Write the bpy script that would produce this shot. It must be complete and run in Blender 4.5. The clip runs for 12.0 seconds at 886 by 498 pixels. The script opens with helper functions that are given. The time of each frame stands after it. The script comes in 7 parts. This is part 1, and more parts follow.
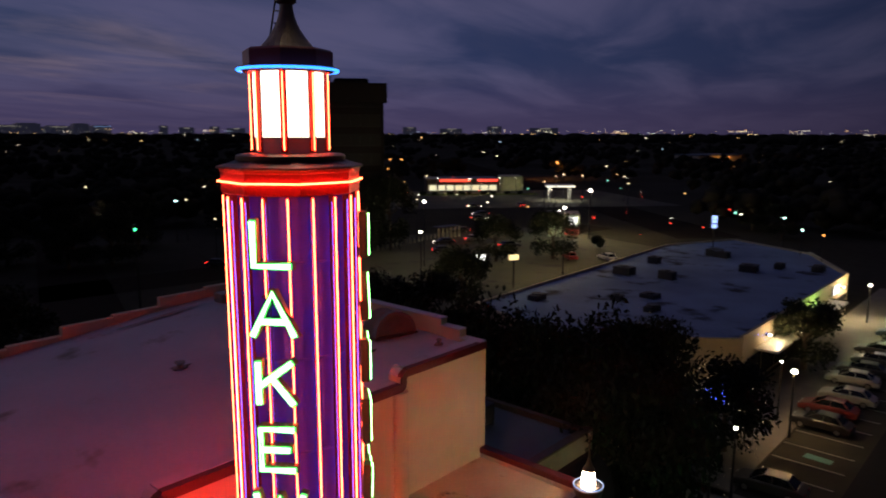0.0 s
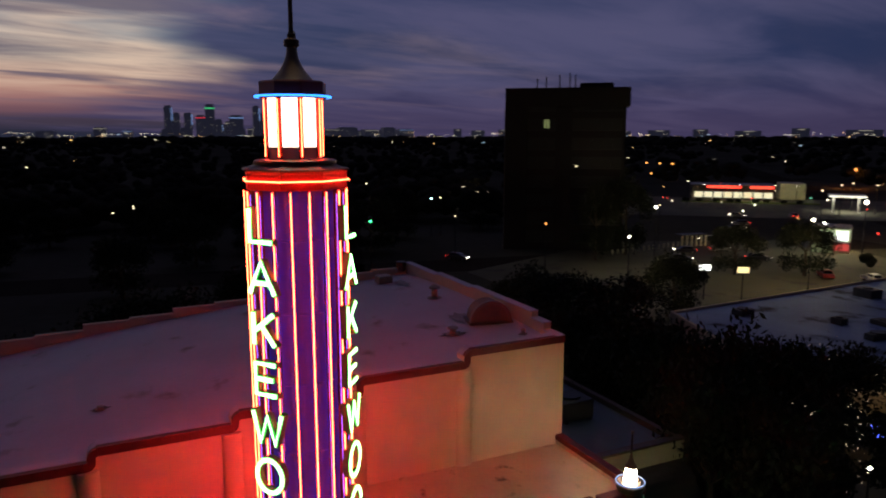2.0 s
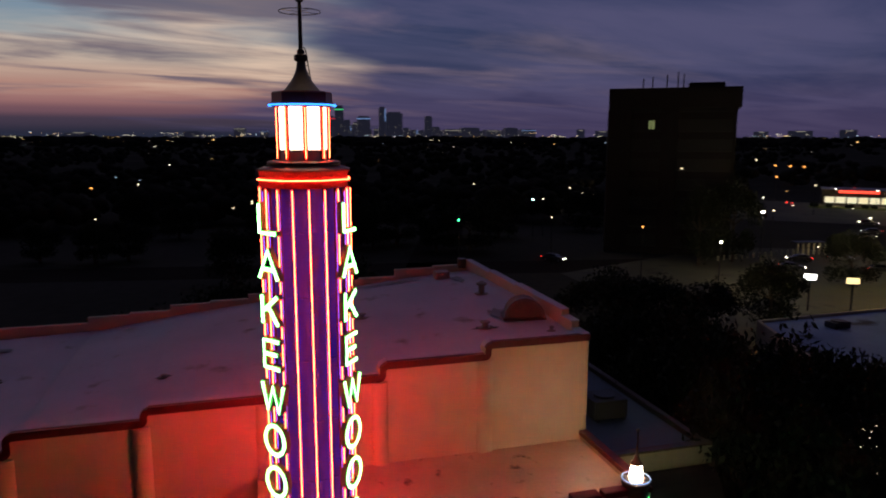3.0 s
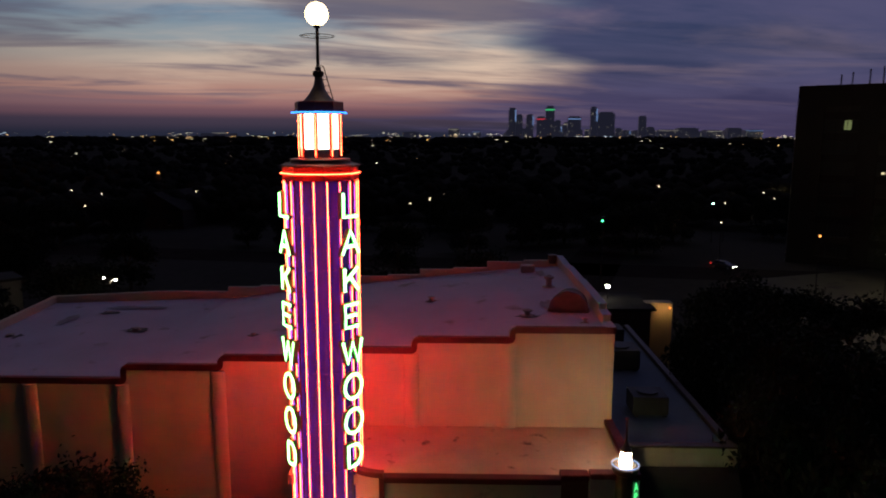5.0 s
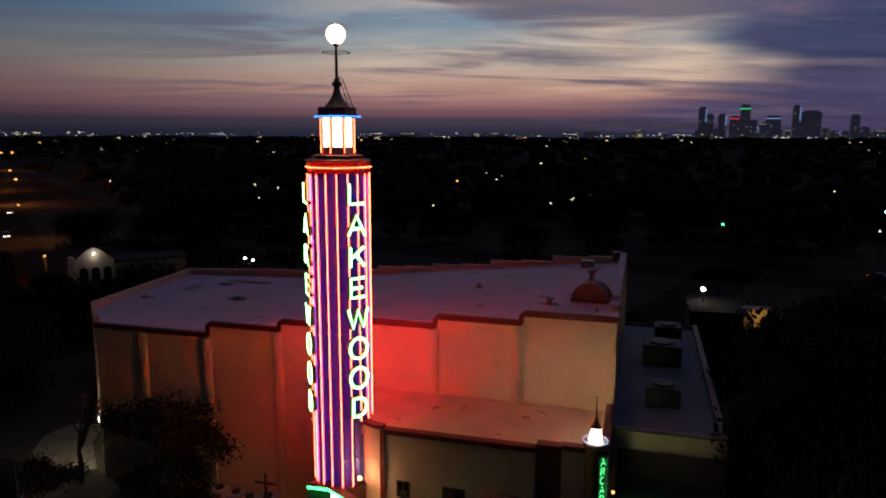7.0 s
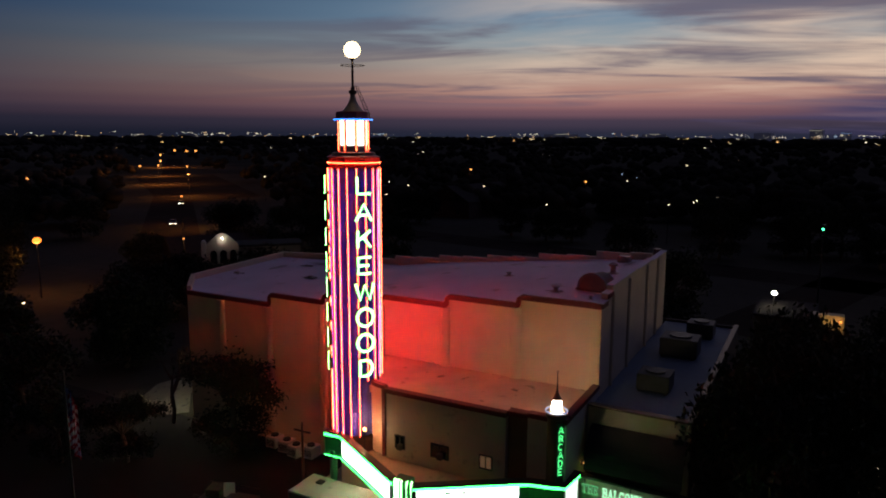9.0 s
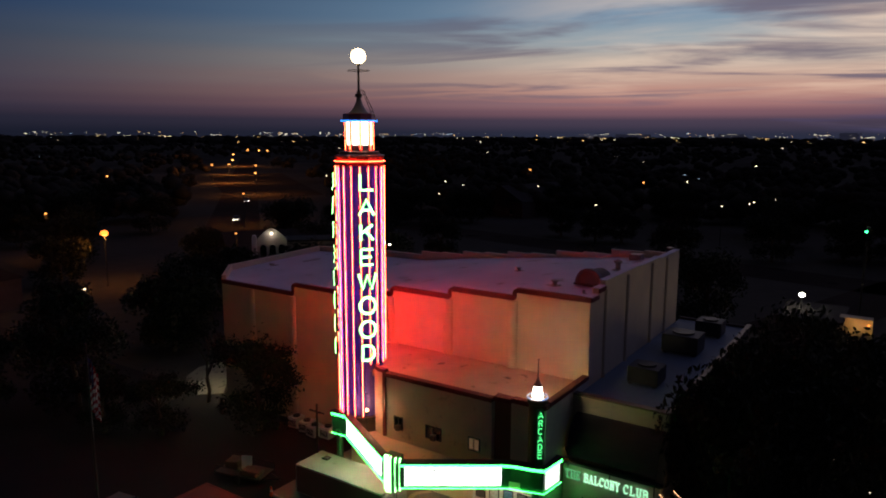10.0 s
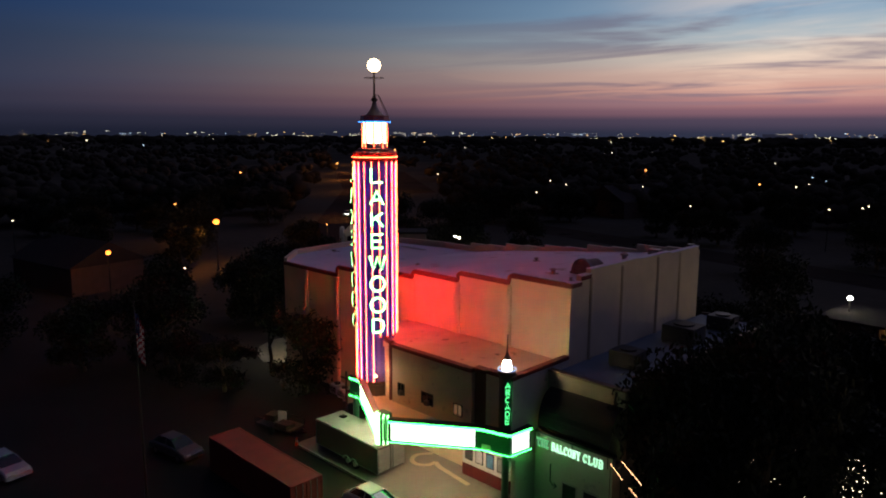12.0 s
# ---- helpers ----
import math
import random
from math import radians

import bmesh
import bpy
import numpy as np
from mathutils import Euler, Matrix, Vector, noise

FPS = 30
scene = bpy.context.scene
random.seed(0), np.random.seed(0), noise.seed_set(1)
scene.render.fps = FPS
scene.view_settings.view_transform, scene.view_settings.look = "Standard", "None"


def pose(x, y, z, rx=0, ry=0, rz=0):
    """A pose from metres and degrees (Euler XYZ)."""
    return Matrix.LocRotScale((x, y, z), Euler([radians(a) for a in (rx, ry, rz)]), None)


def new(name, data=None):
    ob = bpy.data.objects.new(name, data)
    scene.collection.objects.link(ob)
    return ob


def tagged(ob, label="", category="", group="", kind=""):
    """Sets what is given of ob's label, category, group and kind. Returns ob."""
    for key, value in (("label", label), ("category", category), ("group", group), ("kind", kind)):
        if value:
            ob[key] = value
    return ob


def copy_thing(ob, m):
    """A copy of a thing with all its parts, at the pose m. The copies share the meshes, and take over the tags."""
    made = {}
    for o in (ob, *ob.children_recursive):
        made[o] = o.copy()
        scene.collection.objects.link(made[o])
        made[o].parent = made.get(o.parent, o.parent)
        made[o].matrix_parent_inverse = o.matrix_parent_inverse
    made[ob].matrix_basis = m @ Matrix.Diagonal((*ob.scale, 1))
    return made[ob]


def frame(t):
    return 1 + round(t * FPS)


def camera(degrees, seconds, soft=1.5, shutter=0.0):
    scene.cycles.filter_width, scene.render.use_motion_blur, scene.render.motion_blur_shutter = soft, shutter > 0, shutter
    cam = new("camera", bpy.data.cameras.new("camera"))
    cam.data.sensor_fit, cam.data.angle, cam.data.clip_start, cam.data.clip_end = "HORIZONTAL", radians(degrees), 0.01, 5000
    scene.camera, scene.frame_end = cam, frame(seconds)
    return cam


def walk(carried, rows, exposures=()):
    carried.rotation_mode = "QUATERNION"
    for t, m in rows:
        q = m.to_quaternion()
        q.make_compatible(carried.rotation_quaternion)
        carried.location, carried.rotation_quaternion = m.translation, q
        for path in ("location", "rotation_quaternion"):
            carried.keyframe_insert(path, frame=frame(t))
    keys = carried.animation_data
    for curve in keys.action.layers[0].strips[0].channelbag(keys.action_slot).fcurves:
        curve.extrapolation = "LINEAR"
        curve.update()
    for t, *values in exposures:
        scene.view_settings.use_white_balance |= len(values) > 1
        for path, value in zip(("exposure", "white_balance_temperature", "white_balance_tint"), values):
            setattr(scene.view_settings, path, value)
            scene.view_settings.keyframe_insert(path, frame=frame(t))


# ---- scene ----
cam = camera(64.38, 12.0, soft=1.9, shutter=0.45)
ROWS = [
    (0.0, 0.614, 0.506, 23.944, 41.876, -9.47, -0.09),
    (0.5, 2.738, 1.438, 24.012, 47.891, -9.42, -0.028),
    (1.0, 4.875, 2.563, 24.082, 53.655, -9.354, 0.011),
    (1.5, 6.948, 3.873, 24.142, 59.193, -9.294, 0.027),
    (2.0, 8.878, 5.356, 24.203, 64.539, -9.27, 0.02),
    (2.5, 10.618, 7.017, 24.272, 69.616, -9.261, -0.001),
    (3.0, 12.304, 8.765, 24.35, 74.367, -9.245, -0.059),
    (5.0, 17.28, 16.847, 24.442, 91.249, -9.238, -0.105),
    (5.5, 18.328, 19.085, 24.51, 94.995, -9.242, -0.129),
    (6.0, 19.228, 21.394, 24.527, 98.728, -9.248, -0.141),
    (6.5, 19.934, 23.744, 24.492, 102.382, -9.25, -0.151),
    (7.0, 20.53, 26.12, 24.458, 105.775, -9.232, -0.16),
    (7.5, 21.081, 28.612, 24.427, 109.169, -9.217, -0.168),
    (9.5, 22.246, 38.827, 24.494, 121.11, -9.228, -0.234),
    (10.0, 22.157, 41.419, 24.504, 123.893, -9.232, -0.216),
    (10.5, 21.971, 44.058, 24.504, 126.615, -9.237, -0.202),
    (11.0, 21.682, 46.663, 24.481, 129.339, -9.249, -0.192),
    (11.5, 21.286, 49.256, 24.472, 132.024, -9.262, -0.196),
    (12.0, 20.806, 51.883, 24.484, 134.605, -9.267, -0.213),
]
walk(cam, [(t, pose(x, y, z, 90 + pitch, roll, yaw)) for t, x, y, z, yaw, pitch, roll in ROWS],
     [(0.0, 0.0), (8.5, 0.0), (12.0, 0.6)])

# ---- world, light ----
world = bpy.data.worlds.new("dusk_sky")
scene.world = world
world.use_nodes = True
wn, wl = world.node_tree.nodes, world.node_tree.links
wn.clear()


def wmath(op, a, b=None, c=None, clamp=False):
    n = wn.new("ShaderNodeMath")
    n.operation, n.use_clamp = op, clamp
    for i, v in enumerate((a, b, c)):
        if v is None:
            continue
        if isinstance(v, (int, float)):
            n.inputs[i].default_value = v
        else:
            wl.new(v, n.inputs[i])
    return n.outputs[0]


def wsmooth(v, lo, hi, to0=0.0, to1=1.0):
    n = wn.new("ShaderNodeMapRange")
    n.interpolation_type = "SMOOTHSTEP"
    wl.new(v, n.inputs["Value"])
    n.inputs["From Min"].default_value, n.inputs["From Max"].default_value = lo, hi
    n.inputs["To Min"].default_value, n.inputs["To Max"].default_value = to0, to1
    return n.outputs[0]


def lin(r, g, b):
    """Linear colour of display values 0 to 255."""
    return tuple((c / 255 / 12.92 if c < 10.3 else ((c / 255 + 0.055) / 1.055) ** 2.4) for c in (r, g, b)) + (1,)


def wramp(v, stops):
    n = wn.new("ShaderNodeValToRGB")
    n.color_ramp.interpolation = "EASE"
    e = n.color_ramp.elements
    while len(e) < len(stops):
        e.new(0.5)
    for el, (p, c) in zip(e, stops):
        el.position, el.color = p, lin(*c)
    wl.new(v, n.inputs[0])
    return n.outputs[0]


def wmix(f, a, b, mode="MIX"):
    n = wn.new("ShaderNodeMix")
    n.data_type, n.blend_type = "RGBA", mode
    for i, v in ((0, f), (6, a), (7, b)):
        if isinstance(v, (int, float)):
            n.inputs[i].default_value = v
        elif isinstance(v, tuple):
            n.inputs[i].default_value = v
        else:
            wl.new(v, n.inputs[i])
    return n.outputs[2]


way = wn.new("ShaderNodeTexCoord").outputs["Generated"]
axes = wn.new("ShaderNodeSeparateXYZ")
wl.new(way, axes.inputs[0])
AX, AY, AZ = axes.outputs
flat = wmath("SQRT", wmath("ADD", wmath("MULTIPLY", AX, AX), wmath("MULTIPLY", AY, AY)))
# closeness to the sunset, which lies a little past -x
near_sun = wmath("DIVIDE", wmath("ADD", wmath("MULTIPLY", AX, -0.978), wmath("MULTIPLY", AY, -0.208)), wmath("ADD", flat, 0.001))
sunset_side = wmath("POWER", wmath("MULTIPLY", wmath("SUBTRACT", near_sun, 0.22), 1.29, clamp=True), 2.7)
# the east, behind the walk, lies in deep dusk
dusk = wmath("MULTIPLY", wsmooth(near_sun, -0.6, 0.62, 0.10, 1.0), wsmooth(AY, -0.95, -0.3, 0.62, 1.0))
# elevation: 0 at the horizon, 1 at thirty degrees
rise = wmath("MULTIPLY", AZ, 2.0, clamp=True)
warm_sky = wramp(rise, [(0.0, (38, 41, 58)), (0.037, (66, 56, 72)), (0.06, (112, 80, 90)), (0.085, (150, 106, 106)), (0.115, (174, 130, 119)), (0.15, (180, 149, 136)), (0.2, (170, 160, 152)), (0.25, (143, 154, 161)), (0.32, (108, 135, 158)), (0.44, (70, 104, 139)), (1.0, (20, 34, 68))])
cool_sky = wramp(rise, [(0.0, (29, 32, 48)), (0.04, (40, 42, 60)), (0.08, (50, 53, 73)), (0.14, (48, 58, 83)), (0.22, (40, 55, 84)), (0.32, (33, 56, 95)), (0.45, (26, 49, 91)), (1.0, (14, 24, 54))])
clear = wmix(sunset_side, cool_sky, warm_sky)
# cloud on a high flat layer, so that its streaks crowd together towards the horizon
side = wmath("DIVIDE", AY, wmath("ADD", flat, 0.001))
depth = wmath("ADD", wmath("MAXIMUM", AZ, 0.0), 0.075)


def wlayer(along, across, drift):
    """Layer coordinates, stretched along the wind, which blows north past the sunset."""
    u, v = wmath("DIVIDE", AX, depth), wmath("DIVIDE", AY, depth)
    c = wn.new("ShaderNodeCombineXYZ")
    wl.new(wmath("MULTIPLY", wmath("ADD", wmath("MULTIPLY", u, 0.94), wmath("MULTIPLY", v, 0.34)), across), c.inputs[0])
    wl.new(wmath("MULTIPLY", wmath("ADD", wmath("MULTIPLY", v, 0.94), wmath("MULTIPLY", u, -0.34)), along), c.inputs[1])
    c.inputs[2].default_value = drift
    return c.outputs[0]


def wnoise(at, scale, detail, rough, warp=0.0):
    n = wn.new("ShaderNodeTexNoise")
    n.inputs["Scale"].default_value, n.inputs["Detail"].default_value = scale, detail
    n.inputs["Roughness"].default_value, n.inputs["Distortion"].default_value = rough, warp
    wl.new(at, n.inputs["Vector"])
    return n.outputs[0]


streaks = wlayer(0.36, 0.9, 3.1)
fluffs = wlayer(0.5, 1.0, 7.4)
banks = wnoise(streaks, 0.6, 5.0, 0.5, 0.5)
wisps = wnoise(streaks, 1.1, 6.0, 0.52, 0.6)
tufts = wnoise(fluffs, 1.1, 6.0, 0.55, 0.4)
# clear air to the south-west, lit cloud about the sunset, a heavy bank north of it
heavy = wsmooth(wmath("ADD", side, wmath("MULTIPLY", wmath("SUBTRACT", banks, 0.5), 0.75)), -0.08, 0.14)
lit_side = wmath("MULTIPLY", wsmooth(side, -0.62, -0.14), wmath("SUBTRACT", 1.0, wmath("MULTIPLY", heavy, 0.86)))
lit = wmath("MULTIPLY", wmath("MULTIPLY", lit_side, wsmooth(tufts, 0.34, 0.66)), wsmooth(rise, 0.07, 0.17, 0.0, 0.74))
grey = wmath("MULTIPLY", wmath("MULTIPLY", wsmooth(wisps, 0.48, 0.64), wsmooth(side, -0.85, -0.35, 0.0, 0.85)), wsmooth(rise, 0.05, 0.12))
bank_tone = wmix(wsmooth(wisps, 0.34, 0.68), lin(42, 52, 87), lin(80, 79, 112))
bank_lit = wmath("MULTIPLY", wmath("MULTIPLY", sunset_side, wsmooth(tufts, 0.46, 0.7)), 0.36)
bank = wmix(bank_lit, bank_tone, lin(178, 148, 150))
air = wmix(lit, clear, lin(230, 200, 176))
air = wmix(grey, air, wmix(sunset_side, lin(48, 56, 86), lin(100, 91, 107)))
air = wmix(wmath("MULTIPLY", heavy, wsmooth(rise, 0.0, 0.08, 0.7, 0.95)), air, bank)
murk = wmath("MULTIPLY", heavy, wsmooth(rise, 0.02, 0.2, 0.65, 0.0))
sky = wmix(1.0, wmix(murk, air, lin(72, 60, 90)), dusk, "MULTIPLY")
ground_glow = wmix(wsmooth(AZ, -0.02, 0.0), lin(6, 5, 8), sky)
sky_out = wn.new("ShaderNodeBackground")
sky_out.inputs["Strength"].default_value = 1.0
wl.new(ground_glow, sky_out.inputs[0])
wo = wn.new("ShaderNodeOutputWorld")
wl.new(sky_out.outputs[0], wo.inputs[0])

# ---- materials ----


def mat(name, color, rough=0.7, metal=0.0, spec=0.5, vary=0.25, scale=1.5, grain=18.0, bump=0.15, spot=None, spot_at=0.62, each=0.0):
    """A surface with large stains, fine grain and relief. spot: the colour of its dirt or wear."""
    m = bpy.data.materials.new(name)
    m.use_nodes = True
    n, l = m.node_tree.nodes, m.node_tree.links
    b = n["Principled BSDF"]
    b.inputs["Roughness"].default_value, b.inputs["Metallic"].default_value = rough, metal
    b.inputs["Specular IOR Level"].default_value = spec
    co = n.new("ShaderNodeTexCoord").outputs["Object"]

    def noise_of(sc, detail=5.0):
        t = n.new("ShaderNodeTexNoise")
        t.inputs["Scale"].default_value, t.inputs["Detail"].default_value = sc, detail
        l.new(co, t.inputs["Vector"])
        return t.outputs[0]

    big, fine = noise_of(scale), noise_of(grain)
    mixer = n.new("ShaderNodeMix")
    mixer.data_type = "RGBA"
    dark = tuple(c * (1 - vary) for c in color)
    light = tuple(min(1.0, c * (1 + 0.5 * vary)) for c in color)
    mixer.inputs[6].default_value, mixer.inputs[7].default_value = (*dark, 1), (*light, 1)
    add = n.new("ShaderNodeMath")
    add.operation, add.use_clamp = "MULTIPLY_ADD", True
    l.new(fine, add.inputs[0])
    add.inputs[1].default_value = 0.5
    half = n.new("ShaderNodeMath")
    half.operation = "MULTIPLY_ADD"
    l.new(big, half.inputs[0])
    half.inputs[1].default_value, half.inputs[2].default_value = 1.4, -0.45
    l.new(half.outputs[0], add.inputs[2])
    l.new(add.outputs[0], mixer.inputs[0])
    col = mixer.outputs[2]
    if spot:
        r = n.new("ShaderNodeMapRange")
        r.inputs["From Min"].default_value, r.inputs["From Max"].default_value = spot_at, spot_at + 0.12
        l.new(noise_of(scale * 2.3, 7.0), r.inputs["Value"])
        m2 = n.new("ShaderNodeMix")
        m2.data_type = "RGBA"
        l.new(r.outputs[0], m2.inputs[0])
        l.new(col, m2.inputs[6])
        m2.inputs[7].default_value = (*spot, 1)
        col = m2.outputs[2]
    if each:
        info = n.new("ShaderNodeObjectInfo").outputs["Random"]
        hsv = n.new("ShaderNodeHueSaturation")
        r = n.new("ShaderNodeMapRange")
        r.inputs["To Min"].default_value, r.inputs["To Max"].default_value = 1 - each, 1 + each
        l.new(info, r.inputs["Value"])
        l.new(r.outputs[0], hsv.inputs["Value"])
        l.new(col, hsv.inputs["Color"])
        col = hsv.outputs[0]
    l.new(col, b.inputs["Base Color"])
    if bump:
        bp = n.new("ShaderNodeBump")
        bp.inputs["Strength"].default_value, bp.inputs["Distance"].default_value = bump, 0.02
        l.new(fine, bp.inputs["Height"])
        l.new(bp.outputs[0], b.inputs["Normal"])
    return m


def glow(name, color, strength):
    m = bpy.data.materials.new(name)
    m.use_nodes = True
    b = m.node_tree.nodes["Principled BSDF"]
    b.inputs["Base Color"].default_value = (0.02, 0.02, 0.02, 1)
    b.inputs["Emission Color"].default_value = (*color, 1)
    b.inputs["Emission Strength"].default_value = strength
    return m


def glass(name, color, rough=0.05):
    m = bpy.data.materials.new(name)
    m.use_nodes = True
    b = m.node_tree.nodes["Principled BSDF"]
    b.inputs["Base Color"].default_value = (*color, 1)
    b.inputs["Roughness"].default_value = rough
    b.inputs["Specular IOR Level"].default_value = 0.7
    return m


M_STUCCO = mat("cream_stucco", (0.70, 0.57, 0.385), 0.85, vary=0.16, scale=0.5, grain=14, bump=0.25, spot=(0.62, 0.49, 0.35), spot_at=0.68)
M_GREYWALL = mat("grey_stucco", (0.58, 0.52, 0.43), 0.85, vary=0.18, scale=0.6, grain=14, bump=0.25, spot=(0.34, 0.30, 0.26))
M_ROOF = mat("white_roof_membrane", (0.64, 0.62, 0.72), 0.75, vary=0.2, scale=0.22, grain=5, bump=0.1, spot=(0.28, 0.26, 0.25), spot_at=0.63)
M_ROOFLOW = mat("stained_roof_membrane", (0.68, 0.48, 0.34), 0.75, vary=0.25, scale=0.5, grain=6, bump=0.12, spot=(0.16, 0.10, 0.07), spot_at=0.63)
M_BLUEROOF = mat("grey_roof_sheet", (0.12, 0.165, 0.22), 0.7, vary=0.3, scale=0.12, grain=3, bump=0.1, spot=(0.12, 0.13, 0.16), spot_at=0.6)
M_COPING = mat("dark_red_coping", (0.12, 0.010, 0.012), 0.55, vary=0.25, scale=1.2)
M_PURPLE = mat("violet_enamel_panel", (0.09, 0.10, 0.6), 0.35, vary=0.2, scale=1.0, grain=10, bump=0.05)
M_REDENAMEL = mat("red_enamel", (0.28, 0.022, 0.022), 0.4, vary=0.2, scale=1.5, bump=0.05)
M_RIB = mat("dull_red_rib_metal", (0.16, 0.02, 0.02), 0.5, vary=0.25, scale=2.0, bump=0.05)
M_DARKMETAL = mat("dark_bronze_metal", (0.12, 0.085, 0.07), 0.45, 0.7, vary=0.3, scale=3)
M_CONE = mat("weathered_sheet_metal", (0.36, 0.29, 0.25), 0.5, 0.35, vary=0.3, scale=2.5, spot=(0.2, 0.13, 0.1))
M_GREENENAMEL = mat("dark_green_enamel", (0.02, 0.10, 0.05), 0.4, vary=0.2, scale=2, bump=0.05)
M_LETTERPAN = mat("green_letter_pan", (0.2, 0.75, 0.3), 0.5, vary=0.15, scale=3, bump=0.05)
M_LETTERSIDE = mat("green_letter_return", (0.05, 0.16, 0.05), 0.55, vary=0.25, scale=3)
M_ASPHALT = mat("asphalt", (0.028, 0.027, 0.026), 0.9, spec=0.15, vary=0.35, scale=0.15, grain=8, bump=0.3, spot=(0.03, 0.03, 0.03), spot_at=0.6)
M_CONCRETE = mat("concrete_paving", (0.24, 0.22, 0.19), 0.85, vary=0.25, scale=0.4, grain=9, bump=0.2, spot=(0.2, 0.18, 0.15))
M_KERB = mat("kerb_concrete", (0.42, 0.39, 0.35), 0.85, vary=0.25, scale=0.8)
M_PAINTLINE = mat("road_paint", (0.34, 0.34, 0.31), 0.7, vary=0.3, scale=1.5, spot=(0.2, 0.2, 0.19), spot_at=0.6)
M_GRASS = mat("dark_ground_cover", (0.09, 0.085, 0.068), 0.95, spec=0.0, vary=0.5, scale=0.02, grain=0.5, bump=0.3)
M_LEAF = mat("live_oak_leaves", (0.033, 0.039, 0.024), 0.8, spec=0.1, vary=0.4, scale=0.8, grain=6, bump=0.1, each=0.25)
M_BARK = mat("bark", (0.12, 0.09, 0.065), 0.9, vary=0.4, scale=3, grain=20, bump=0.4)
M_WOODSFAR = mat("far_foliage", (0.05, 0.047, 0.037), 0.95, spec=0.0, vary=0.4, scale=0.05, grain=0.8, bump=0.0)
M_GLASS = glass("dark_window_glass", (0.015, 0.018, 0.02))
M_BLACK = mat("black_metal", (0.02, 0.02, 0.02), 0.5, vary=0.2)
M_RUBBER = mat("tyre_rubber", (0.02, 0.02, 0.02), 0.85, vary=0.2)
M_STEEL = mat("galvanised_steel", (0.45, 0.45, 0.45), 0.4, 0.8, vary=0.2, scale=4)
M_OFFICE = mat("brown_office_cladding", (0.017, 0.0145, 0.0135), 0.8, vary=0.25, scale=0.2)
M_OFFBAND = mat("office_sill_band", (0.05, 0.046, 0.045), 0.8, vary=0.2, scale=0.3)
M_WHITEMETAL = mat("white_painted_metal", (0.68, 0.68, 0.66), 0.45, vary=0.12, scale=1.5, spot=(0.45, 0.43, 0.40), spot_at=0.66)
M_CONTAINER = mat("rust_red_container_paint", (0.24, 0.04, 0.028), 0.6, vary=0.3, scale=0.8, spot=(0.16, 0.06, 0.04))
M_AWNING = mat("black_canvas", (0.010, 0.010, 0.011), 0.9, vary=0.3, scale=2)
M_SHINGLE = mat("dark_shingle", (0.045, 0.042, 0.04), 0.9, spec=0.1, vary=0.3, scale=1.0, grain=12)
M_DARKBRICK = mat("dark_brick_wall", (0.10, 0.08, 0.07), 0.9, spec=0.2, vary=0.25, scale=0.8)
M_UNIT = mat("dull_unit_casing", (0.045, 0.045, 0.048), 0.6, vary=0.25, scale=1.2)
M_TAN = mat("tan_brick_wall", (0.5, 0.42, 0.3), 0.85, vary=0.2, scale=0.4, grain=6)
M_PALEWALL = mat("pale_yellow_wall", (0.62, 0.58, 0.42), 0.85, vary=0.2, scale=0.6, spot=(0.4, 0.36, 0.28))

NEON_RED = glow("red_neon", (1.0, 0.05, 0.018), 38.0)
NEON_VIOLET = glow("violet_neon", (0.17, 0.11, 1.0), 4.0)
NEON_BLUE = glow("blue_neon", (0.03, 0.24, 1.0), 3.2)
NEON_GREEN = glow("green_neon", (0.04, 1.0, 0.12), 11.0)
NEON_LETTER = glow("green_white_neon", (0.24, 1.0, 0.24), 9.5)
GLOW_PANEL = glow("lit_opal_panel", (1.0, 0.88, 0.68), 3.4)
GLOW_TURRET = glow("turret_lantern_glass", (1.0, 0.80, 0.54), 84.0)
GLOW_MARQUEE = glow("lit_marquee_face", (1.0, 1.0, 0.97), 3.2)
GLOW_BALL = glow("warm_globe", (1.0, 0.74, 0.42), 3.6)
GLOW_WARM = glow("sodium_lamp", (1.0, 0.21, 0.025), 3.2)
FAR_WARM = glow("far_sodium_lamp", (1.0, 0.36, 0.08), 2.4)
FAR_WHITE = glow("far_white_lamp", (1.0, 0.78, 0.48), 3.0)
GLOW_WHITE = glow("white_lamp", (1.0, 0.92, 0.75), 14.0)
GLOW_TEAL = glow("mercury_lamp", (0.55, 1.0, 0.9), 12.0)
GLOW_REDLAMP = glow("red_lamp", (1.0, 0.03, 0.02), 5.0)
GLOW_REDSIGN = glow("red_store_sign", (1.0, 0.05, 0.03), 2.6)
GLOW_DIM = glow("lit_window", (1.0, 0.85, 0.5), 0.9)
GLOW_BLUE = glow("blue_led", (0.08, 0.12, 1.0), 8.0)
GLOW_GREENDOT = glow("green_signal", (0.05, 1.0, 0.3), 6.0)

# ---- mesh helpers ----


def part(name, bm, material, parent=None, label=""):
    me = bpy.data.meshes.new(name)
    bmesh.ops.recalc_face_normals(bm, faces=bm.faces[:])
    bm.to_mesh(me)
    bm.free()
    for m in material if isinstance(material, (list, tuple)) else (material,):
        me.materials.append(m)
    ob = new(name, me)
    if parent:
        ob.parent = parent
    if label:
        ob["label"] = label
    return ob


def share(ob, parent, m):
    """Another object on the same mesh."""
    o = new(ob.name.split(".")[0], ob.data)
    o.parent, o.matrix_basis = parent, m
    if "label" in ob:
        o["label"] = ob["label"]
    return o


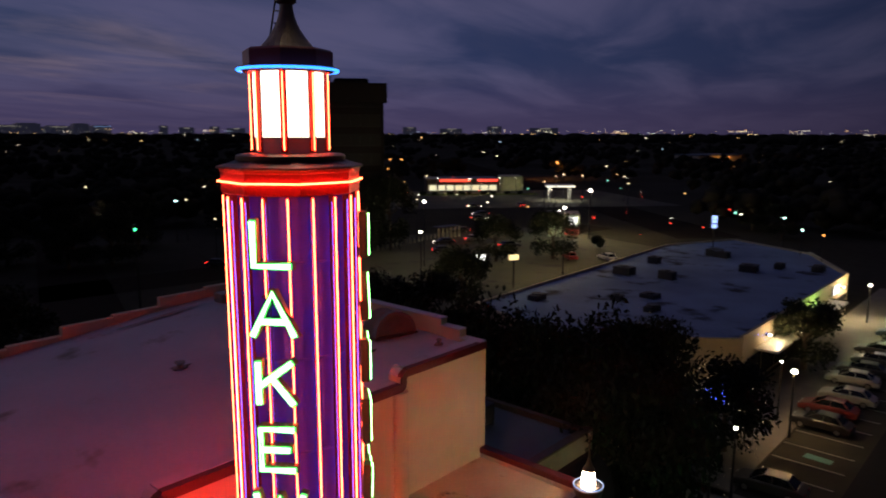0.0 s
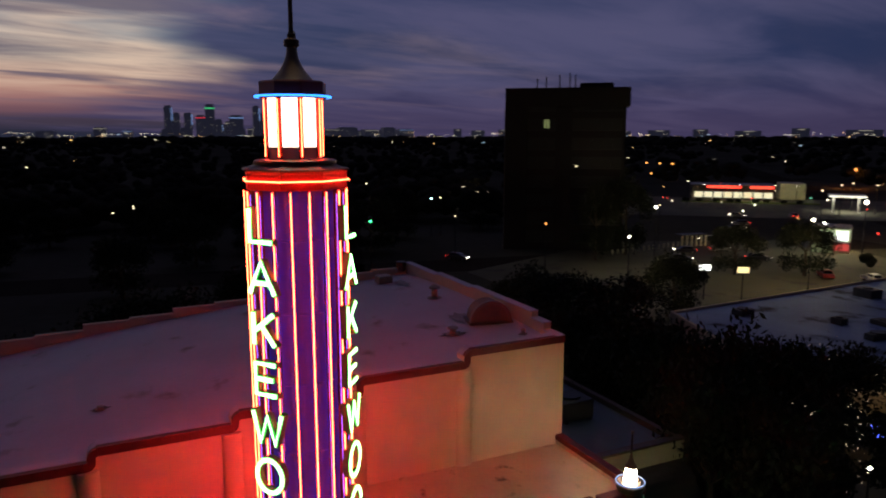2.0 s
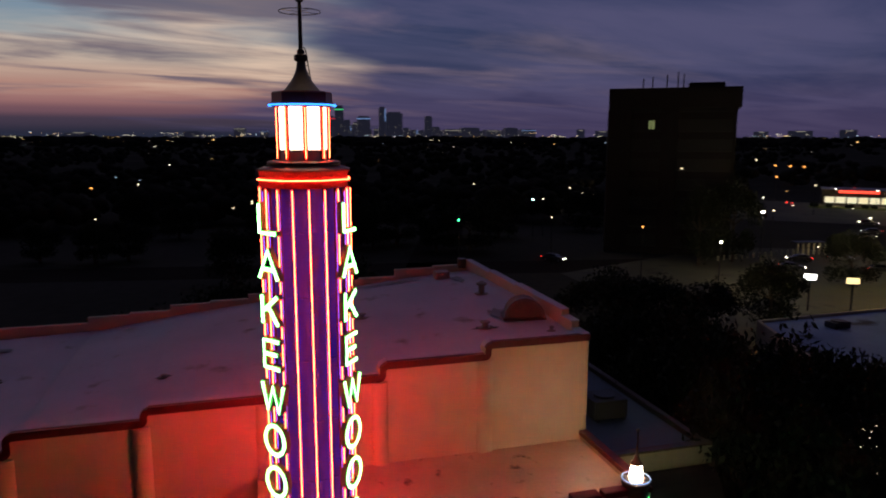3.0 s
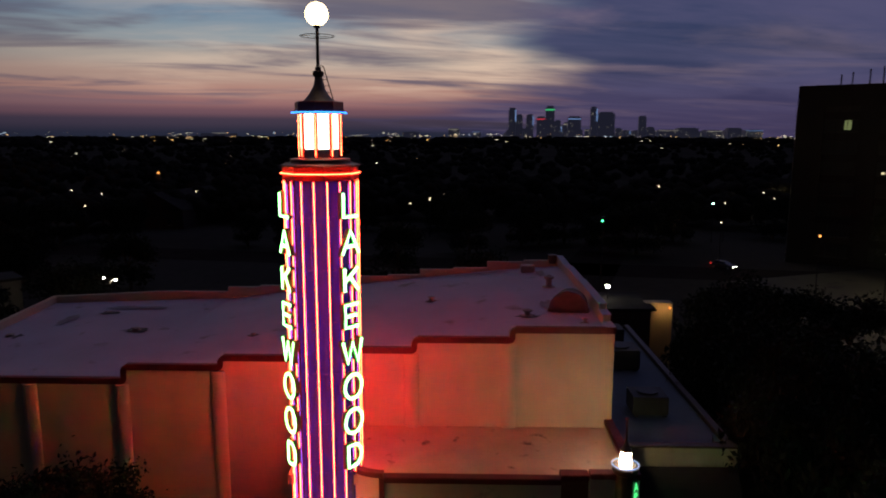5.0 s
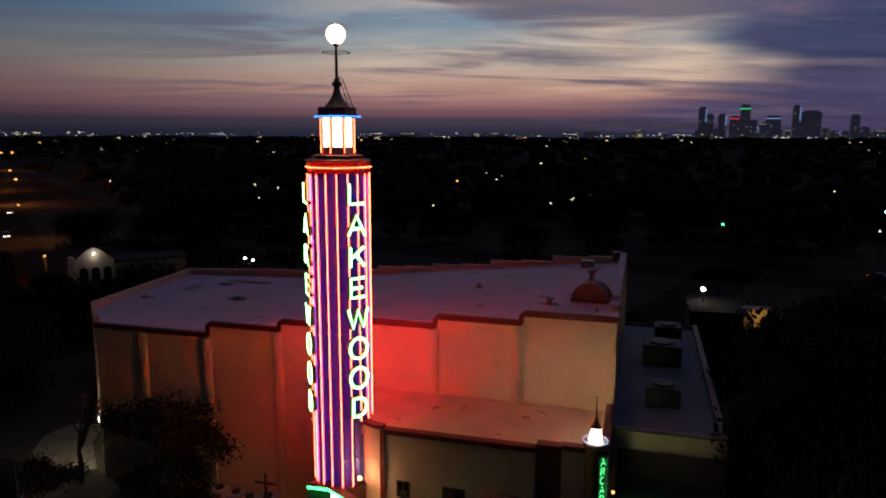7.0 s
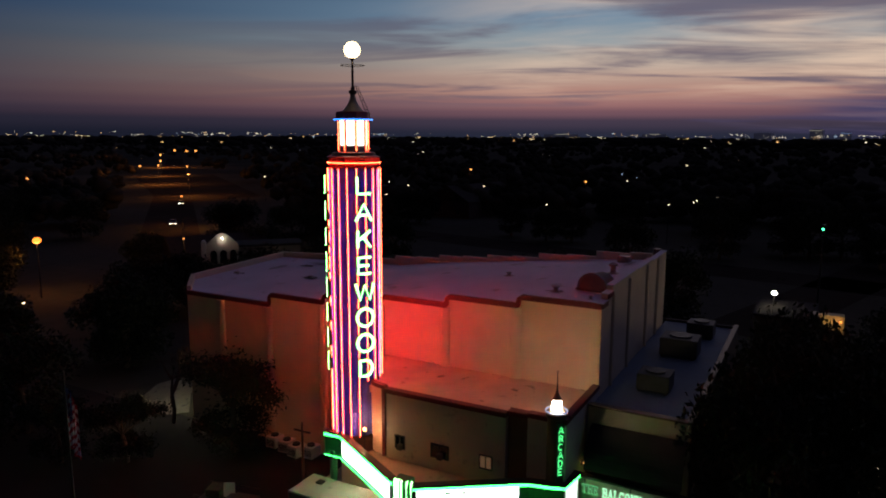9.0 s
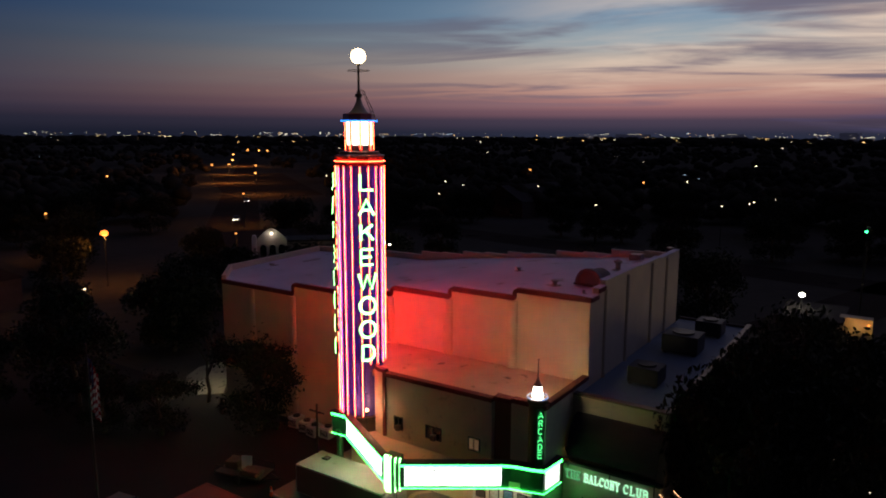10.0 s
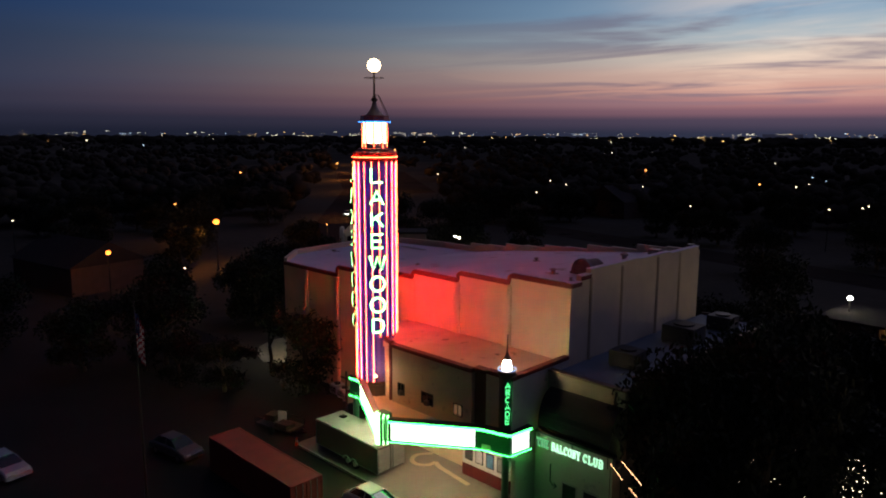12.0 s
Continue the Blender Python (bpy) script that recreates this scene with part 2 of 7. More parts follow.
def thing(name, label, category, x=0, y=0, z=0, turn=0, group="", kind=""):
    e = new(name)
    e.empty_display_size = 0.3
    e.matrix_basis = pose(x, y, z, 0, 0, turn)
    return tagged(e, label, category, group, kind)


def box(bm, x0, y0, z0, x1, y1, z1, bevel=0.0, m=None):
    vs = [bm.verts.new(p) for p in ((x0, y0, z0), (x1, y0, z0), (x1, y1, z0), (x0, y1, z0), (x0, y0, z1), (x1, y0, z1), (x1, y1, z1), (x0, y1, z1))]
    fs = [bm.faces.new([vs[i] for i in f]) for f in ((3, 2, 1, 0), (4, 5, 6, 7), (0, 1, 5, 4), (1, 2, 6, 5), (2, 3, 7, 6), (3, 0, 4, 7))]
    if m:
        bmesh.ops.transform(bm, matrix=m, verts=vs)
    if bevel:
        es = list({e for f in fs for e in f.edges})
        bmesh.ops.bevel(bm, geom=es, offset=bevel, segments=2, affect="EDGES")
    return bm


def prism(bm, pts, z0, z1, m=None):
    """pts: plan outline."""
    lo = [bm.verts.new((x, y, z0)) for x, y in pts]
    hi = [bm.verts.new((x, y, z1)) for x, y in pts]
    bm.faces.new(lo[::-1])
    bm.faces.new(hi)
    n = len(pts)
    for i in range(n):
        bm.faces.new((lo[i], lo[(i + 1) % n], hi[(i + 1) % n], hi[i]))
    if m:
        bmesh.ops.transform(bm, matrix=m, verts=lo + hi)
    return bm


def lathe(bm, prof, n=24, m=None, radius=None):
    """prof: (r, z) from bottom to top. radius: a factor by angle."""
    rings = []
    for r, z in prof:
        ring = []
        for i in range(n):
            a = 2 * math.pi * i / n
            k = radius(a) if radius else 1.0
            ring.append(bm.verts.new((r * k * math.cos(a), r * k * math.sin(a), z)))
        rings.append(ring)
    for a, b in zip(rings, rings[1:]):
        for i in range(n):
            bm.faces.new((a[i], a[(i + 1) % n], b[(i + 1) % n], b[i]))
    bm.faces.new(rings[0][::-1])
    bm.faces.new(rings[-1])
    if m:
        bmesh.ops.transform(bm, matrix=m, verts=[v for r in rings for v in r])
    return bm


def tube(bm, pts, r, n=6, closed=False):
    """A round tube along a line of points."""
    pts = [Vector(p) for p in pts]
    rings = []
    k = len(pts)
    for i, p in enumerate(pts):
        a = pts[i - 1] if (i > 0 or closed) else p
        b = pts[(i + 1) % k] if (i < k - 1 or closed) else p
        d = (b - a).normalized()
        u = d.cross(Vector((0, 0, 1)) if abs(d.z) < 0.9 else Vector((1, 0, 0))).normalized()
        v = d.cross(u)
        rings.append([bm.verts.new(p + r * (math.cos(2 * math.pi * j / n) * u + math.sin(2 * math.pi * j / n) * v)) for j in range(n)])
    for i in range(k if closed else k - 1):
        a, b = rings[i], rings[(i + 1) % k]
        for j in range(n):
            bm.faces.new((a[j], a[(j + 1) % n], b[(j + 1) % n], b[j]))
    if not closed:
        bm.faces.new(rings[0][::-1])
        bm.faces.new(rings[-1])
    return bm


def ball(bm, c, r, seg=12, squash=1.0):
    bmesh.ops.create_uvsphere(bm, u_segments=seg, v_segments=max(6, seg // 2), radius=r, matrix=Matrix.Translation(c) @ Matrix.Diagonal((1, 1, squash, 1)))
    return bm


def B():
    return bmesh.new()


# ---- ground and streets ----
bm = B()
bmesh.ops.create_circle(bm, cap_ends=True, segments=96, radius=4700)
tagged(part("ground", bm, M_GRASS), "dark flat ground of the city", "ground", kind="structure")
bm = B()
box(bm, -8.6, 6.5, -0.2, 12, 170, 0.02)
box(bm, -18.8, -60, -0.2, 12, 6.5, 0.02)
tagged(part("road", bm, M_ASPHALT), "dark asphalt street and parking in front of the theatre", "road", kind="structure")
bm = B()
box(bm, -19, 6.5, -0.1, -8.75, 46, 0.14)
tagged(part("pavement", bm, M_CONCRETE), "pale concrete pavement before the theatre", "pavement", kind="structure")
bm = B()
box(bm, -8.75, 6.5, -0.1, -8.6, 46, 0.16, 0.02)
tagged(part("kerb", bm, M_KERB), "concrete kerb along the pavement", "kerb", kind="structure")

bm = B()
prism(bm, [(-19.4, -11.6), (-17.8, -13.4), (-18.6, -16.0), (-20.4, -18.6), (-23.0, -20.0), (-25.6, -19.6), (-26.2, -17.0), (-23, -15.3)], -0.1, 0.06)
# Concrete is paler than the asphalt to paint in the wall lamp's pool.
tagged(part("alley", bm, mat("old_alley_concrete", (0.26, 0.24, 0.18), 0.9, vary=0.3, scale=0.5, grain=8, spot=(0.09, 0.085, 0.07), spot_at=0.58)), "worn concrete alley by the hall, paled into a pool of lamp light", "alley", kind="structure")

# ---- auditorium ----
FX = -18.8
SEG = [(-10.3, -6.4, 11.4), (-6.4, -1.35, 11.4), (-1.35, 3.95, 12.2), (3.95, 9.15, 12.75), (9.15, 14.4, 13.25), (14.4, 19.6, 13.85), (19.6, 25.15, 14.42)]
aud = thing("auditorium", "large cream stucco theatre hall with stepped dark red copings", "building", -28, 8, 0, kind="structure")
AO = Vector((28, -8, 0))


def at_aud(ob):
    ob.location = AO
    return ob


def band(bm, path, half, x0, x1):
    """A band that follows a line of (y, z) on the facade, from depth x0 to x1."""
    rings = []
    n = len(path)
    for k, (y, z) in enumerate(path):
        a, c = path[max(0, k - 1)], path[min(n - 1, k + 1)]
        d = Vector((c[0] - a[0], c[1] - a[1])).normalized()
        q = Vector((-d.y, d.x)) * half
        rings.append([bm.verts.new(p) for p in ((x1, y + q.x, z + q.y), (x1, y - q.x, z - q.y), (x0, y - q.x, z - q.y), (x0, y + q.x, z + q.y))])
    for a, c in zip(rings, rings[1:]):
        for k in range(4):
            bm.faces.new((a[k], a[(k + 1) % 4], c[(k + 1) % 4], c[k]))
    bm.faces.new(rings[0])
    bm.faces.new(rings[-1][::-1])


for i, (y0, y1, top) in enumerate(SEG):
    last = i == len(SEG) - 1
    rises = i > 0 and SEG[i - 1][2] < top - 0.1
    pts = [(FX - 0.7, y0), (FX, y0)]
    end = [(FX, y1), (FX - 0.7, y1)]
    if not last:
        bm = B()
        prism(bm, [(FX - 0.02 + 0.26 * math.sin(math.pi * k / 14), y1 - 0.40 * math.cos(math.pi * k / 14)) for k in range(15)], 0, top - 0.34)
        at_aud(part("pilaster", bm, M_STUCCO, aud, "half-round stucco pilaster"))
    bm = B()
    prism(bm, pts + end, 0, top - 0.30)
    at_aud(part("wall_panel", bm, M_STUCCO, aud))
    ys = y0 + (0.34 if rises else 0.0)
    out = [(x + (0.07 if x > FX - 0.6 else 0), y) for x, y in [(FX - 0.7, ys), (FX, ys)] + end]
    bm = B()
    prism(bm, [(max(x, FX - 0.2), y) for x, y in out], top - 0.33, top + 0.02)
    back = B()
    prism(back, [(min(x, FX - 0.203), y) for x, y in out], top - 0.33, top + 0.035)
    if rises:
        lo_z = SEG[i - 1][2] - 0.18
        hi_z = top - 0.18
        r = 0.24
        path = [(ys + 0.02, hi_z)] + [(y0 + 0.16 + r - r * math.sin(q), hi_z - r + r * math.cos(q)) for q in [math.pi / 2 * k / 6 for k in range(7)]]
        path += [(y0 + 0.16 - 0.18 + 0.18 * math.cos(q), lo_z + 0.18 - 0.18 * math.sin(q)) for q in [math.pi / 2 * k / 5 for k in range(6)]] + [(y0 - 0.3, lo_z)]
        band(bm, path, 0.15, FX - 0.2, FX + 0.075)
        band(back, path, 0.16, FX - 0.7, FX - 0.203)
    at_aud(part("coping", bm, M_COPING, aud, "dark red rounded coping"))
    at_aud(part("parapet_cap", back, M_ROOF, aud, "pale membrane turned up behind the coping"))

# north side wall, with pilasters and a parapet that steps up towards the back
SIDE = [(-18.8, -20.0, 14.42), (-20.0, -21.2, 14.80), (-21.2, -28.0, 15.12), (-28.0, -33.0, 15.03), (-33.0, -38.2, 14.9)]
for i, (x0, x1, top) in enumerate(SIDE):
    bm = B()
    box(bm, x1, 24.75, 0, x0 - (0.7 if i == 0 else 0), 25.15, top - 0.02)
    at_aud(part("wall_panel", bm, M_STUCCO, aud))
    bm = B()
    box(bm, x1 - 0.05, 24.70, top - 0.02, x0, 25.2, top + 0.04, 0.015)
    at_aud(part("parapet_cap", bm, M_ROOF, aud))
    if i < 2:
        bm = B()
        box(bm, x1 - 0.05, 25.155, top - 0.32, x0, 25.23, top - 0.025, 0.015)
        at_aud(part("coping", bm, M_COPING, aud))
for x0, top in ((-21.3, 14.85), (-25.5, 15.1), (-31.0, 15.1), (-34.8, 15.0)):
    bm = B()
    lathe(bm, [(0.2, 0), (0.2, top - 0.3), (0.14, top - 0.22)], 14, Matrix.Translation((x0, 25.12, 0)))
    at_aud(part("pilaster", bm, M_STUCCO, aud, "half-round stucco pilaster"))
# back parapet
BACK = [(-15.1, -6.9, 11.8), (-6.9, -1.8, 11.8), (-1.8, 3.4, 12.2), (3.4, 8.6, 12.7), (8.6, 13.8, 13.15), (13.8, 19.2, 13.75), (19.2, 25.1, 14.4)]
for i, (y0, y1, top) in enumerate(BACK):
    xa = -38.2 if i else -36.1
    bm = B()
    prism(bm, [(xa - 0.35, y0), (xa, y0), (-38.2, y1), (-38.55, y1)], 0, top)
    mid = (y0 + y1) / 2
    if i > 1:
        box(bm, -38.6, mid, top - 0.2, -38.16, y1, top + 0.13)
    at_aud(part("wall_panel", bm, M_STUCCO, aud))
# slanted south wall
SOUTH = [(-18.8, -10.3), (-22.6, -14.0), (-36.1, -15.1)]
for (xa, ya), (xb, yb) in zip(SOUTH, SOUTH[1:]):
    d = Vector((xb - xa, yb - ya)).normalized()
    nrm = Vector((-d.y, d.x)) * 0.35
    bm = B()
    prism(bm, [(xa, ya), (xb, yb), (xb - nrm.x, yb - nrm.y), (xa - nrm.x, ya - nrm.y)], 0, 11.8)
    at_aud(part("wall_panel", bm, M_STUCCO, aud))
RY = [(-15.3, 11.15), (-10.2, 11.25), (-1.35, 11.3), (3.95, 12.05), (9.15, 12.62), (14.4, 13.18), (19.6, 13.75), (25.1, 14.18)]
RX = [(-18.9, 0.0), (-23.5, 0.2), (-28.4, 0.28), (-33.5, 0.2), (-38.4, -0.05)]


def roof_z(x, y):
    """Height of the low-crowned hall roof."""
    for (ya, za), (yb, zb) in zip(RY, RY[1:]):
        if y <= yb:
            break
    z = za + (zb - za) * max(0.0, (y - ya) / (yb - ya))
    u = min(1.0, abs(x + 28.4) / 9.7)
    return z + (0.28 * (1 - u * u) if y > -1.4 else 0.06)


bm = B()
for dz in (0.0, -0.3):
    grid = [[bm.verts.new((x if y > -1.4 else max(x, -38.3), y, z + c * (1 if y > -1.4 else 0.2) + dz)) for x, c in RX] for y, z in RY[2:]]
    for a, b in zip(grid, grid[1:]):
        for k in range(len(RX) - 1):
            bm.faces.new((a[k], b[k], b[k + 1], a[k + 1]))
at_aud(part("roof", bm, M_ROOF, aud, "white membrane roof"))
bm = B()
prism(bm, [(-18.9, -10.0), (-22.5, -13.7), (-36, -14.8), (-38.2, -1.3), (-18.9, -1.3)], 10.5, 11.29)
at_aud(part("roof", bm, M_ROOF, aud))

# ---- tower ----
TX, TY = -13.56, 10.82
tower = thing("neon_tower", "round fluted violet sign tower with vertical neon tubes and a lantern", "sign tower", TX, TY, -0.14)
bm = B()
lathe(bm, [(1.47, 5.72), (1.47, 22.7)], 144, radius=lambda a: 0.955 - 0.05 * abs(math.sin(9 * a)) ** 2)
body = part("body", bm, M_PURPLE, tower, "violet enamelled fluted shaft")
bm = B()
lathe(bm, [(1.5, 4.4), (1.5, 5.5), (1.58, 5.55), (1.58, 5.68), (1.4, 5.72)], 48)
part("base", bm, M_DARKMETAL, tower, "dark bronze base drum")
for z in (7.3, 9.6, 11.9, 14.2, 16.5, 18.8, 21.1):
    bm = B()
    lathe(bm, [(1.39, z - 0.03), (1.415, z), (1.39, z + 0.03)], 54)
    part("seam", bm, M_PURPLE, tower)


def rib_set(z0):
    bm = B()
    box(bm, 1.32, -0.014, z0, 1.56, 0.014, 22.65)
    box(bm, 1.55, -0.034, z0, 1.58, 0.034, 22.65)
    rib = part("rib", bm, M_RIB, tower)
    bm = B()
    tube(bm, [(1.62, 0, z0 + 0.1), (1.62, 0, 22.6)], 0.019)
    neon = part("neon_tube", bm, NEON_RED, tower, "glowing red neon tube")
    bm = B()
    for s_ in (-1, 1):
        tube(bm, [(1.534, 0.023 * s_, z0 + 0.1), (1.534, 0.023 * s_, 22.5)], 0.009, 6)
    vio = part("violet_tube", bm, NEON_VIOLET, tower, "violet neon tube tucked beside the rib")
    return rib, neon, vio


long_set, short_set = rib_set(5.7), rib_set(9.3)
used = set()
for i in range(18):
    a = i * 20
    short = 50 < a < 200
    src = short_set if short else long_set
    for o in src:
        m = pose(0, 0, 0, 0, 0, a)
        if o not in used:
            o.matrix_basis = m
            used.add(o)
        else:
            share(o, tower, m)
oct_turn = Matrix.Rotation(radians(15), 4, "Z")
bm = B()
lathe(bm, [(1.60, 22.64), (1.66, 22.67), (1.66, 23.14), (1.68, 23.17), (1.68, 23.22)], 8, oct_turn)
part("cornice", bm, M_REDENAMEL, tower, "red eight-sided cornice")
bm = B()
lathe(bm, [(1.74, 23.22), (1.76, 23.24), (1.76, 23.27), (1.73, 23.29), (1.45, 23.36), (1.3, 23.42)], 8, oct_turn)
part("cornice_cap", bm, M_DARKMETAL, tower, "dark brim over the cornice")
ring8 = [oct_turn @ Vector((1.725 * math.cos(math.pi / 4 * k), 1.725 * math.sin(math.pi / 4 * k), 22.93)) for k in range(8)]
bm = B()
tube(bm, [ring8[k].lerp(ring8[(k + 1) % 8], q / 4) for k in range(8) for q in range(4)], 0.022, 6, True)
part("neon_ring", bm, NEON_RED, tower, "red neon ring round the cornice")
bm = B()
lathe(bm, [(1.3, 23.42), (1.3, 23.52), (1.2, 23.56), (0.95, 23.58)], 48)
part("lantern_base", bm, M_DARKMETAL, tower)
bm = B()
lathe(bm, [(0.86, 23.55), (0.86, 23.95)], 8)
part("lantern_sill", bm, M_WHITEMETAL, tower)
bm = B()
c8 = math.cos(math.pi / 8)
box(bm, 0.86 * c8 - 0.02, -0.25, 23.95, 0.86 * c8, 0.25, 25.45)
pan = part("lantern_panel", bm, GLOW_PANEL, tower, "bright white lit opal panel")
bm = B()
box(bm, 0.76, -0.08, 23.6, 0.885, 0.08, 25.48, 0.01)
colm = part("lantern_post", bm, M_REDENAMEL, tower)
bm = B()
tube(bm, [(0.925, 0, 23.65), (0.925, 0, 25.42)], 0.016)
cneon = part("lantern_neon", bm, NEON_RED, tower, "red neon tube on the lantern post")
pan.matrix_basis = pose(0, 0, 0, 0, 0, 22.5)
for k in range(1, 8):
    share(pan, tower, pose(0, 0, 0, 0, 0, 22.5 + 45 * k))
    share(colm, tower, pose(0, 0, 0, 0, 0, 45 * k))
    share(cneon, tower, pose(0, 0, 0, 0, 0, 45 * k))
bm = B()
lathe(bm, [(1.05, 25.44), (1.1, 25.5), (1.1, 25.58), (1.06, 25.6), (1.06, 25.92), (1.0, 25.97), (0.62, 26.0)], 8)
part("lantern_cap", bm, M_REDENAMEL, tower, "dark red eight-sided cap")
bm = B()
tube(bm, [(1.17 * math.cos(2 * math.pi * k / 48), 1.17 * math.sin(2 * math.pi * k / 48), 25.5) for k in range(48)], 0.035, 6, True)
part("blue_ring", bm, NEON_BLUE, tower, "blue neon ring under the cap")
bm = B()
prof = []
for k in range(13):
    u = k / 12
    prof.append((0.15 + 0.53 * (1 - u) ** 2.1, 25.98 + 1.08 * u))
lathe(bm, prof, 28)
part("spire", bm, M_CONE, tower, "weathered flared metal spire")
bm = B()
lathe(bm, [(0.15, 27.0), (0.24, 27.05), (0.24, 27.22), (0.13, 27.28), (0.13, 27.4), (0.075, 27.44), (0.065, 29.1)], 16)
part("mast", bm, M_DARKMETAL, tower)
bm = B()
tube(bm, [(0.72 * math.cos(2 * math.pi * k / 40), 0.72 * math.sin(2 * math.pi * k / 40), 28.7) for k in range(40)], 0.016, 5, True)
for k in range(4):
    a = math.pi / 2 * k + 0.4
    tube(bm, [(0, 0, 28.7), (0.72 * math.cos(a), 0.72 * math.sin(a), 28.7)], 0.01, 4)
part("hoop", bm, M_DARKMETAL, tower, "thin metal hoop on the mast")
bm = B()
ball(bm, (0, 0, 29.6), 0.5, 32)
part("globe", bm, GLOW_BALL, tower, "glowing warm white globe")
bm = B()
lathe(bm, [(0.1, 29.02), (0.16, 29.1), (0.16, 29.16)], 14)
part("globe_collar", bm, M_DARKMETAL, tower)
bm = B()
la = radians(162)
for s in (-0.16, 0.16):
    o = Vector((-math.sin(la), math.cos(la), 0)) * s
    u = Vector((math.cos(la), math.sin(la), 0))
    tube(bm, [u * 1.1 + o + Vector((0, 0, 25.95)), u * 0.32 + o * 0.6 + Vector((0, 0, 27.45)), u * 0.1 + o * 0.5 + Vector((0, 0, 27.5))], 0.022, 5)
for k in range(5):
    f = (k + 0.7) / 5.6
    u = Vector((math.cos(la), math.sin(la), 0)) * (1.1 - 0.78 * f)
    o = Vector((-math.sin(la), math.cos(la), 0)) * 0.16 * (1 - 0.4 * f)
    tube(bm, [u + o + Vector((0, 0, 25.95 + 1.5 * f)), u - o + Vector((0, 0, 25.95 + 1.5 * f))], 0.014, 4)
part("ladder", bm, M_BLACK, tower, "small black service ladder against the spire")

# letters: strokes in a unit field, x to the right and z up
ARC = lambda cx, cz, rx, rz, a0, a1, n=14: [(cx + rx * math.cos(radians(a0 + (a1 - a0) * k / n)), cz + rz * math.sin(radians(a0 + (a1 - a0) * k / n))) for k in range(n + 1)]
GLYPH = {
    "L": [[(-0.36, 0.5), (-0.36, -0.5), (0.40, -0.5)]],
    "A": [[(-0.44, -0.5), (0, 0.5), (0.44, -0.5)], [(-0.28, -0.16), (0.28, -0.16)]],
    "K": [[(-0.36, 0.5), (-0.36, -0.5)], [(0.36, 0.5), (-0.34, -0.08)], [(-0.08, 0.13), (0.38, -0.5)]],
    "E": [[(0.36, 0.5), (-0.36, 0.5), (-0.36, -0.5), (0.36, -0.5)], [(-0.36, 0.0), (0.26, 0.0)]],
    "W": [[(-0.52, 0.5), (-0.27, -0.5), (0, 0.42), (0.27, -0.5), (0.52, 0.5)]],
    "O": [ARC(0, 0, 0.47, 0.55, 90, 450, 26)],
    "D": [[(-0.34, 0.5), (-0.34, -0.5), (-0.02, -0.5)] + ARC(-0.02, 0, 0.4, 0.5, -90, 90, 12) + [(-0.34, 0.5)]],
    "R": [[(-0.32, -0.5), (-0.32, 0.5), (0.05, 0.5)] + ARC(0.05, 0.26, 0.28, 0.24, 90, -90, 8) + [(-0.32, 0.02)], [(0.0, 0.02), (0.36, -0.5)]],
    "C": [ARC(0, 0, 0.4, 0.5, 50, 310, 16)],
}


def ribbon(bm, pts, w, y0, y1, sx, sz):
    """A stroke as a box channel from depth y0 to y1."""
    for (xa, za), (xb, zb) in zip(pts, pts[1:]):
        a, b = Vector((xa * sx, 0, za * sz)), Vector((xb * sx, 0, zb * sz))
        d = (b - a).normalized()
        n = Vector((-d.z, 0, d.x)) * w
        a, b = a - d * w * 0.6, b + d * w * 0.6
        q = [a + n, b + n, b - n, a - n]
        lo = [bm.verts.new((p.x, y0, p.z)) for p in q]
        hi = [bm.verts.new((p.x, y1, p.z)) for p in q]
        bm.faces.new(lo)
        bm.faces.new(hi[::-1])
        for k in range(4):
            bm.faces.new((lo[k], lo[(k + 1) % 4], hi[(k + 1) % 4], hi[k]))


def offset_line(pts, d):
    out = []
    for i, p in enumerate(pts):
        a, b = pts[max(0, i - 1)], pts[min(len(pts) - 1, i + 1)]
        if i == 0 and pts[0] == pts[-1]:
            a = pts[-2]
        if i == len(pts) - 1 and pts[0] == pts[-1]:
            b = pts[1]
        v = Vector((b[0] - a[0], b[1] - a[1]))
        v.normalize()
        out.append((p[0] - v.y * d, p[1] + v.x * d))
    return out


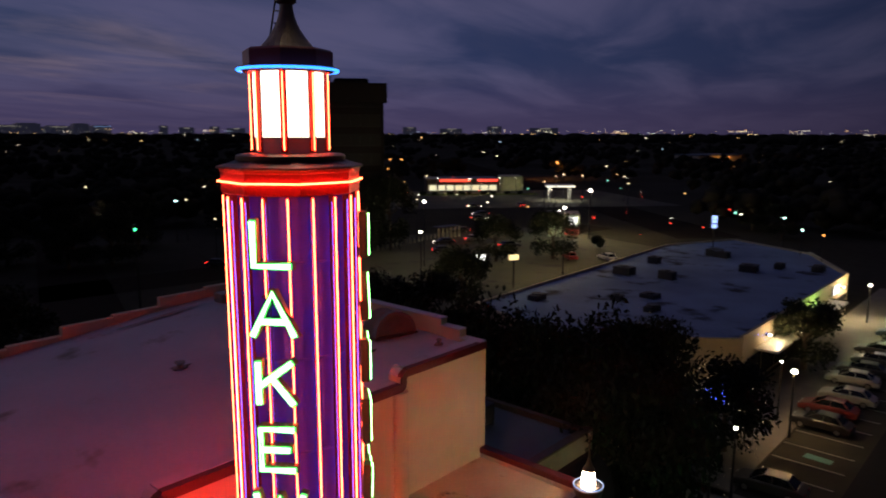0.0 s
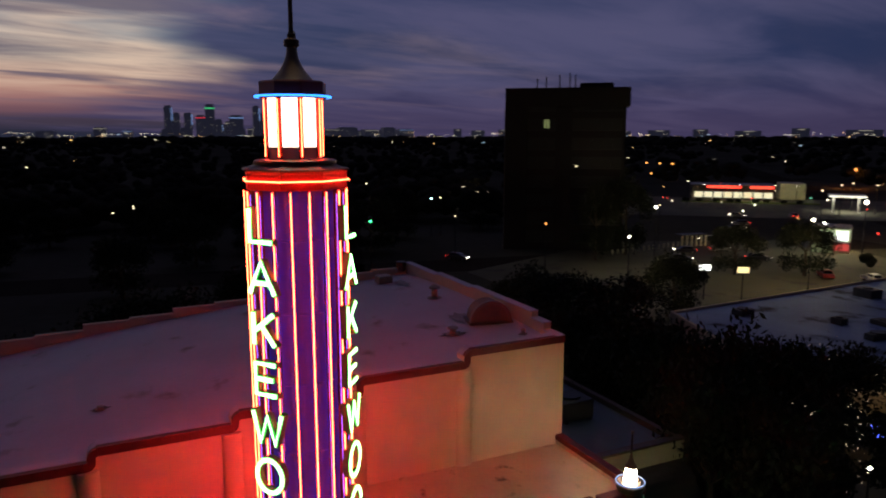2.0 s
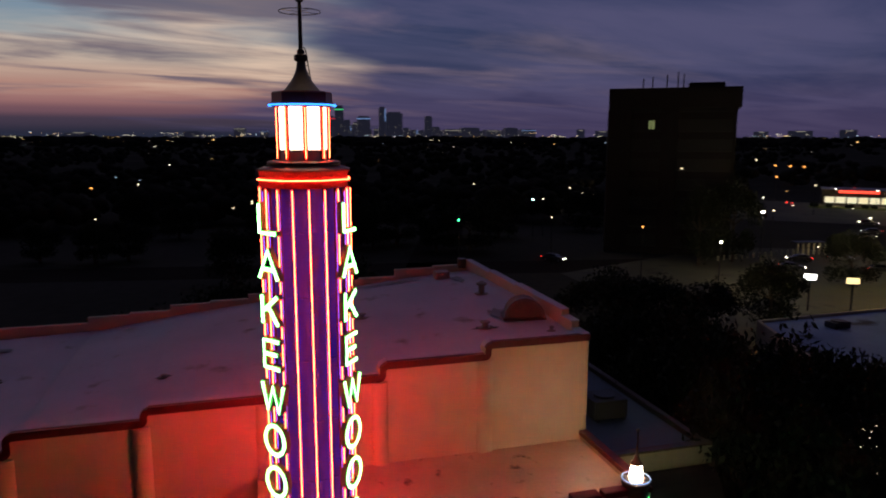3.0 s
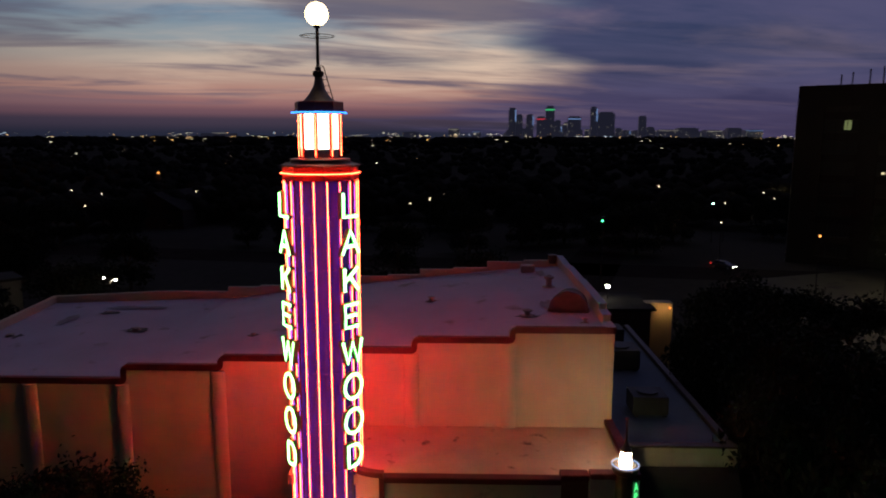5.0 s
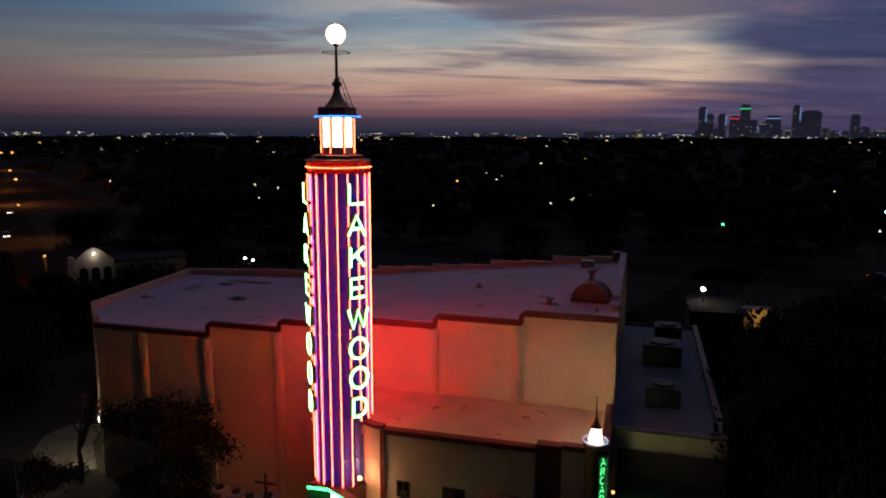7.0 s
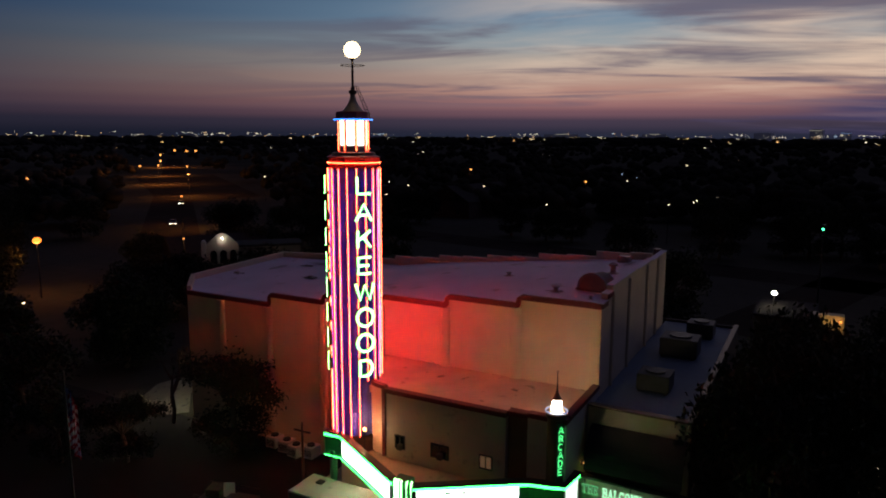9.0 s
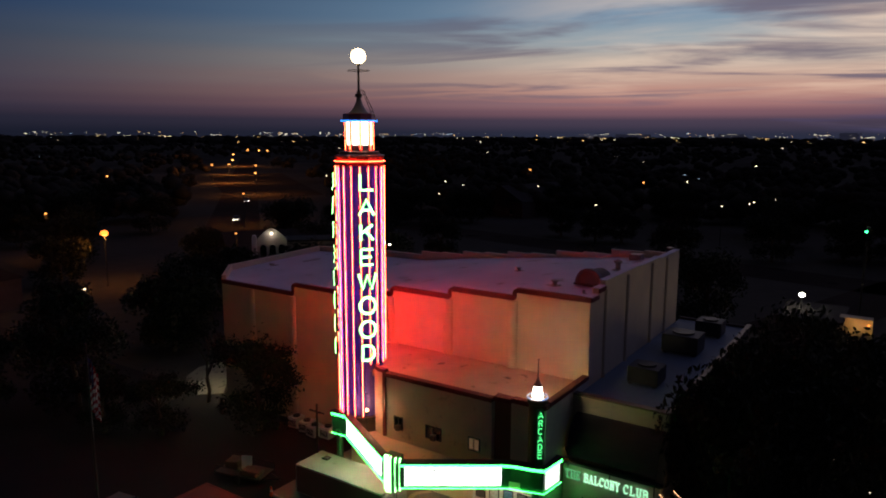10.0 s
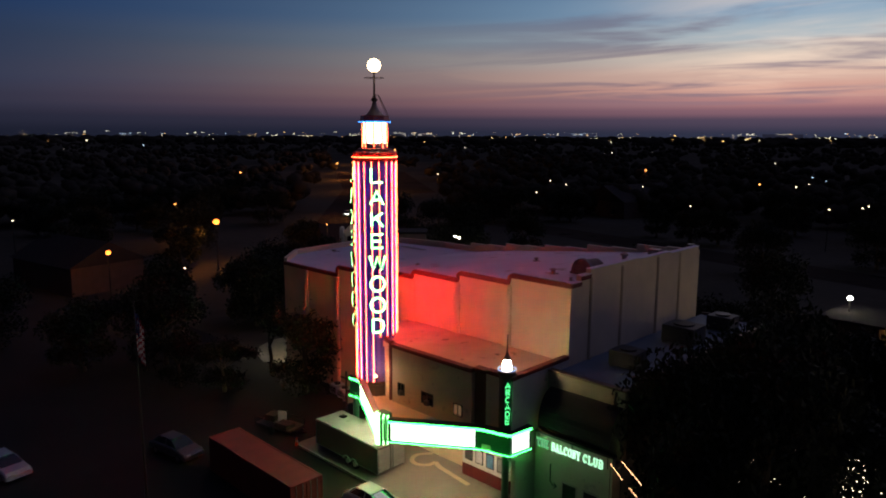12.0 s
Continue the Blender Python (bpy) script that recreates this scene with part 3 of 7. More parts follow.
for face in (-53, 53):
    for k, ch in enumerate("LAKEWOOD"):
        zc = 21.62 - 1.615 * k
        m = pose(0, 0, 0, 0, 0, face) @ pose(1.58, 0, zc, 0, 0, 90)
        bm = B()
        for st in GLYPH[ch]:
            ribbon(bm, st, 0.09, 0.02, -0.17, 1.10, 1.0)
        pan_ = part("letter", bm, M_LETTERSIDE, tower, "neon channel letter " + ch)
        pan_.matrix_basis = m
        bm = B()
        for st in GLYPH[ch]:
            ribbon(bm, st, 0.086, -0.171, -0.178, 1.10, 1.0)
        part("letter_face", bm, M_LETTERPAN, pan_)
        bm = B()
        for st in GLYPH[ch]:
            wide = [(x * 1.10, z) for x, z in st]
            for d in (-0.088, 0.088):
                edge = offset_line(wide, d)
                for (xa, za), (xb, zb) in zip(edge, edge[1:]):
                    q = Vector((zb - za, 0, xa - xb)).normalized() * 0.007
                    lo = [bm.verts.new(Vector((x, -0.17, z)) + q * k) for x, z, k in ((xa, za, 1), (xb, zb, 1), (xb, zb, -1), (xa, za, -1))]
                    hi = [bm.verts.new(v.co + Vector((0, -0.028, 0))) for v in lo]
                    bm.faces.new(hi)
                    for k in range(4):
                        bm.faces.new((lo[k], lo[(k + 1) % 4], hi[(k + 1) % 4], hi[k]))
        part("letter_return", bm, M_LETTERPAN, pan_, "green channel rim")
        bm = B()
        for st in GLYPH[ch]:
            for d in (-0.036, 0.036):
                tube(bm, [(x * 1.10, -0.215, z * 1.0) for x, z in offset_line(st, d)], 0.027, 6)
        part("letter_neon", bm, NEON_LETTER, pan_, "green-white neon tubing")
        for sz in (0.36, -0.40):
            bm = B()
            box(bm, -0.32, 0.02, sz - 0.02, -0.28, 0.26, sz + 0.02)
            part("bracket", bm, M_BLACK, pan_)

# ---- lobby block ----
lobby = thing("lobby", "lower grey stucco lobby block with a red-edged flat roof", "building", -15.5, 19, 0, kind="structure")


def at_lobby(ob):
    ob.location = (15.5, -19, 0)
    return ob


bm = B()
box(bm, -13.1, 13.5, 3.6, -12.7, 21.6, 8.72)
at_lobby(part("front_wall", bm, M_GREYWALL, lobby))
bm = B()
box(bm, -13.4, 21.6, 3.6, -13.05, 22.9, 8.9)
at_lobby(part("recess_wall", bm, mat("brown_recess_stucco", (0.17, 0.075, 0.05), 0.85, vary=0.25, scale=0.8), lobby))
bm = B()
box(bm, -13.1, 22.9, 3.6, -12.7, 25.15, 9.0)
at_lobby(part("front_wall", bm, M_GREYWALL, lobby))
bm = B()
box(bm, -18.85, 24.8, 0, -13.1, 25.15, 9.05)
at_lobby(part("side_wall", bm, M_GREYWALL, lobby))
for (x0, y0, x1, y1, top) in ((-13.15, 13.4, -12.62, 21.6, 9.0), (-13.45, 21.6, -12.8, 22.9, 9.12), (-13.15, 22.9, -12.62, 25.2, 9.3), (-18.8, 24.75, -13.15, 25.22, 9.35)):
    bm = B()
    box(bm, x0, y0, top - 0.28, x1, y1, top, 0.03)
    at_lobby(part("coping", bm, M_COPING, lobby))
bm = B()
prism(bm, [(-18.9, 9.0), (-13.1, 9.0), (-13.1, 24.9), (-18.9, 24.9)], 8.4, 8.85)
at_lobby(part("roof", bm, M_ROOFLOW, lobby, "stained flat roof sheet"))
# rounded stucco shoulder beside the tower
arc = [(-14.1 + 1.4 * math.sin(radians(q)), 13.5 - 1.75 * math.cos(radians(q))) for q in range(20, 91, 7)]
inn = [(-14.1 + 1.1 * math.sin(radians(q)), 13.5 - 1.45 * math.cos(radians(q))) for q in range(90, 19, -7)]
bm = B()
prism(bm, arc + inn, 4.6, 8.95)
at_lobby(part("shoulder_wall", bm, M_STUCCO, lobby, "rounded cream stucco corner"))
bm = B()
prism(bm, [(x + 0.05, y - 0.03) for x, y in arc] + inn, 8.955, 9.2)
box(bm, -12.72, 13.3, 4.6, -12.6, 13.55, 8.95)
at_lobby(part("coping", bm, M_COPING, lobby))
bm = B()
box(bm, -18.8, 8.7, 4.5, -15.2, 9.0, 8.85)
at_lobby(part("side_wall", bm, M_STUCCO, lobby))
bm = B()
lathe(bm, [(0.08, 0), (0.11, 0.05), (0.11, 0.12), (0.05, 0.2)], 12)
fl = tagged(part("floodlight", bm, M_BLACK), "small bright floodlight on the canopy roof", "floodlight")
fl.location = (-12.14, 12.32, 6.05)
bm = B()
ball(bm, (0, 0, 0.26), 0.11, 10)
part("bulb", bm, glow("flood_bulb", (1.0, 0.5, 0.13), 12.0), fl, "glowing warm bulb")
bm = B()
tube(bm, [(0, 0, -1.43), (0, 0, 0.02)], 0.03)
part("stand", bm, M_BLACK, fl)
li = bpy.data.lights.new("flood_light", "POINT")
li.energy, li.color, li.shadow_soft_size = 70, (1.0, 0.58, 0.28), 0.1
new("flood_light", li).location = (-11.9, 12.5, 6.45)
# lower storey
bm = B()
box(bm, -18.8, 8.2, 0, -15.2, 25.1, 4.5)
at_lobby(part("entry_wall", bm, M_STUCCO, lobby))

for (y0, y1, z0, z1, lit) in ((14.2, 14.95, 5.3, 6.2, 0), (16.75, 17.98, 5.3, 6.2, 0), (19.97, 20.8, 5.35, 6.2, 1)):
    w = thing("window", "small dark upper window" if not lit else "small upper window with light behind its blind", "window", -12.7, (y0 + y1) / 2, z0, kind="structure")
    h = z1 - z0
    d = (y1 - y0) / 2
    bm = B()
    for q in ((-d, 0, d, 0.07), (-d, h - 0.07, d, h), (-d, 0.07, -d + 0.07, h - 0.07), (d - 0.07, 0.07, d, h - 0.07), (-0.03, 0.07, 0.03, h - 0.07)):
        box(bm, 0.0, q[0], q[1], 0.06, q[2], q[3])
    part("window_frame", bm, M_BLACK, w)
    for s in (-1, 1):
        bm = B()
        box(bm, 0.004, min(0.03 * s, (d - 0.07) * s), 0.07, 0.02, max(0.03 * s, (d - 0.07) * s), h - 0.07)
        part("pane", bm, glow("lit_blind", (1.0, 0.55, 0.28), 0.08) if lit else M_GLASS, w)
    if not lit:
        bm = B()
        box(bm, 0.02, -0.1, 0.02, 0.3, 0.25, 0.38, 0.02)
        part("air_conditioner", bm, M_UNIT, w)

# ---- marquee ----
marq = thing("marquee", "theatre marquee with white lit panels edged in green neon", "marquee", -11, 17, 4)
MQ = Vector((11, -17, -4))


def at_marq(ob):
    ob.location = MQ
    return ob


ZB, ZT = 4.05, 5.65
LINE = [(-11.95, 9.35), (-12.0, 10.6), (-8.45, 16.75)]
CURVE2 = [(-8.4, 18.0), (-11.72, 22.9), (-11.96, 23.35), (-12.1, 23.85), (-12.2, 24.4), (-12.43, 25.2), (-14.32, 25.42)]
bm = B()
prism(bm, [(-13.1, 9.4), (-11.98, 9.4), (-12.02, 10.6), (-8.6, 16.8), (-8.5, 17.9), (-11.8, 22.9), (-12.5, 25.15), (-13.1, 25.15)], 4.05, 4.5)
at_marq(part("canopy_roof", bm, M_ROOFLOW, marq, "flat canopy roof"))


def fascia(line, t=0.25):
    bm = B()
    n = len(line)
    outer = [Vector((*p, 0)) for p in line]
    inner = []
    for i in range(n):
        a, b = outer[max(0, i - 1)], outer[min(n - 1, i + 1)]
        d = (b - a).normalized()
        nn = Vector((-d.y, d.x, 0))
        inner.append(outer[i] + nn * t)
    prism(bm, [(p.x, p.y) for p in outer] + [(p.x, p.y) for p in inner[::-1]], ZB, ZT)
    return bm


at_marq(part("fascia", fascia(LINE), M_GREENENAMEL, marq))
at_marq(part("fascia", fascia(CURVE2), M_GREENENAMEL, marq))
def fascia_cap(line):
    """A thin dark hood along the top edge, proud of the tubes."""
    n = len(line)
    out, inn = [], []
    for i in range(n):
        a, b = Vector((*line[max(0, i - 1)], 0)), Vector((*line[min(n - 1, i + 1)], 0))
        d = (b - a).normalized()
        nn = Vector((-d.y, d.x, 0))
        p = Vector((*line[i], 0))
        out.append(p - nn * 0.19)
        inn.append(p + nn * 0.3)
    bm = B()
    prism(bm, [(p.x, p.y) for p in out] + [(p.x, p.y) for p in inn[::-1]], ZT + 0.002, ZT + 0.09)
    return bm


at_marq(part("fascia_cap", fascia_cap(LINE), M_BLACK, marq, "dark cap over the neon"))
at_marq(part("fascia_cap", fascia_cap(CURVE2), M_BLACK, marq, "dark cap over the neon"))
for x, y in ((-11.2, 12.6), (-10.6, 16.2), (-12.2, 17.6), (-11.4, 20.4), (-12.4, 22.8)):
    bm = B()
    lathe(bm, [(0.16, 4.1), (0.2, 4.14), (0.2, 4.2)], 14)
    o = at_marq(part("soffit_light", bm, glow("soffit_lens", (1.0, 0.80, 0.58), 10.0), marq, "round downlight in the canopy soffit"))
    o.location = MQ + Vector((x, y, 0))
    li = bpy.data.lights.new("soffit_lamp", "POINT")
    li.energy, li.color, li.shadow_soft_size = 85, (1.0, 0.72, 0.52), 0.15
    lo_ = new("soffit_lamp", li)
    lo_.location = (x, y, 3.85)


def along(p, q, u0, u1, out, z0, z1, thick):
    """A flat slab before the line p to q, from u0 to u1 of its length."""
    p, q = Vector((*p, 0)), Vector((*q, 0))
    d = (q - p)
    n = Vector((d.y, -d.x, 0)).normalized()
    a, b = p + d * u0 + n * out, p + d * u1 + n * out
    return [(a.x, a.y), (b.x, b.y), (b.x + n.x * thick, b.y + n.y * thick), (a.x + n.x * thick, a.y + n.y * thick)], z0, z1


for (p, q, u0, u1) in ((LINE[1], LINE[2], 0.03, 0.93), (CURVE2[0], CURVE2[1], 0.04, 0.99), (CURVE2[5], CURVE2[6], 0.12, 0.9)):
    bm = B()
    pts, z0, z1 = along(p, q, u0, u1, 0.004, ZB + 0.2, ZT - 0.28, 0.05)
    prism(bm, pts, z0, z1)
    at_marq(part("lit_panel", bm, GLOW_MARQUEE if u0 < 0.1 else glow("dimmer_marquee_face", (0.9, 1.0, 0.9), 1.3), marq, "blank white lit letter board"))
    for fz in (0.36, 0.66):
        bm = B()
        pts, z0, z1 = along(p, q, u0, u1, 0.058, ZB + 0.2 + fz * (ZT - ZB - 0.48), ZB + 0.215 + fz * (ZT - ZB - 0.48), 0.012)
        prism(bm, pts, z0, z1)
        at_marq(part("letter_rail", bm, M_WHITEMETAL, marq))
for line in (LINE, CURVE2):
    for z in (ZB + 0.06, ZT - 0.2):
        for dz in ((0, 0.09) if z > 5 else (0,)):
            bm = B()
            pts = []
            n = len(line)
            for i, p in enumerate(line):
                a, b = Vector(line[max(0, i - 1)]), Vector(line[min(n - 1, i + 1)])
                d = (b - a).normalized()
                pts.append((p[0] + d.y * 0.1, p[1] - d.x * 0.1, z + dz))
            tube(bm, pts, 0.027, 6)
            at_marq(part("neon_tube", bm, NEON_GREEN, marq, "green neon border tube"))
M_MARK = mat("faded_board_mark", (0.5, 0.5, 0.48), 0.8, vary=0.3, scale=4)
for p, q, u, w, z in ((CURVE2[0], CURVE2[1], 0.30, 0.055, ZT - 0.52), (CURVE2[0], CURVE2[1], 0.46, 0.03, ZT - 0.52), (LINE[1], LINE[2], 0.60, 0.06, ZB + 0.62), (LINE[1], LINE[2], 0.72, 0.05, ZB + 0.62), (LINE[1], LINE[2], 0.30, 0.08, ZT - 0.56)):
    bm = B()
    pts, z0, z1 = along(p, q, u, u + w, 0.056, z, z + 0.10, 0.004)
    prism(bm, pts, z0, z1)
    at_marq(part("board_mark", bm, M_MARK, marq, "faint grey bar of worn lettering"))
# dark upright slats beside the prow
pa_, pb_ = Vector((*CURVE2[0], 0)), Vector((*CURVE2[1], 0))
ud = (pb_ - pa_).normalized()
un = Vector((ud.y, -ud.x, 0))
for k in range(5):
    c_ = pa_ + ud * (-0.42 + 0.13 * k) + un * 0.06
    bm = B()
    box(bm, -0.02, -0.03, ZB + 0.1, 0.05, 0.03, ZT + 0.02, 0.008, Matrix.Translation(c_) @ Matrix.Rotation(math.atan2(un.y, un.x), 4, "Z"))
    at_marq(part("grille_slat", bm, M_DARKMETAL, marq))
# fluted pylon at the prow
bm = B()
prism(bm, [(-8.9, 16.9), (-8.35, 16.95), (-8.05, 17.2), (-8.05, 17.55), (-8.35, 17.8), (-8.9, 17.85)], 3.85, 5.95)
at_marq(part("prow", bm, M_GREENENAMEL, marq))
for (x, y, z) in ((-8.45, 16.86, 5.95), (-8.18, 17.0, 6.05), (-7.98, 17.22, 6.15), (-7.95, 17.38, 6.2), (-7.98, 17.55, 6.15), (-8.2, 17.76, 6.05), (-8.45, 17.9, 5.95)):
    bm = B()
    tube(bm, [(x, y, 3.85), (x, y, z - 0.15), (x - 0.12, y, z - 0.12)], 0.04, 6)
    at_marq(part("neon_tube", bm, NEON_LETTER, marq))

# ---- arcade turret ----
tur = thing("arcade_turret", "slim dark turret with a green neon sign and white lantern", "turret", -12.87, 24.5, 0.27)
bm = B()
lathe(bm, [(0.5, 4.4), (0.5, 9.0), (0.56, 9.05), (0.6, 9.2), (0.6, 9.32), (0.46, 9.4)], 24)
part("shaft", bm, M_DARKMETAL, tur)
bm = B()
tube(bm, [(0.6 * math.cos(2 * math.pi * k / 32), 0.6 * math.sin(2 * math.pi * k / 32), 9.42) for k in range(32)], 0.025, 6, True)
part("blue_ring", bm, glow("pale_blue_neon", (0.3, 0.5, 1.0), 1.0), tur, "pale blue neon ring")
bm = B()
lathe(bm, [(0.29, 9.45), (0.29, 9.52), (0.27, 9.55), (0.25, 9.70), (0.26, 9.72), (0.23, 9.88), (0.24, 9.90), (0.21, 10.05)], 12)
part("lantern", bm, GLOW_TURRET, tur, "bright white lantern")
for z, r in ((9.62, 0.275), (9.80, 0.255), (9.97, 0.24)):
    bm = B()
    tube(bm, [(r * math.cos(2 * math.pi * k / 24), r * math.sin(2 * math.pi * k / 24), z) for k in range(24)], 0.014, 5, True)
    part("lantern_rib", bm, M_STEEL, tur)
bm = B()
lathe(bm, [(0.27, 10.05), (0.25, 10.12), (0.16, 10.24), (0.09, 10.42), (0.05, 10.6), (0.028, 11.55)], 12)
part("finial", bm, M_DARKMETAL, tur)
bm = B()
ball(bm, (0, 0, 11.6), 0.08, 10)
part("finial_ball", bm, M_CONE, tur)
tface = 47
bm = B()
box(bm, 0.42, -0.22, 5.0, 0.54, 0.22, 8.85, 0.02, pose(0, 0, 0, 0, 0, tface))
part("sign_board", bm, M_GREENENAMEL, tur, "dark green sign board")
for k, ch in enumerate("ARCADE"):
    m = pose(0, 0, 0, 0, 0, tface) @ pose(0.55, 0, 8.5 - 0.48 * k, 0, 0, 90)
    bm = B()
    for st in GLYPH[ch]:
        tube(bm, [(x * 0.32, -0.03, z * 0.36) for x, z in st], 0.026, 6)
    o = part("letter", bm, glow("arcade_green", (0.10, 1.0, 0.28), 1.6), tur, "green neon letter " + ch)
    o.matrix_basis = m

# ---- club front and side wing ----
club = thing("club_front", "low stucco club front under a roof terrace, washed green by neon", "building", -15, 28, 0, kind="structure")


def at_club(ob):
    ob.location = (15, -28, 0)
    return ob


bm = B()
box(bm, -15.3, 25.3, 0, -15.0, 31.15, 5.05)
box(bm, -19, 30.85, 0, -15.3, 31.15, 4.3)
at_club(part("front_wall", bm, M_PALEWALL, club))
bm = B()
box(bm, -15.35, 25.3, 5.05, -14.93, 31.2, 5.2, 0.02)
at_club(part("coping", bm, M_BLACK, club))
bm = B()
box(bm, -16.4, 25.2, 4.0, -15.3, 30.9, 4.3)
at_club(part("terrace", bm, M_CONCRETE, club))
for y0 in (28.1, 29.7):
    d = thing("door", "dark door in the club front", "door", -15.0, y0, 0.14, kind="structure")
    bm = B()
    box(bm, 0.0, -0.5, 0, 0.05, 0.5, 2.1)
    part("leaf", bm, M_BLACK, d)
    bm = B()
    for q in ((-0.58, 0, -0.5, 2.18), (0.5, 0, 0.58, 2.18), (-0.5, 2.1, 0.5, 2.18)):
        box(bm, 0.0, q[0], q[1], 0.07, q[2], q[3])
    part("door_frame", bm, M_GREYWALL, d)
sg = thing("club_sign", "green lit letter sign reading the balcony club", "sign", -14.997, 28.3, 4.12)
SER = lambda x, z, r=0.15: [(x - r, z), (x + r, z)]
SERIF = {
    "T": [[(0, -0.5), (0, 0.5)], [(-0.42, 0.3), (-0.42, 0.5), (0.42, 0.5), (0.42, 0.3)], SER(0, -0.5, 0.2)],
    "H": [[(-0.3, -0.5), (-0.3, 0.5)], [(0.3, -0.5), (0.3, 0.5)], [(-0.3, 0), (0.3, 0)], SER(-0.3, -0.5), SER(-0.3, 0.5), SER(0.3, -0.5), SER(0.3, 0.5)],
    "E": [[(-0.26, -0.5), (-0.26, 0.5)], [(-0.42, 0.5), (0.34, 0.5), (0.34, 0.32)], [(-0.42, -0.5), (0.36, -0.5), (0.36, -0.3)], [(-0.26, 0), (0.16, 0)], [(0.16, -0.1), (0.16, 0.1)]],
    "B": [[(-0.28, -0.5), (-0.28, 0.5)], [(-0.42, 0.5), (0.08, 0.5)] + ARC(0.08, 0.26, 0.24, 0.24, 90, -90, 8) + [(-0.28, 0.02)], [(-0.42, -0.5), (0.1, -0.5)] + ARC(0.1, -0.24, 0.28, 0.26, -90, 90, 8)],
    "A": [[(-0.34, -0.5), (0, 0.5), (0.34, -0.5)], [(-0.22, -0.14), (0.22, -0.14)], SER(-0.36, -0.5), SER(0.36, -0.5)],
    "L": [[(-0.24, -0.5), (-0.24, 0.5)], SER(-0.24, 0.5), [(-0.4, -0.5), (0.36, -0.5), (0.36, -0.26)]],
    "C": [ARC(0, 0, 0.38, 0.5, 42, 318, 18), [(0.3, 0.5), (0.3, 0.24)]],
    "O": [ARC(0, 0, 0.4, 0.5, 90, 450, 22)],
    "N": [[(-0.28, -0.5), (-0.28, 0.5), (0.3, -0.5), (0.3, 0.5)], SER(-0.3, -0.5), SER(0.3, 0.5), SER(-0.36, 0.5, 0.1)],
    "Y": [[(0, -0.5), (0, -0.02), (-0.34, 0.5)], [(0, -0.02), (0.34, 0.5)], SER(0, -0.5), SER(-0.34, 0.5), SER(0.34, 0.5)],
    "U": [[(-0.28, 0.5), (-0.28, -0.2)] + ARC(0, -0.2, 0.28, 0.3, 180, 360, 10) + [(0.28, 0.5)], SER(-0.28, 0.5), SER(0.28, 0.5)],
}
for word, y0, y1, g in (("THE", 25.42, 26.42, glow("sign_green_dim", (0.25, 1.0, 0.40), 0.32)), ("BALCONY", 26.62, 28.85, glow("sign_green", (0.46, 1.0, 0.6), 1.1)), ("CLUB", 29.02, 30.52, glow("sign_green_soft", (0.44, 1.0, 0.6), 0.9))):
    step = (y1 - y0) / len(word)
    for k, ch in enumerate(word):
        m = pose(0.0, y0 + step * (k + 0.5) - 28.3, 0.32, 0, 0, 90)
        bm = B()
        for st in SERIF[ch]:
            ribbon(bm, st, 0.03, -0.003, -0.07, step * 0.88, 0.5)
        o = part("letter", bm, g, sg, "green lit serif letter " + ch)
        o.matrix_basis = m

wing = thing("side_wing", "flat-roofed side wing along the theatre hall", "building", -28, 28, 0, kind="structure")


def at_wing(ob):
    ob.location = (28, -28, 0)
    return ob


bm = B()
box(bm, -16.8, 25.2, 0, -16.4, 31.0, 8.85)
# Pale yellow wall taken darker, for the weak light on it.
at_wing(part("front_wall", bm, mat("dingy_yellow_wall", (0.36, 0.34, 0.24), 0.85, vary=0.25, scale=0.6, spot=(0.24, 0.22, 0.16)), wing))
bm = B()
box(bm, -39.5, 30.7, 0, -16.8, 31.0, 8.75)
box(bm, -39.8, 25.2, 0, -39.5, 31.0, 8.75)
at_wing(part("side_wall", bm, M_DARKBRICK, wing))
bm = B()
box(bm, -39.5, 25.15, 8.2, -16.8, 30.7, 8.55)
at_wing(part("roof", bm, M_BLUEROOF, wing))
bm = B()
box(bm, -16.85, 25.2, 8.85, -16.35, 31.05, 8.97, 0.02)
box(bm, -39.8, 30.68, 8.75, -16.85, 31.05, 8.87, 0.02)
at_wing(part("coping", bm, M_DARKMETAL, wing))
bm = B()
n = 10
pa = []
for k in range(n + 1):
    a = math.pi / 2 * k / n
    pa.append((-16.4 + 1.45 * math.sin(a), 5.6 + 2.25 * math.cos(a)))
lo = [[bm.verts.new((x, y, z)) for x, z in pa] for y in (25.5, 30.9)]
hi = [[bm.verts.new((x - 0.03, y, z - 0.04)) for x, z in pa] for y in (25.5, 30.9)]
for k in range(n):
    bm.faces.new((lo[0][k], lo[0][k + 1], lo[1][k + 1], lo[1][k]))
    bm.faces.new((hi[0][k], hi[1][k], hi[1][k + 1], hi[0][k + 1]))
aw = thing("awning", "black rounded canvas awning over the terrace", "awning", -16, 28, 5.5)
o = part("canvas", bm, M_AWNING, aw)
o.location = (16, -28, -5.5)
for y in (25.6, 28.2, 30.8):
    bm = B()
    tube(bm, [(-15.0, y, 4.3), (-15.0, y, 5.62)], 0.03)
    o = part("post", bm, M_BLACK, aw)
    o.location = (16, -28, -5.5)

# ---- roof fittings ----


M_STAIN = mat("grey_roof_stain", (0.36, 0.345, 0.36), 0.8, vary=0.3, scale=1.2, grain=9, bump=0.1)
M_TAR = mat("tar_patch", (0.10, 0.085, 0.085), 0.8, vary=0.35, scale=1.6, grain=12, bump=0.1)


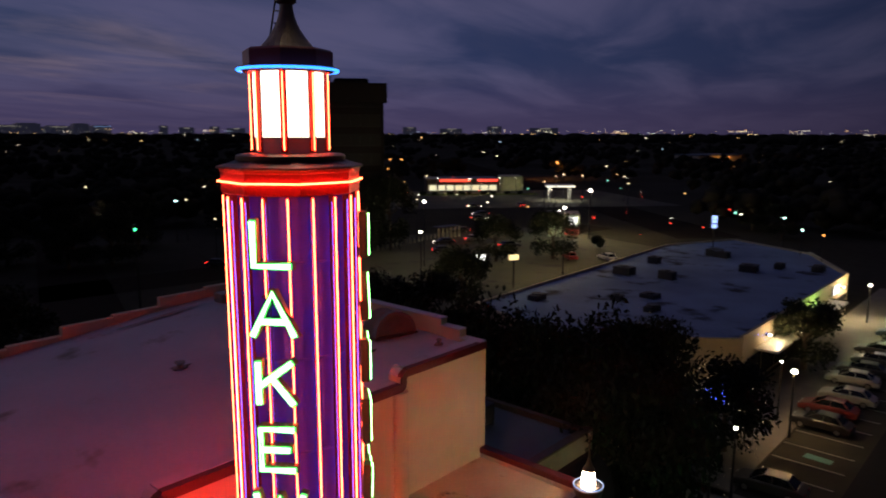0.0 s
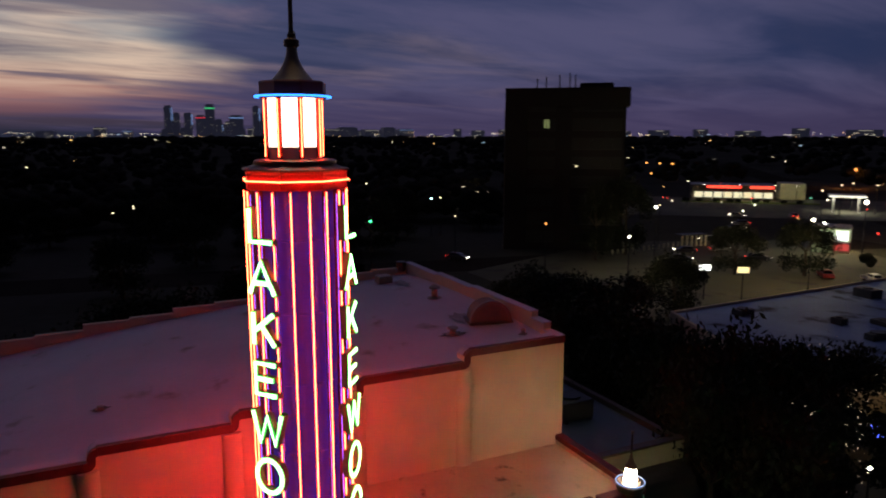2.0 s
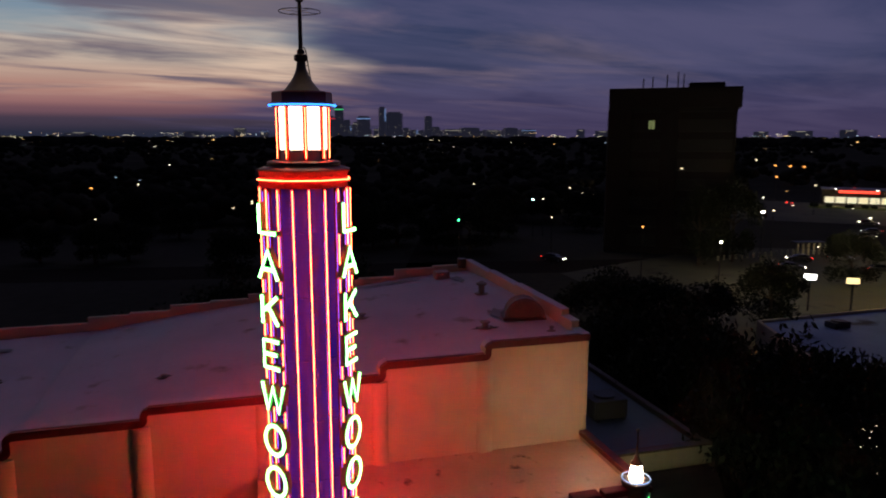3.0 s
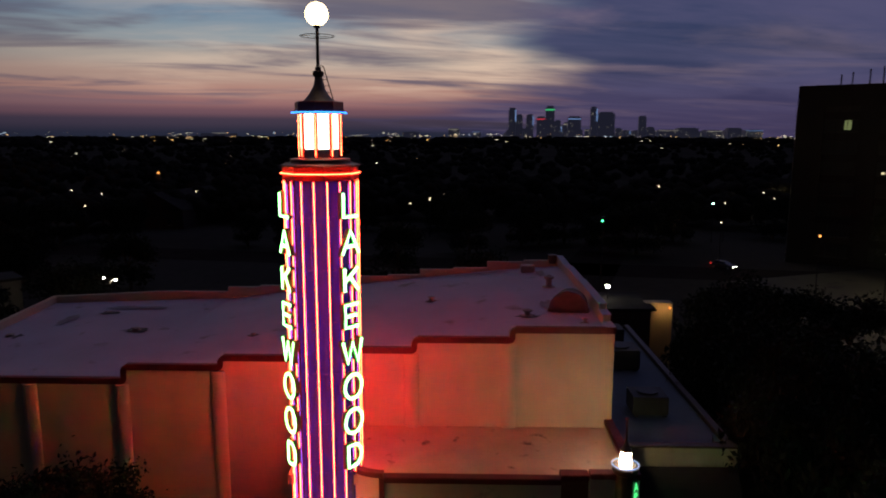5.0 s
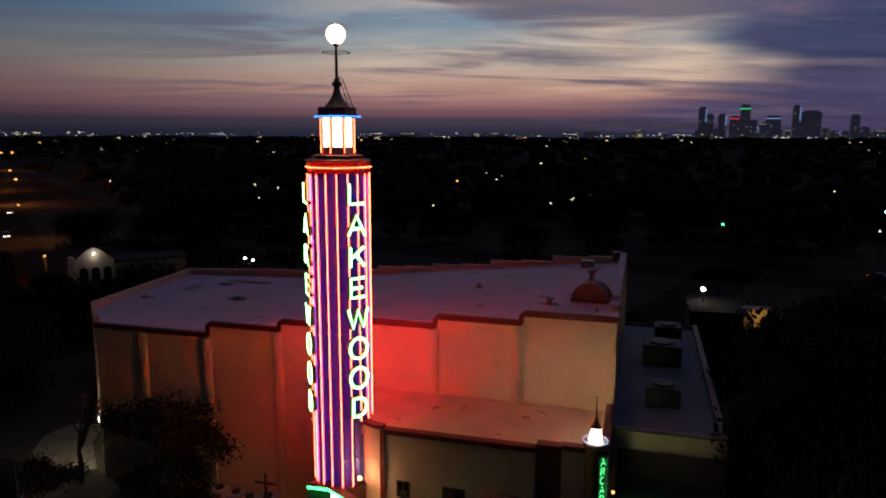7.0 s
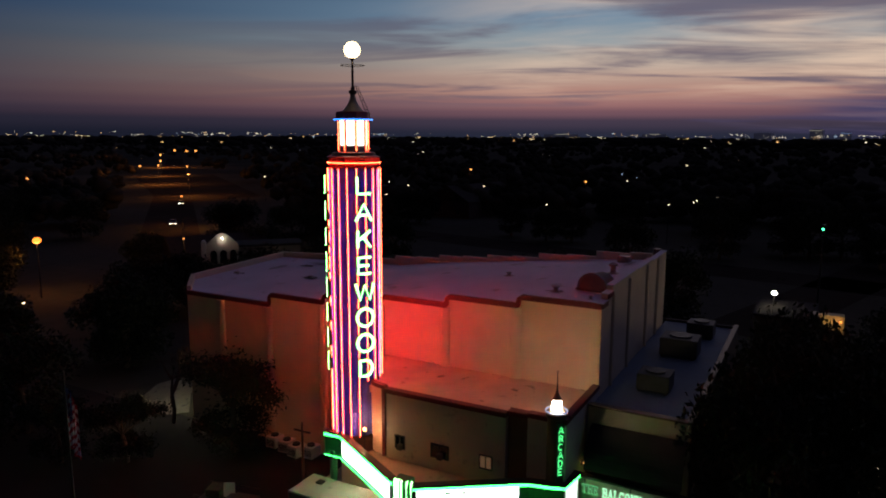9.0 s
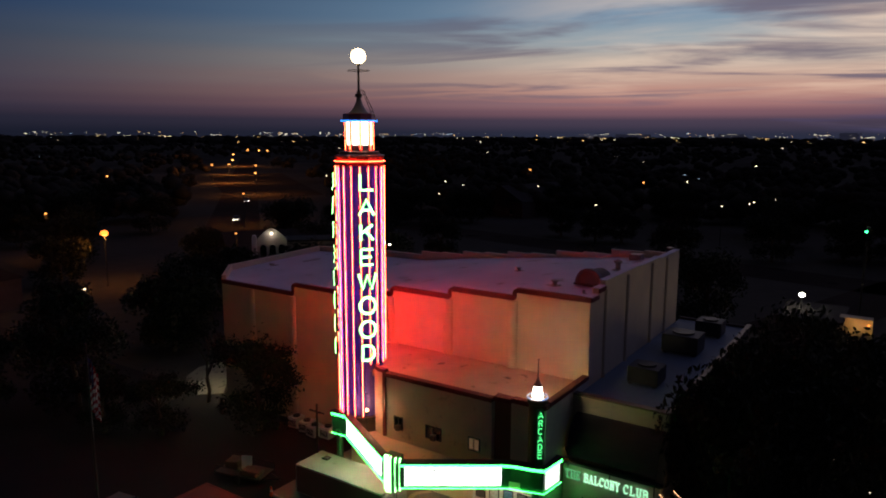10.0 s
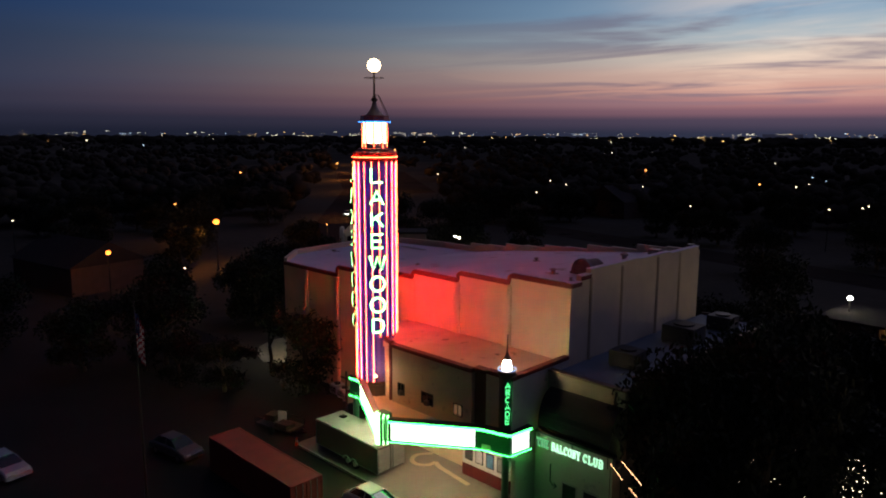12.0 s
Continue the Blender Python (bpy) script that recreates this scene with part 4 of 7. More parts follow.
def roof_vent(x, y, r=0.22, h=0.4, patch=0.6):
    """A capped pipe in a low collar, on a ragged patch of tar."""
    rv = random.Random(int(100 * abs(x + 3 * y)))
    bm = B()
    lathe(bm, [(r * 1.6, 0), (r * 1.6, 0.04), (r * 0.7, 0.1), (r * 0.7, h * 0.65), (r * 1.2, h * 0.7), (r * 1.2, h * 0.84), (r * 0.3, h)], 14)
    o = tagged(part("roof_vent", bm, M_CONE), "small capped metal vent on the white roof", "roof vent", "vents on the hall roof")
    o.location = (x, y, roof_z(x, y) - 0.01)
    bm = B()
    slope = (roof_z(x, y + 0.5) - roof_z(x, y - 0.5))
    pts = [(patch * rv.uniform(0.5, 1.25) * math.cos(2 * math.pi * k / 18), patch * rv.uniform(0.5, 1.25) * 1.4 * math.sin(2 * math.pi * k / 18)) for k in range(18)]
    bm.faces.new([bm.verts.new((px, py, 0.03 + slope * py)) for px, py in pts])
    part("tar_patch", bm, M_TAR, o, "ragged dark tar patch")


for x, y, r, h, pt in ((-28.2, 15.1, 0.2, 0.35, 0.35), (-22.6, 20.9, 0.24, 0.45, 0.5), (-29.4, 23.0, 0.28, 0.85, 0.3), (-20.6, 23.9, 0.12, 0.3, 0.2), (-28.4, -4.9, 0.22, 0.22, 0.6), (-26.9, -12.6, 0.22, 0.2, 0.7), (-33.0, -9.0, 0.14, 0.15, 0.55), (-24.0, 4.4, 0.13, 0.18, 0.3)):
    roof_vent(x, y, r, h, pt)
for x, y, sx, sy in ((-24.6, 22.4, 1.0, 0.6), (-34.5, 23.0, 1.4, 0.35), (-36.6, 18.5, 0.3, 2.4), (-34.5, -7.5, 0.5, 2.6), (-31.0, -11.0, 1.6, 0.5)):
    rv = random.Random(int(90 * abs(x - y)))
    bm = B()
    pts = [(sx * rv.uniform(0.6, 1.2) * math.cos(2 * math.pi * k / 22), sy * rv.uniform(0.6, 1.2) * math.sin(2 * math.pi * k / 22)) for k in range(22)]
    bm.faces.new([bm.verts.new((px, py, roof_z(x + px, y + py) - roof_z(x, y) + 0.05)) for px, py in pts])
    tagged(part("roof_patch", bm, M_STAIN), "ragged dark stain of tar on the white roof", "roof patch", "patches on the hall roof", "structure").location = (x, y, roof_z(x, y))
# half-round ventilator hood
HX, HY = -23.4, 23.45
hood = thing("ventilator_hood", "rusty half-round metal ventilator hood on the roof", "ventilator", HX, HY, roof_z(HX, HY) - 0.05, -14)
for name, r0, h0, xa, xb, mt, lb in (("hood", 1.02, 1.04, -0.9, 0.5, mat("rusty_sheet", (0.18, 0.13, 0.105), 0.7, vary=0.3, scale=2, spot=(0.22, 0.12, 0.09)), ""), ("rim", 1.14, 1.16, 0.3, 0.6, mat("grey_sheet_rim", (0.2, 0.16, 0.155), 0.6, vary=0.3, scale=2), "grey rolled rim")):
    bm = B()
    arcp = [(r0 * math.cos(radians(a)), h0 * math.sin(radians(a))) for a in range(0, 181, 10)]
    if name == "rim":
        arcp += [(0.86 * x, 0.86 * z) for x, z in arcp[::-1]]
    f = [bm.verts.new((xa, x, z)) for x, z in arcp]
    g = [bm.verts.new((xb, x, z)) for x, z in arcp]
    if name == "hood":
        bm.faces.new(f)
        bm.faces.new(g[::-1])
    else:
        n = len(arcp)
        for i in range(n // 2 - 1):
            bm.faces.new((f[i], f[i + 1], f[n - 2 - i], f[n - 1 - i]))
            bm.faces.new((g[i], g[n - 1 - i], g[n - 2 - i], g[i + 1]))
    for i in range(len(arcp)):
        j = (i + 1) % len(arcp)
        bm.faces.new((f[i], f[j], g[j], g[i]))
    part(name, bm, mt, hood, lb).location = (0, 0, 0.1)
bm = B()
box(bm, -1.0, -1.2, 0, 0.7, 1.2, 0.13, 0.02)
part("kerb_frame", bm, M_DARKMETAL, hood)
bm = B()
box(bm, -36.6, 21.7, roof_z(-36, 22) - 0.05, -35.6, 22.7, roof_z(-36, 22) + 0.5, 0.04)
tagged(part("roof_hatch", bm, M_CONE), "boxy metal roof hatch near the back parapet", "roof hatch")
bm = B()
tube(bm, [(-38.3, 24.4, 14.3), (-38.3, 24.4, 15.0)], 0.35, 10)
tagged(part("chimney", bm, M_DARKMETAL), "dark stub chimney at the back corner", "chimney")


def hvac(x, y, z, sx, sy, sz, turn, mt):
    u = thing("air_conditioner_unit", "boxy rooftop air conditioning unit", "air conditioner", x, y, z, turn, "rooftop units")
    bm = B()
    box(bm, -sx, -sy, 0.1, sx, sy, sz, 0.03)
    part("casing", bm, mt, u)
    bm = B()
    box(bm, -sx - 0.05, -sy * 0.9, 0, sx + 0.05, -sy * 0.7, 0.1)
    part("skid", bm, M_UNIT, u)
    bm = B()
    box(bm, -sx - 0.05, sy * 0.7, 0, sx + 0.05, sy * 0.9, 0.1)
    part("skid", bm, M_UNIT, u)
    bm = B()
    lathe(bm, [(sy * 0.6, sz), (sy * 0.6, sz + 0.12), (sy * 0.5, sz + 0.12)], 18)
    part("fan_collar", bm, M_BLACK, u)
    for k in range(6):
        bm = B()
        box(bm, sx - 0.005, -sy * 0.85, 0.25 + k * (sz - 0.4) / 6, sx + 0.02, sy * 0.85, 0.3 + k * (sz - 0.4) / 6)
        part("louvre", bm, M_UNIT, u)


hvac(-30.2, 28.0, 8.55, 1.1, 1.3, 1.4, 0, M_UNIT)
# Casing darkened beyond the other units against the lantern light it catches.
hvac(-22.0, 27.9, 8.55, 0.9, 1.0, 1.15, 0, mat("faded_unit_casing", (0.034, 0.034, 0.037), 0.6, vary=0.3))
hvac(-36.0, 28.6, 8.55, 0.9, 1.0, 1.2, 0, M_UNIT)
# ground-mounted units by the hall wall
for x, y, t in ((-17.9, -0.3, 0), (-17.7, 1.1, 8), (-17.4, 2.3, -6), (-17.8, 3.4, 0)):
    hvac(x, y, 0.02, 0.55, 0.5, 0.95, t, M_WHITEMETAL)

# ---- entrance under the marquee ----
lob2 = thing("poster_wall", "white entrance wall with framed posters over a red tiled base", "wall", -14.4, 21.4, 0.14, kind="structure")
bm = B()
box(bm, -0.3, -2.1, 0.9, 0, 2.2, 4.0)
part("wall_face", bm, M_WHITEMETAL, lob2)
bm = B()
box(bm, -0.3, -2.1, 0, 0.04, 2.2, 0.9)
part("red_base", bm, M_COPING, lob2)
for k in range(4):
    bm = B()
    y = -1.85 + k * 1.0
    box(bm, 0.0, y, 1.25, 0.05, y + 0.72, 2.35, 0.01)
    pf = part("poster_frame", bm, M_BLACK, lob2)
    bm = B()
    box(bm, 0.05, y + 0.07, 1.32, 0.056, y + 0.65, 2.28)
    part("poster", bm, mat("poster_print", ((0.05, 0.05, 0.06), (0.6, 0.62, 0.65), (0.08, 0.25, 0.45), (0.3, 0.3, 0.28))[k], 0.3, vary=0.5, scale=6, grain=30, bump=0), pf)
for k, (x, y) in enumerate(((-12.75, 24.6), (-12.1, 9.9))):
    bm = B()
    lathe(bm, [(0.32, 0), (0.32, 0.2), (0.24, 0.28), (0.24, 4.3)], 18)
    o = tagged(part("canopy_column", bm, M_GREENENAMEL), "round dark column under the canopy", "column", "canopy columns")
    o.location = (x, y, 0.14)
# sweeping pale band inlaid in the paving
bm = B()
tube_pts = [(-15.1, 15.5)] + [(-13.95 + 0.95 * math.cos(radians(q)), 15.75 + 0.95 * math.sin(radians(q))) for q in range(230, 471, 12)]
tube_pts += [(-14.1, 16.9), (-13.85, 17.5)] + [(-13.8 + 0.05 * k, 18.0 + 0.35 * k) for k in range(9)]
for (xa, ya), (xb, yb) in zip(tube_pts, tube_pts[1:]):
    d = Vector((xb - xa, yb - ya, 0))
    if d.length > 1.5:
        continue
    d.normalize()
    n = Vector((-d.y, d.x, 0)) * 0.19
    q = [Vector((xa, ya, 0.146)) + n, Vector((xb, yb, 0.146)) + n, Vector((xb, yb, 0.146)) - n, Vector((xa, ya, 0.146)) - n]
    bm.faces.new([bm.verts.new(p) for p in q])
tagged(part("terrazzo_band", bm, mat("yellow_terrazzo", (0.55, 0.45, 0.28), 0.5, vary=0.2, scale=3)), "pale yellow terrazzo scroll in the pavement", "paving inlay", kind="structure")

# arrow sign on the club front
bm = B()
tube(bm, [(-14.97, 26.6, 3.2), (-14.97, 26.6, 2.0), (-14.97, 26.8, 1.8), (-14.97, 27.1, 1.8)], 0.04, 6)
tube(bm, [(-14.97, 26.9, 2.0), (-14.97, 27.12, 1.8), (-14.97, 26.9, 1.6)], 0.04, 6)
tagged(part("arrow_sign", bm, M_GREENENAMEL), "unlit dark arrow sign on the club wall", "arrow sign")
# lamp that lights the terrace and the wing's front
bm = B()
box(bm, -0.06, -0.12, -0.1, 0.06, 0.12, 0.2, 0.02)
tl = tagged(part("wall_lamp", bm, M_BLACK), "small lit wall lamp on the terrace", "wall lamp")
tl.location = (-15.6, 25.22, 5.6)
bm = B()
ball(bm, (0, 0.16, 0.05), 0.09, 10)
part("bulb", bm, glow("terrace_bulb", (1.0, 0.5, 0.15), 3.0), tl)

# ---- vehicles ----


def wheel(parent, x, y, r=0.33, w=0.2):
    bm = B()
    m = Matrix.Translation((x, y, r)) @ Matrix.Rotation(math.pi / 2, 4, "X")
    lathe(bm, [(r * 0.7, -w / 2), (r * 0.95, -w / 2), (r, -w / 3), (r, w / 3), (r * 0.95, w / 2), (r * 0.7, w / 2)], 20, m)
    wh = part("wheel", bm, M_RUBBER, parent)
    bm = B()
    lathe(bm, [(r * 0.6, -w / 2 - 0.01), (r * 0.62, w / 2 + 0.01)], 14, m)
    part("rim", bm, M_STEEL, wh)


def car(label, color, x, y, turn, lights=False, long=4.6):
    c = thing("car", label, "car", x, y, 0.02, turn, "parked cars")
    paint = glass("car_paint", color, 0.4)
    h = long / 2
    side = [(-h, 0.35), (-h + 0.05, 0.75), (-h + 0.45, 0.95), (-0.9, 1.0), (1.05, 0.98), (h - 0.3, 0.82), (h, 0.62), (h - 0.03, 0.32)]
    bm = B()
    rows = []
    for y_, k in ((-0.9, 0.96), (-0.82, 1.0), (0.82, 1.0), (0.9, 0.96)):
        rows.append([bm.verts.new((px * (k if abs(y_) > 0.85 else 1.0), y_, pz if abs(y_) < 0.85 else 0.4 + (pz - 0.4) * 0.85)) for px, pz in side])
    for a, b in zip(rows, rows[1:]):
        for i in range(len(side)):
            j = (i + 1) % len(side)
            bm.faces.new((a[i], a[j], b[j], b[i]))
    bm.faces.new(rows[0])
    bm.faces.new(rows[-1][::-1])
    part("body", bm, paint, c)
    cab = [(-1.75, 0.95), (-1.25, 1.36), (-0.7, 1.44), (0.35, 1.42), (1.2, 0.97)]
    bm = B()
    ra = [bm.verts.new((px, -0.78 if pz < 1.1 else -0.6, pz)) for px, pz in cab]
    rb = [bm.verts.new((px, 0.78 if pz < 1.1 else 0.6, pz)) for px, pz in cab]
    for i in range(len(cab)):
        j = (i + 1) % len(cab)
        bm.faces.new((ra[i], ra[j], rb[j], rb[i]))
    bm.faces.new(ra)
    bm.faces.new(rb[::-1])
    part("window_glass", bm, M_GLASS, c)
    bm = B()
    box(bm, -1.2, -0.6, 1.37, 0.3, 0.6, 1.46, 0.03)
    part("roof", bm, paint, c)
    for s_ in (-1, 1):
        for xa, xb, r_ in ((1.15, 0.35, 0.03), (-1.7, -1.2, 0.05), (-0.25, -0.25, 0.03)):
            bm = B()
            tube(bm, [(xa, 0.77 * s_, 0.98), (xb, 0.61 * s_, 1.41)], r_, 5)
            part("pillar", bm, paint, c)
    for wx in (-1.35, 1.4):
        for wy in (-0.8, 0.8):
            wheel(c, wx, wy)
    for s_ in (-1, 1):
        bm = B()
        box(bm, h - 0.18, 0.5 * s_ - 0.18, 0.55, h + 0.0, 0.5 * s_ + 0.18, 0.7, 0.02)
        part("headlight", bm, GLOW_WHITE if lights else M_STEEL, c)
        bm = B()
        box(bm, -h - 0.01, 0.55 * s_ - 0.2, 0.68, -h + 0.1, 0.55 * s_ + 0.2, 0.82, 0.02)
        part("tail_light", bm, GLOW_REDLAMP if lights else M_COPING, c)


car("white sedan parked in the street bay", (0.6, 0.6, 0.58), -13.2, 74.9, 185)
car("silver sedan parked nose to the kerb", (0.4, 0.4, 0.4), -12.4, 69.4, 182)
car("dark red hatchback parked in a bay", (0.2, 0.03, 0.03), -13.0, 65.4, 180)
car("black sedan parked beside a lamp post", (0.02, 0.02, 0.022), -12.6, 61.6, 178)
car("black sport utility car parked by the trees", (0.02, 0.02, 0.02), -12.4, 48.0, 183)
car("white sedan parked by the shops", (0.65, 0.65, 0.62), -11.0, 91.0, 175, False)
car("black sedan parked by the shops", (0.03, 0.03, 0.03), -12.5, 102, 178)
car("grey sedan parked near the shops", (0.2, 0.2, 0.2), -12.6, 108, 178)
car("silver car parked in front of the marquee", (0.5, 0.52, 0.5), -6.7, 18.6, 92)
car("grey car parked beside the red container", (0.11, 0.11, 0.11), -1.2, 1.4, 100)
car("pale car parked at the street edge", (0.4, 0.42, 0.45), 9.0, -4.4, 100)
car("white car in the lit lot", (0.7, 0.7, 0.68), -63.5, 118.5, 150)
car("red car in the lit lot", (0.3, 0.03, 0.03), -69.5, 115, 140)
car("dark car crossing the junction", (0.05, 0.05, 0.05), -112, 66, 40, True)
car("dark car on the orange-lit street", (0.05, 0.05, 0.05), -110, -118, 48, True)
car("dark car driving on the far street", (0.05, 0.05, 0.05), -150, -160, 48, True)
car("silver car turning at the junction", (0.4, 0.4, 0.4), -97, 120, 60, True)

rc = random.Random(31)
for x, y, t_ in ((-92, 104, 60), (-99, 112, 240), (-86, 118, 60), (-120, 150, 50), (-126, 158, 230), (-140, 172, 50), (-108, 128, 230), (-132, 186, 140)):
    car("dark car with its lamps lit in the lot street", (0.04, 0.04, 0.045), x, y, t_ + rc.uniform(-6, 6), True)
for x, y in ((-13.0, 78.5), (-12.6, 82.6), (-13.1, 86.8), (-12.7, 95.4)):
    car("parked car in the row of bays by the shops", rc.choice(((0.05, 0.05, 0.06), (0.5, 0.5, 0.5), (0.1, 0.12, 0.2))), x, y, 180 + rc.uniform(-4, 4))

tr = thing("enclosed_trailer", "grey box trailer with a pale roof parked on the pavement", "trailer", -10.5, 12.2, 0.14)
bm = B()
box(bm, -1.25, -3.7, 0.45, 1.25, 3.7, 2.42, 0.05)
part("body", bm, mat("grey_trailer_sheet", (0.16, 0.14, 0.13), 0.45, vary=0.2, scale=0.8), tr)
bm = B()
box(bm, -1.25, -3.7, 2.425, 1.25, 3.7, 2.47, 0.02)
part("roof", bm, mat("dull_trailer_roof", (0.34, 0.34, 0.32), 0.5, vary=0.2, scale=0.7, spot=(0.22, 0.21, 0.19)), tr, "dull pale metal roof")
bm = B()
box(bm, -0.7, -2.75, 2.47, -0.2, -2.25, 2.6, 0.05)
part("roof_vent", bm, M_BLACK, tr)
for wy in (0.2, 1.05):
    for wx in (-1.15, 1.15):
        bm = B()
        m = Matrix.Translation((wx, wy, 0.36)) @ Matrix.Rotation(math.pi / 2, 4, "Y")
        lathe(bm, [(0.2, -0.1), (0.34, -0.1), (0.36, -0.05), (0.36, 0.05), (0.34, 0.1), (0.2, 0.1)], 20, m)
        wh = part("wheel", bm, M_RUBBER, tr)
        bm = B()
        lathe(bm, [(0.2, -0.13), (0.2, 0.13)], 14, m)
        part("rim", bm, M_WHITEMETAL, wh)
for wy in (0.2, 1.05):
    bm = B()
    tube(bm, [(1.36, wy + 0.44 * math.cos(radians(a)), 0.36 + 0.44 * math.sin(radians(a))) for a in range(10, 171, 16)], 0.045, 6)
    part("mudguard", bm, M_WHITEMETAL, tr, "pale curved mudguard")
for x in (-1.262, 1.222):
    bm = B()
    box(bm, x, -3.66, 2.36, x + 0.04, 3.66, 2.44, 0.01)
    part("roof_trim", bm, M_WHITEMETAL, tr)
    bm = B()
    box(bm, x, -3.66, 0.45, x + 0.04, 3.66, 0.53, 0.01)
    part("sill_trim", bm, M_STEEL, tr)
for x in (-1.27, 1.21):
    for y in (-3.71, 3.65):
        bm = B()
        box(bm, x, y, 0.45, x + 0.06, y + 0.06, 2.42, 0.012)
        part("corner_post", bm, M_STEEL, tr)
bm = B()
tube(bm, [(-0.7, -3.6, 0.5), (0, -4.7, 0.5), (0.7, -3.6, 0.5)], 0.06, 6)
tube(bm, [(0, -4.6, 0.0), (0, -4.6, 0.7)], 0.05, 6)
part("tow_bar", bm, M_BLACK, tr)
for s_ in (-1, 1):
    bm = B()
    box(bm, 0.02 * s_ if s_ > 0 else -1.18, 3.7, 0.6, 1.18 if s_ > 0 else -0.02, 3.73, 2.3)
    d = part("rear_door", bm, M_STEEL, tr)
    bm = B()
    tube(bm, [(0.12 * s_, 3.76, 0.6), (0.12 * s_, 3.76, 2.3)], 0.02, 5)
    part("lock_bar", bm, M_BLACK, d)

ct = thing("shipping_container", "rust-red corrugated shipping container standing in the street", "container", -3.0, 11.0, 0.02)
bm = B()
n = 44
for s_ in (-1, 1):
    prof = []
    for k in range(n):
        y0 = -5.25 + 10.5 * k / n
        st = 10.5 / n
        prof += [(1.18, y0), (1.18, y0 + st * 0.35), (1.14, y0 + st * 0.5), (1.14, y0 + st * 0.85)]
    lo = [bm.verts.new((x * s_, y, 0.12)) for x, y in prof]
    hi = [bm.verts.new((x * s_, y, 2.5)) for x, y in prof]
    for k in range(len(prof) - 1):
        bm.faces.new((lo[k], lo[k + 1], hi[k + 1], hi[k]))
part("side_panel", bm, M_CONTAINER, ct, "corrugated steel sides")
bm = B()
box(bm, -1.17, -5.25, 2.5, 1.17, 5.25, 2.57)
part("roof", bm, M_CONTAINER, ct)
bm = B()
for x in (-1.22, 1.1):
    for z in (0.0, 2.46):
        box(bm, x, -5.3, z, x + 0.12, 5.3, z + 0.13)
    for y in (-5.3, 5.18):
        box(bm, x, y, 0.13, x + 0.12, y + 0.12, 2.46)
for y in (-5.3, 5.18):
    for z in (0.0, 2.46):
        box(bm, -1.1, y, z, 1.1, y + 0.12, z + 0.13)
part("frame", bm, M_CONTAINER, ct)
bm = B()
box(bm, -1.1, -5.25, 0.13, 1.1, -5.2, 2.46)
part("end_panel", bm, M_CONTAINER, ct)
for s_ in (-1, 1):
    bm = B()
    box(bm, min(0.02 * s_, 1.1 * s_), 5.2, 0.13, max(0.02 * s_, 1.1 * s_), 5.26, 2.46)
    d = part("door", bm, M_CONTAINER, ct)
    for q in (0.3, 0.8):
        bm = B()
        tube(bm, [(q * s_, 5.3, 0.1), (q * s_, 5.3, 2.5)], 0.025, 5)
        part("lock_bar", bm, M_STEEL, d)

ut = thing("utility_trailer", "low dark utility trailer loaded with crates and a white board", "trailer", -9.3, 3.2, 0.02, 12)
bm = B()
box(bm, -0.95, -1.9, 0.5, 0.95, 1.9, 0.6)
part("deck", bm, M_DARKMETAL, ut)
bm = B()
for x in (-0.95, 0.95):
    tube(bm, [(x, -1.9, 0.6), (x, -1.9, 1.1), (x, 1.9, 1.1), (x, 1.9, 0.6)], 0.03, 5)
part("rail", bm, M_BLACK, ut)
for wx in (-1.0, 1.0):
    bm = B()
    m = Matrix.Translation((wx, 0, 0.33)) @ Matrix.Rotation(math.pi / 2, 4, "Y")
    lathe(bm, [(0.2, -0.1), (0.33, -0.08), (0.33, 0.08), (0.2, 0.1)], 18, m)
    part("wheel", bm, M_RUBBER, ut)
bm = B()
tube(bm, [(-0.5, 1.9, 0.5), (0, 3.0, 0.5), (0.5, 1.9, 0.5)], 0.05, 5)
part("tow_bar", bm, M_BLACK, ut)
bm = B()
box(bm, 0, 0, 0, 0.05, 0.75, 0.95, 0.01)
o = tagged(part("white_board", bm, M_WHITEMETAL), "white panel board standing on the utility trailer", "board")
o.matrix_basis = pose(-9.4, 2.8, 0.62, 0, -6, 30)
for x, y, sx, sy, sz, t in ((-9.2, 4.1, 0.5, 0.7, 0.35, 10), (-9.5, 2.0, 0.6, 0.5, 0.5, 20)):
    bm = B()
    box(bm, -sx, -sy, 0, sx, sy, sz, 0.03)
    o = tagged(part("crate", bm, M_BARK), "low wooden crate lying on the trailer", "crate", "crates on the trailer")
    o.matrix_basis = pose(x, y, 0.62, 0, 0, t)

cn = thing("traffic_cone", "orange traffic cone with a white band on the asphalt", "traffic cone", -8.6, 6.7, 0.02)
bm = B()
box(bm, -0.17, -0.17, 0, 0.17, 0.17, 0.03, 0.008)
part("base", bm, M_RUBBER, cn)
bm = B()
lathe(bm, [(0.13, 0.03), (0.03, 0.7)], 14)
part("cone", bm, mat("orange_plastic", (0.75, 0.13, 0.03), 0.5, vary=0.15), cn)
bm = B()
lathe(bm, [(0.092, 0.32), (0.068, 0.48)], 14)
part("band", bm, M_WHITEMETAL, cn, "white reflective band")
yp = thing("yard_post", "dark wooden post with a crossarm beside the hall", "post", -14.9, 5.0, 0.02)
bm = B()
lathe(bm, [(0.1, 0), (0.08, 4.2)], 10)
part("post", bm, M_BARK, yp)
bm = B()
box(bm, -0.06, -0.75, 3.5, 0.06, 0.75, 3.62, 0.01)
part("crossarm", bm, M_BARK, yp)
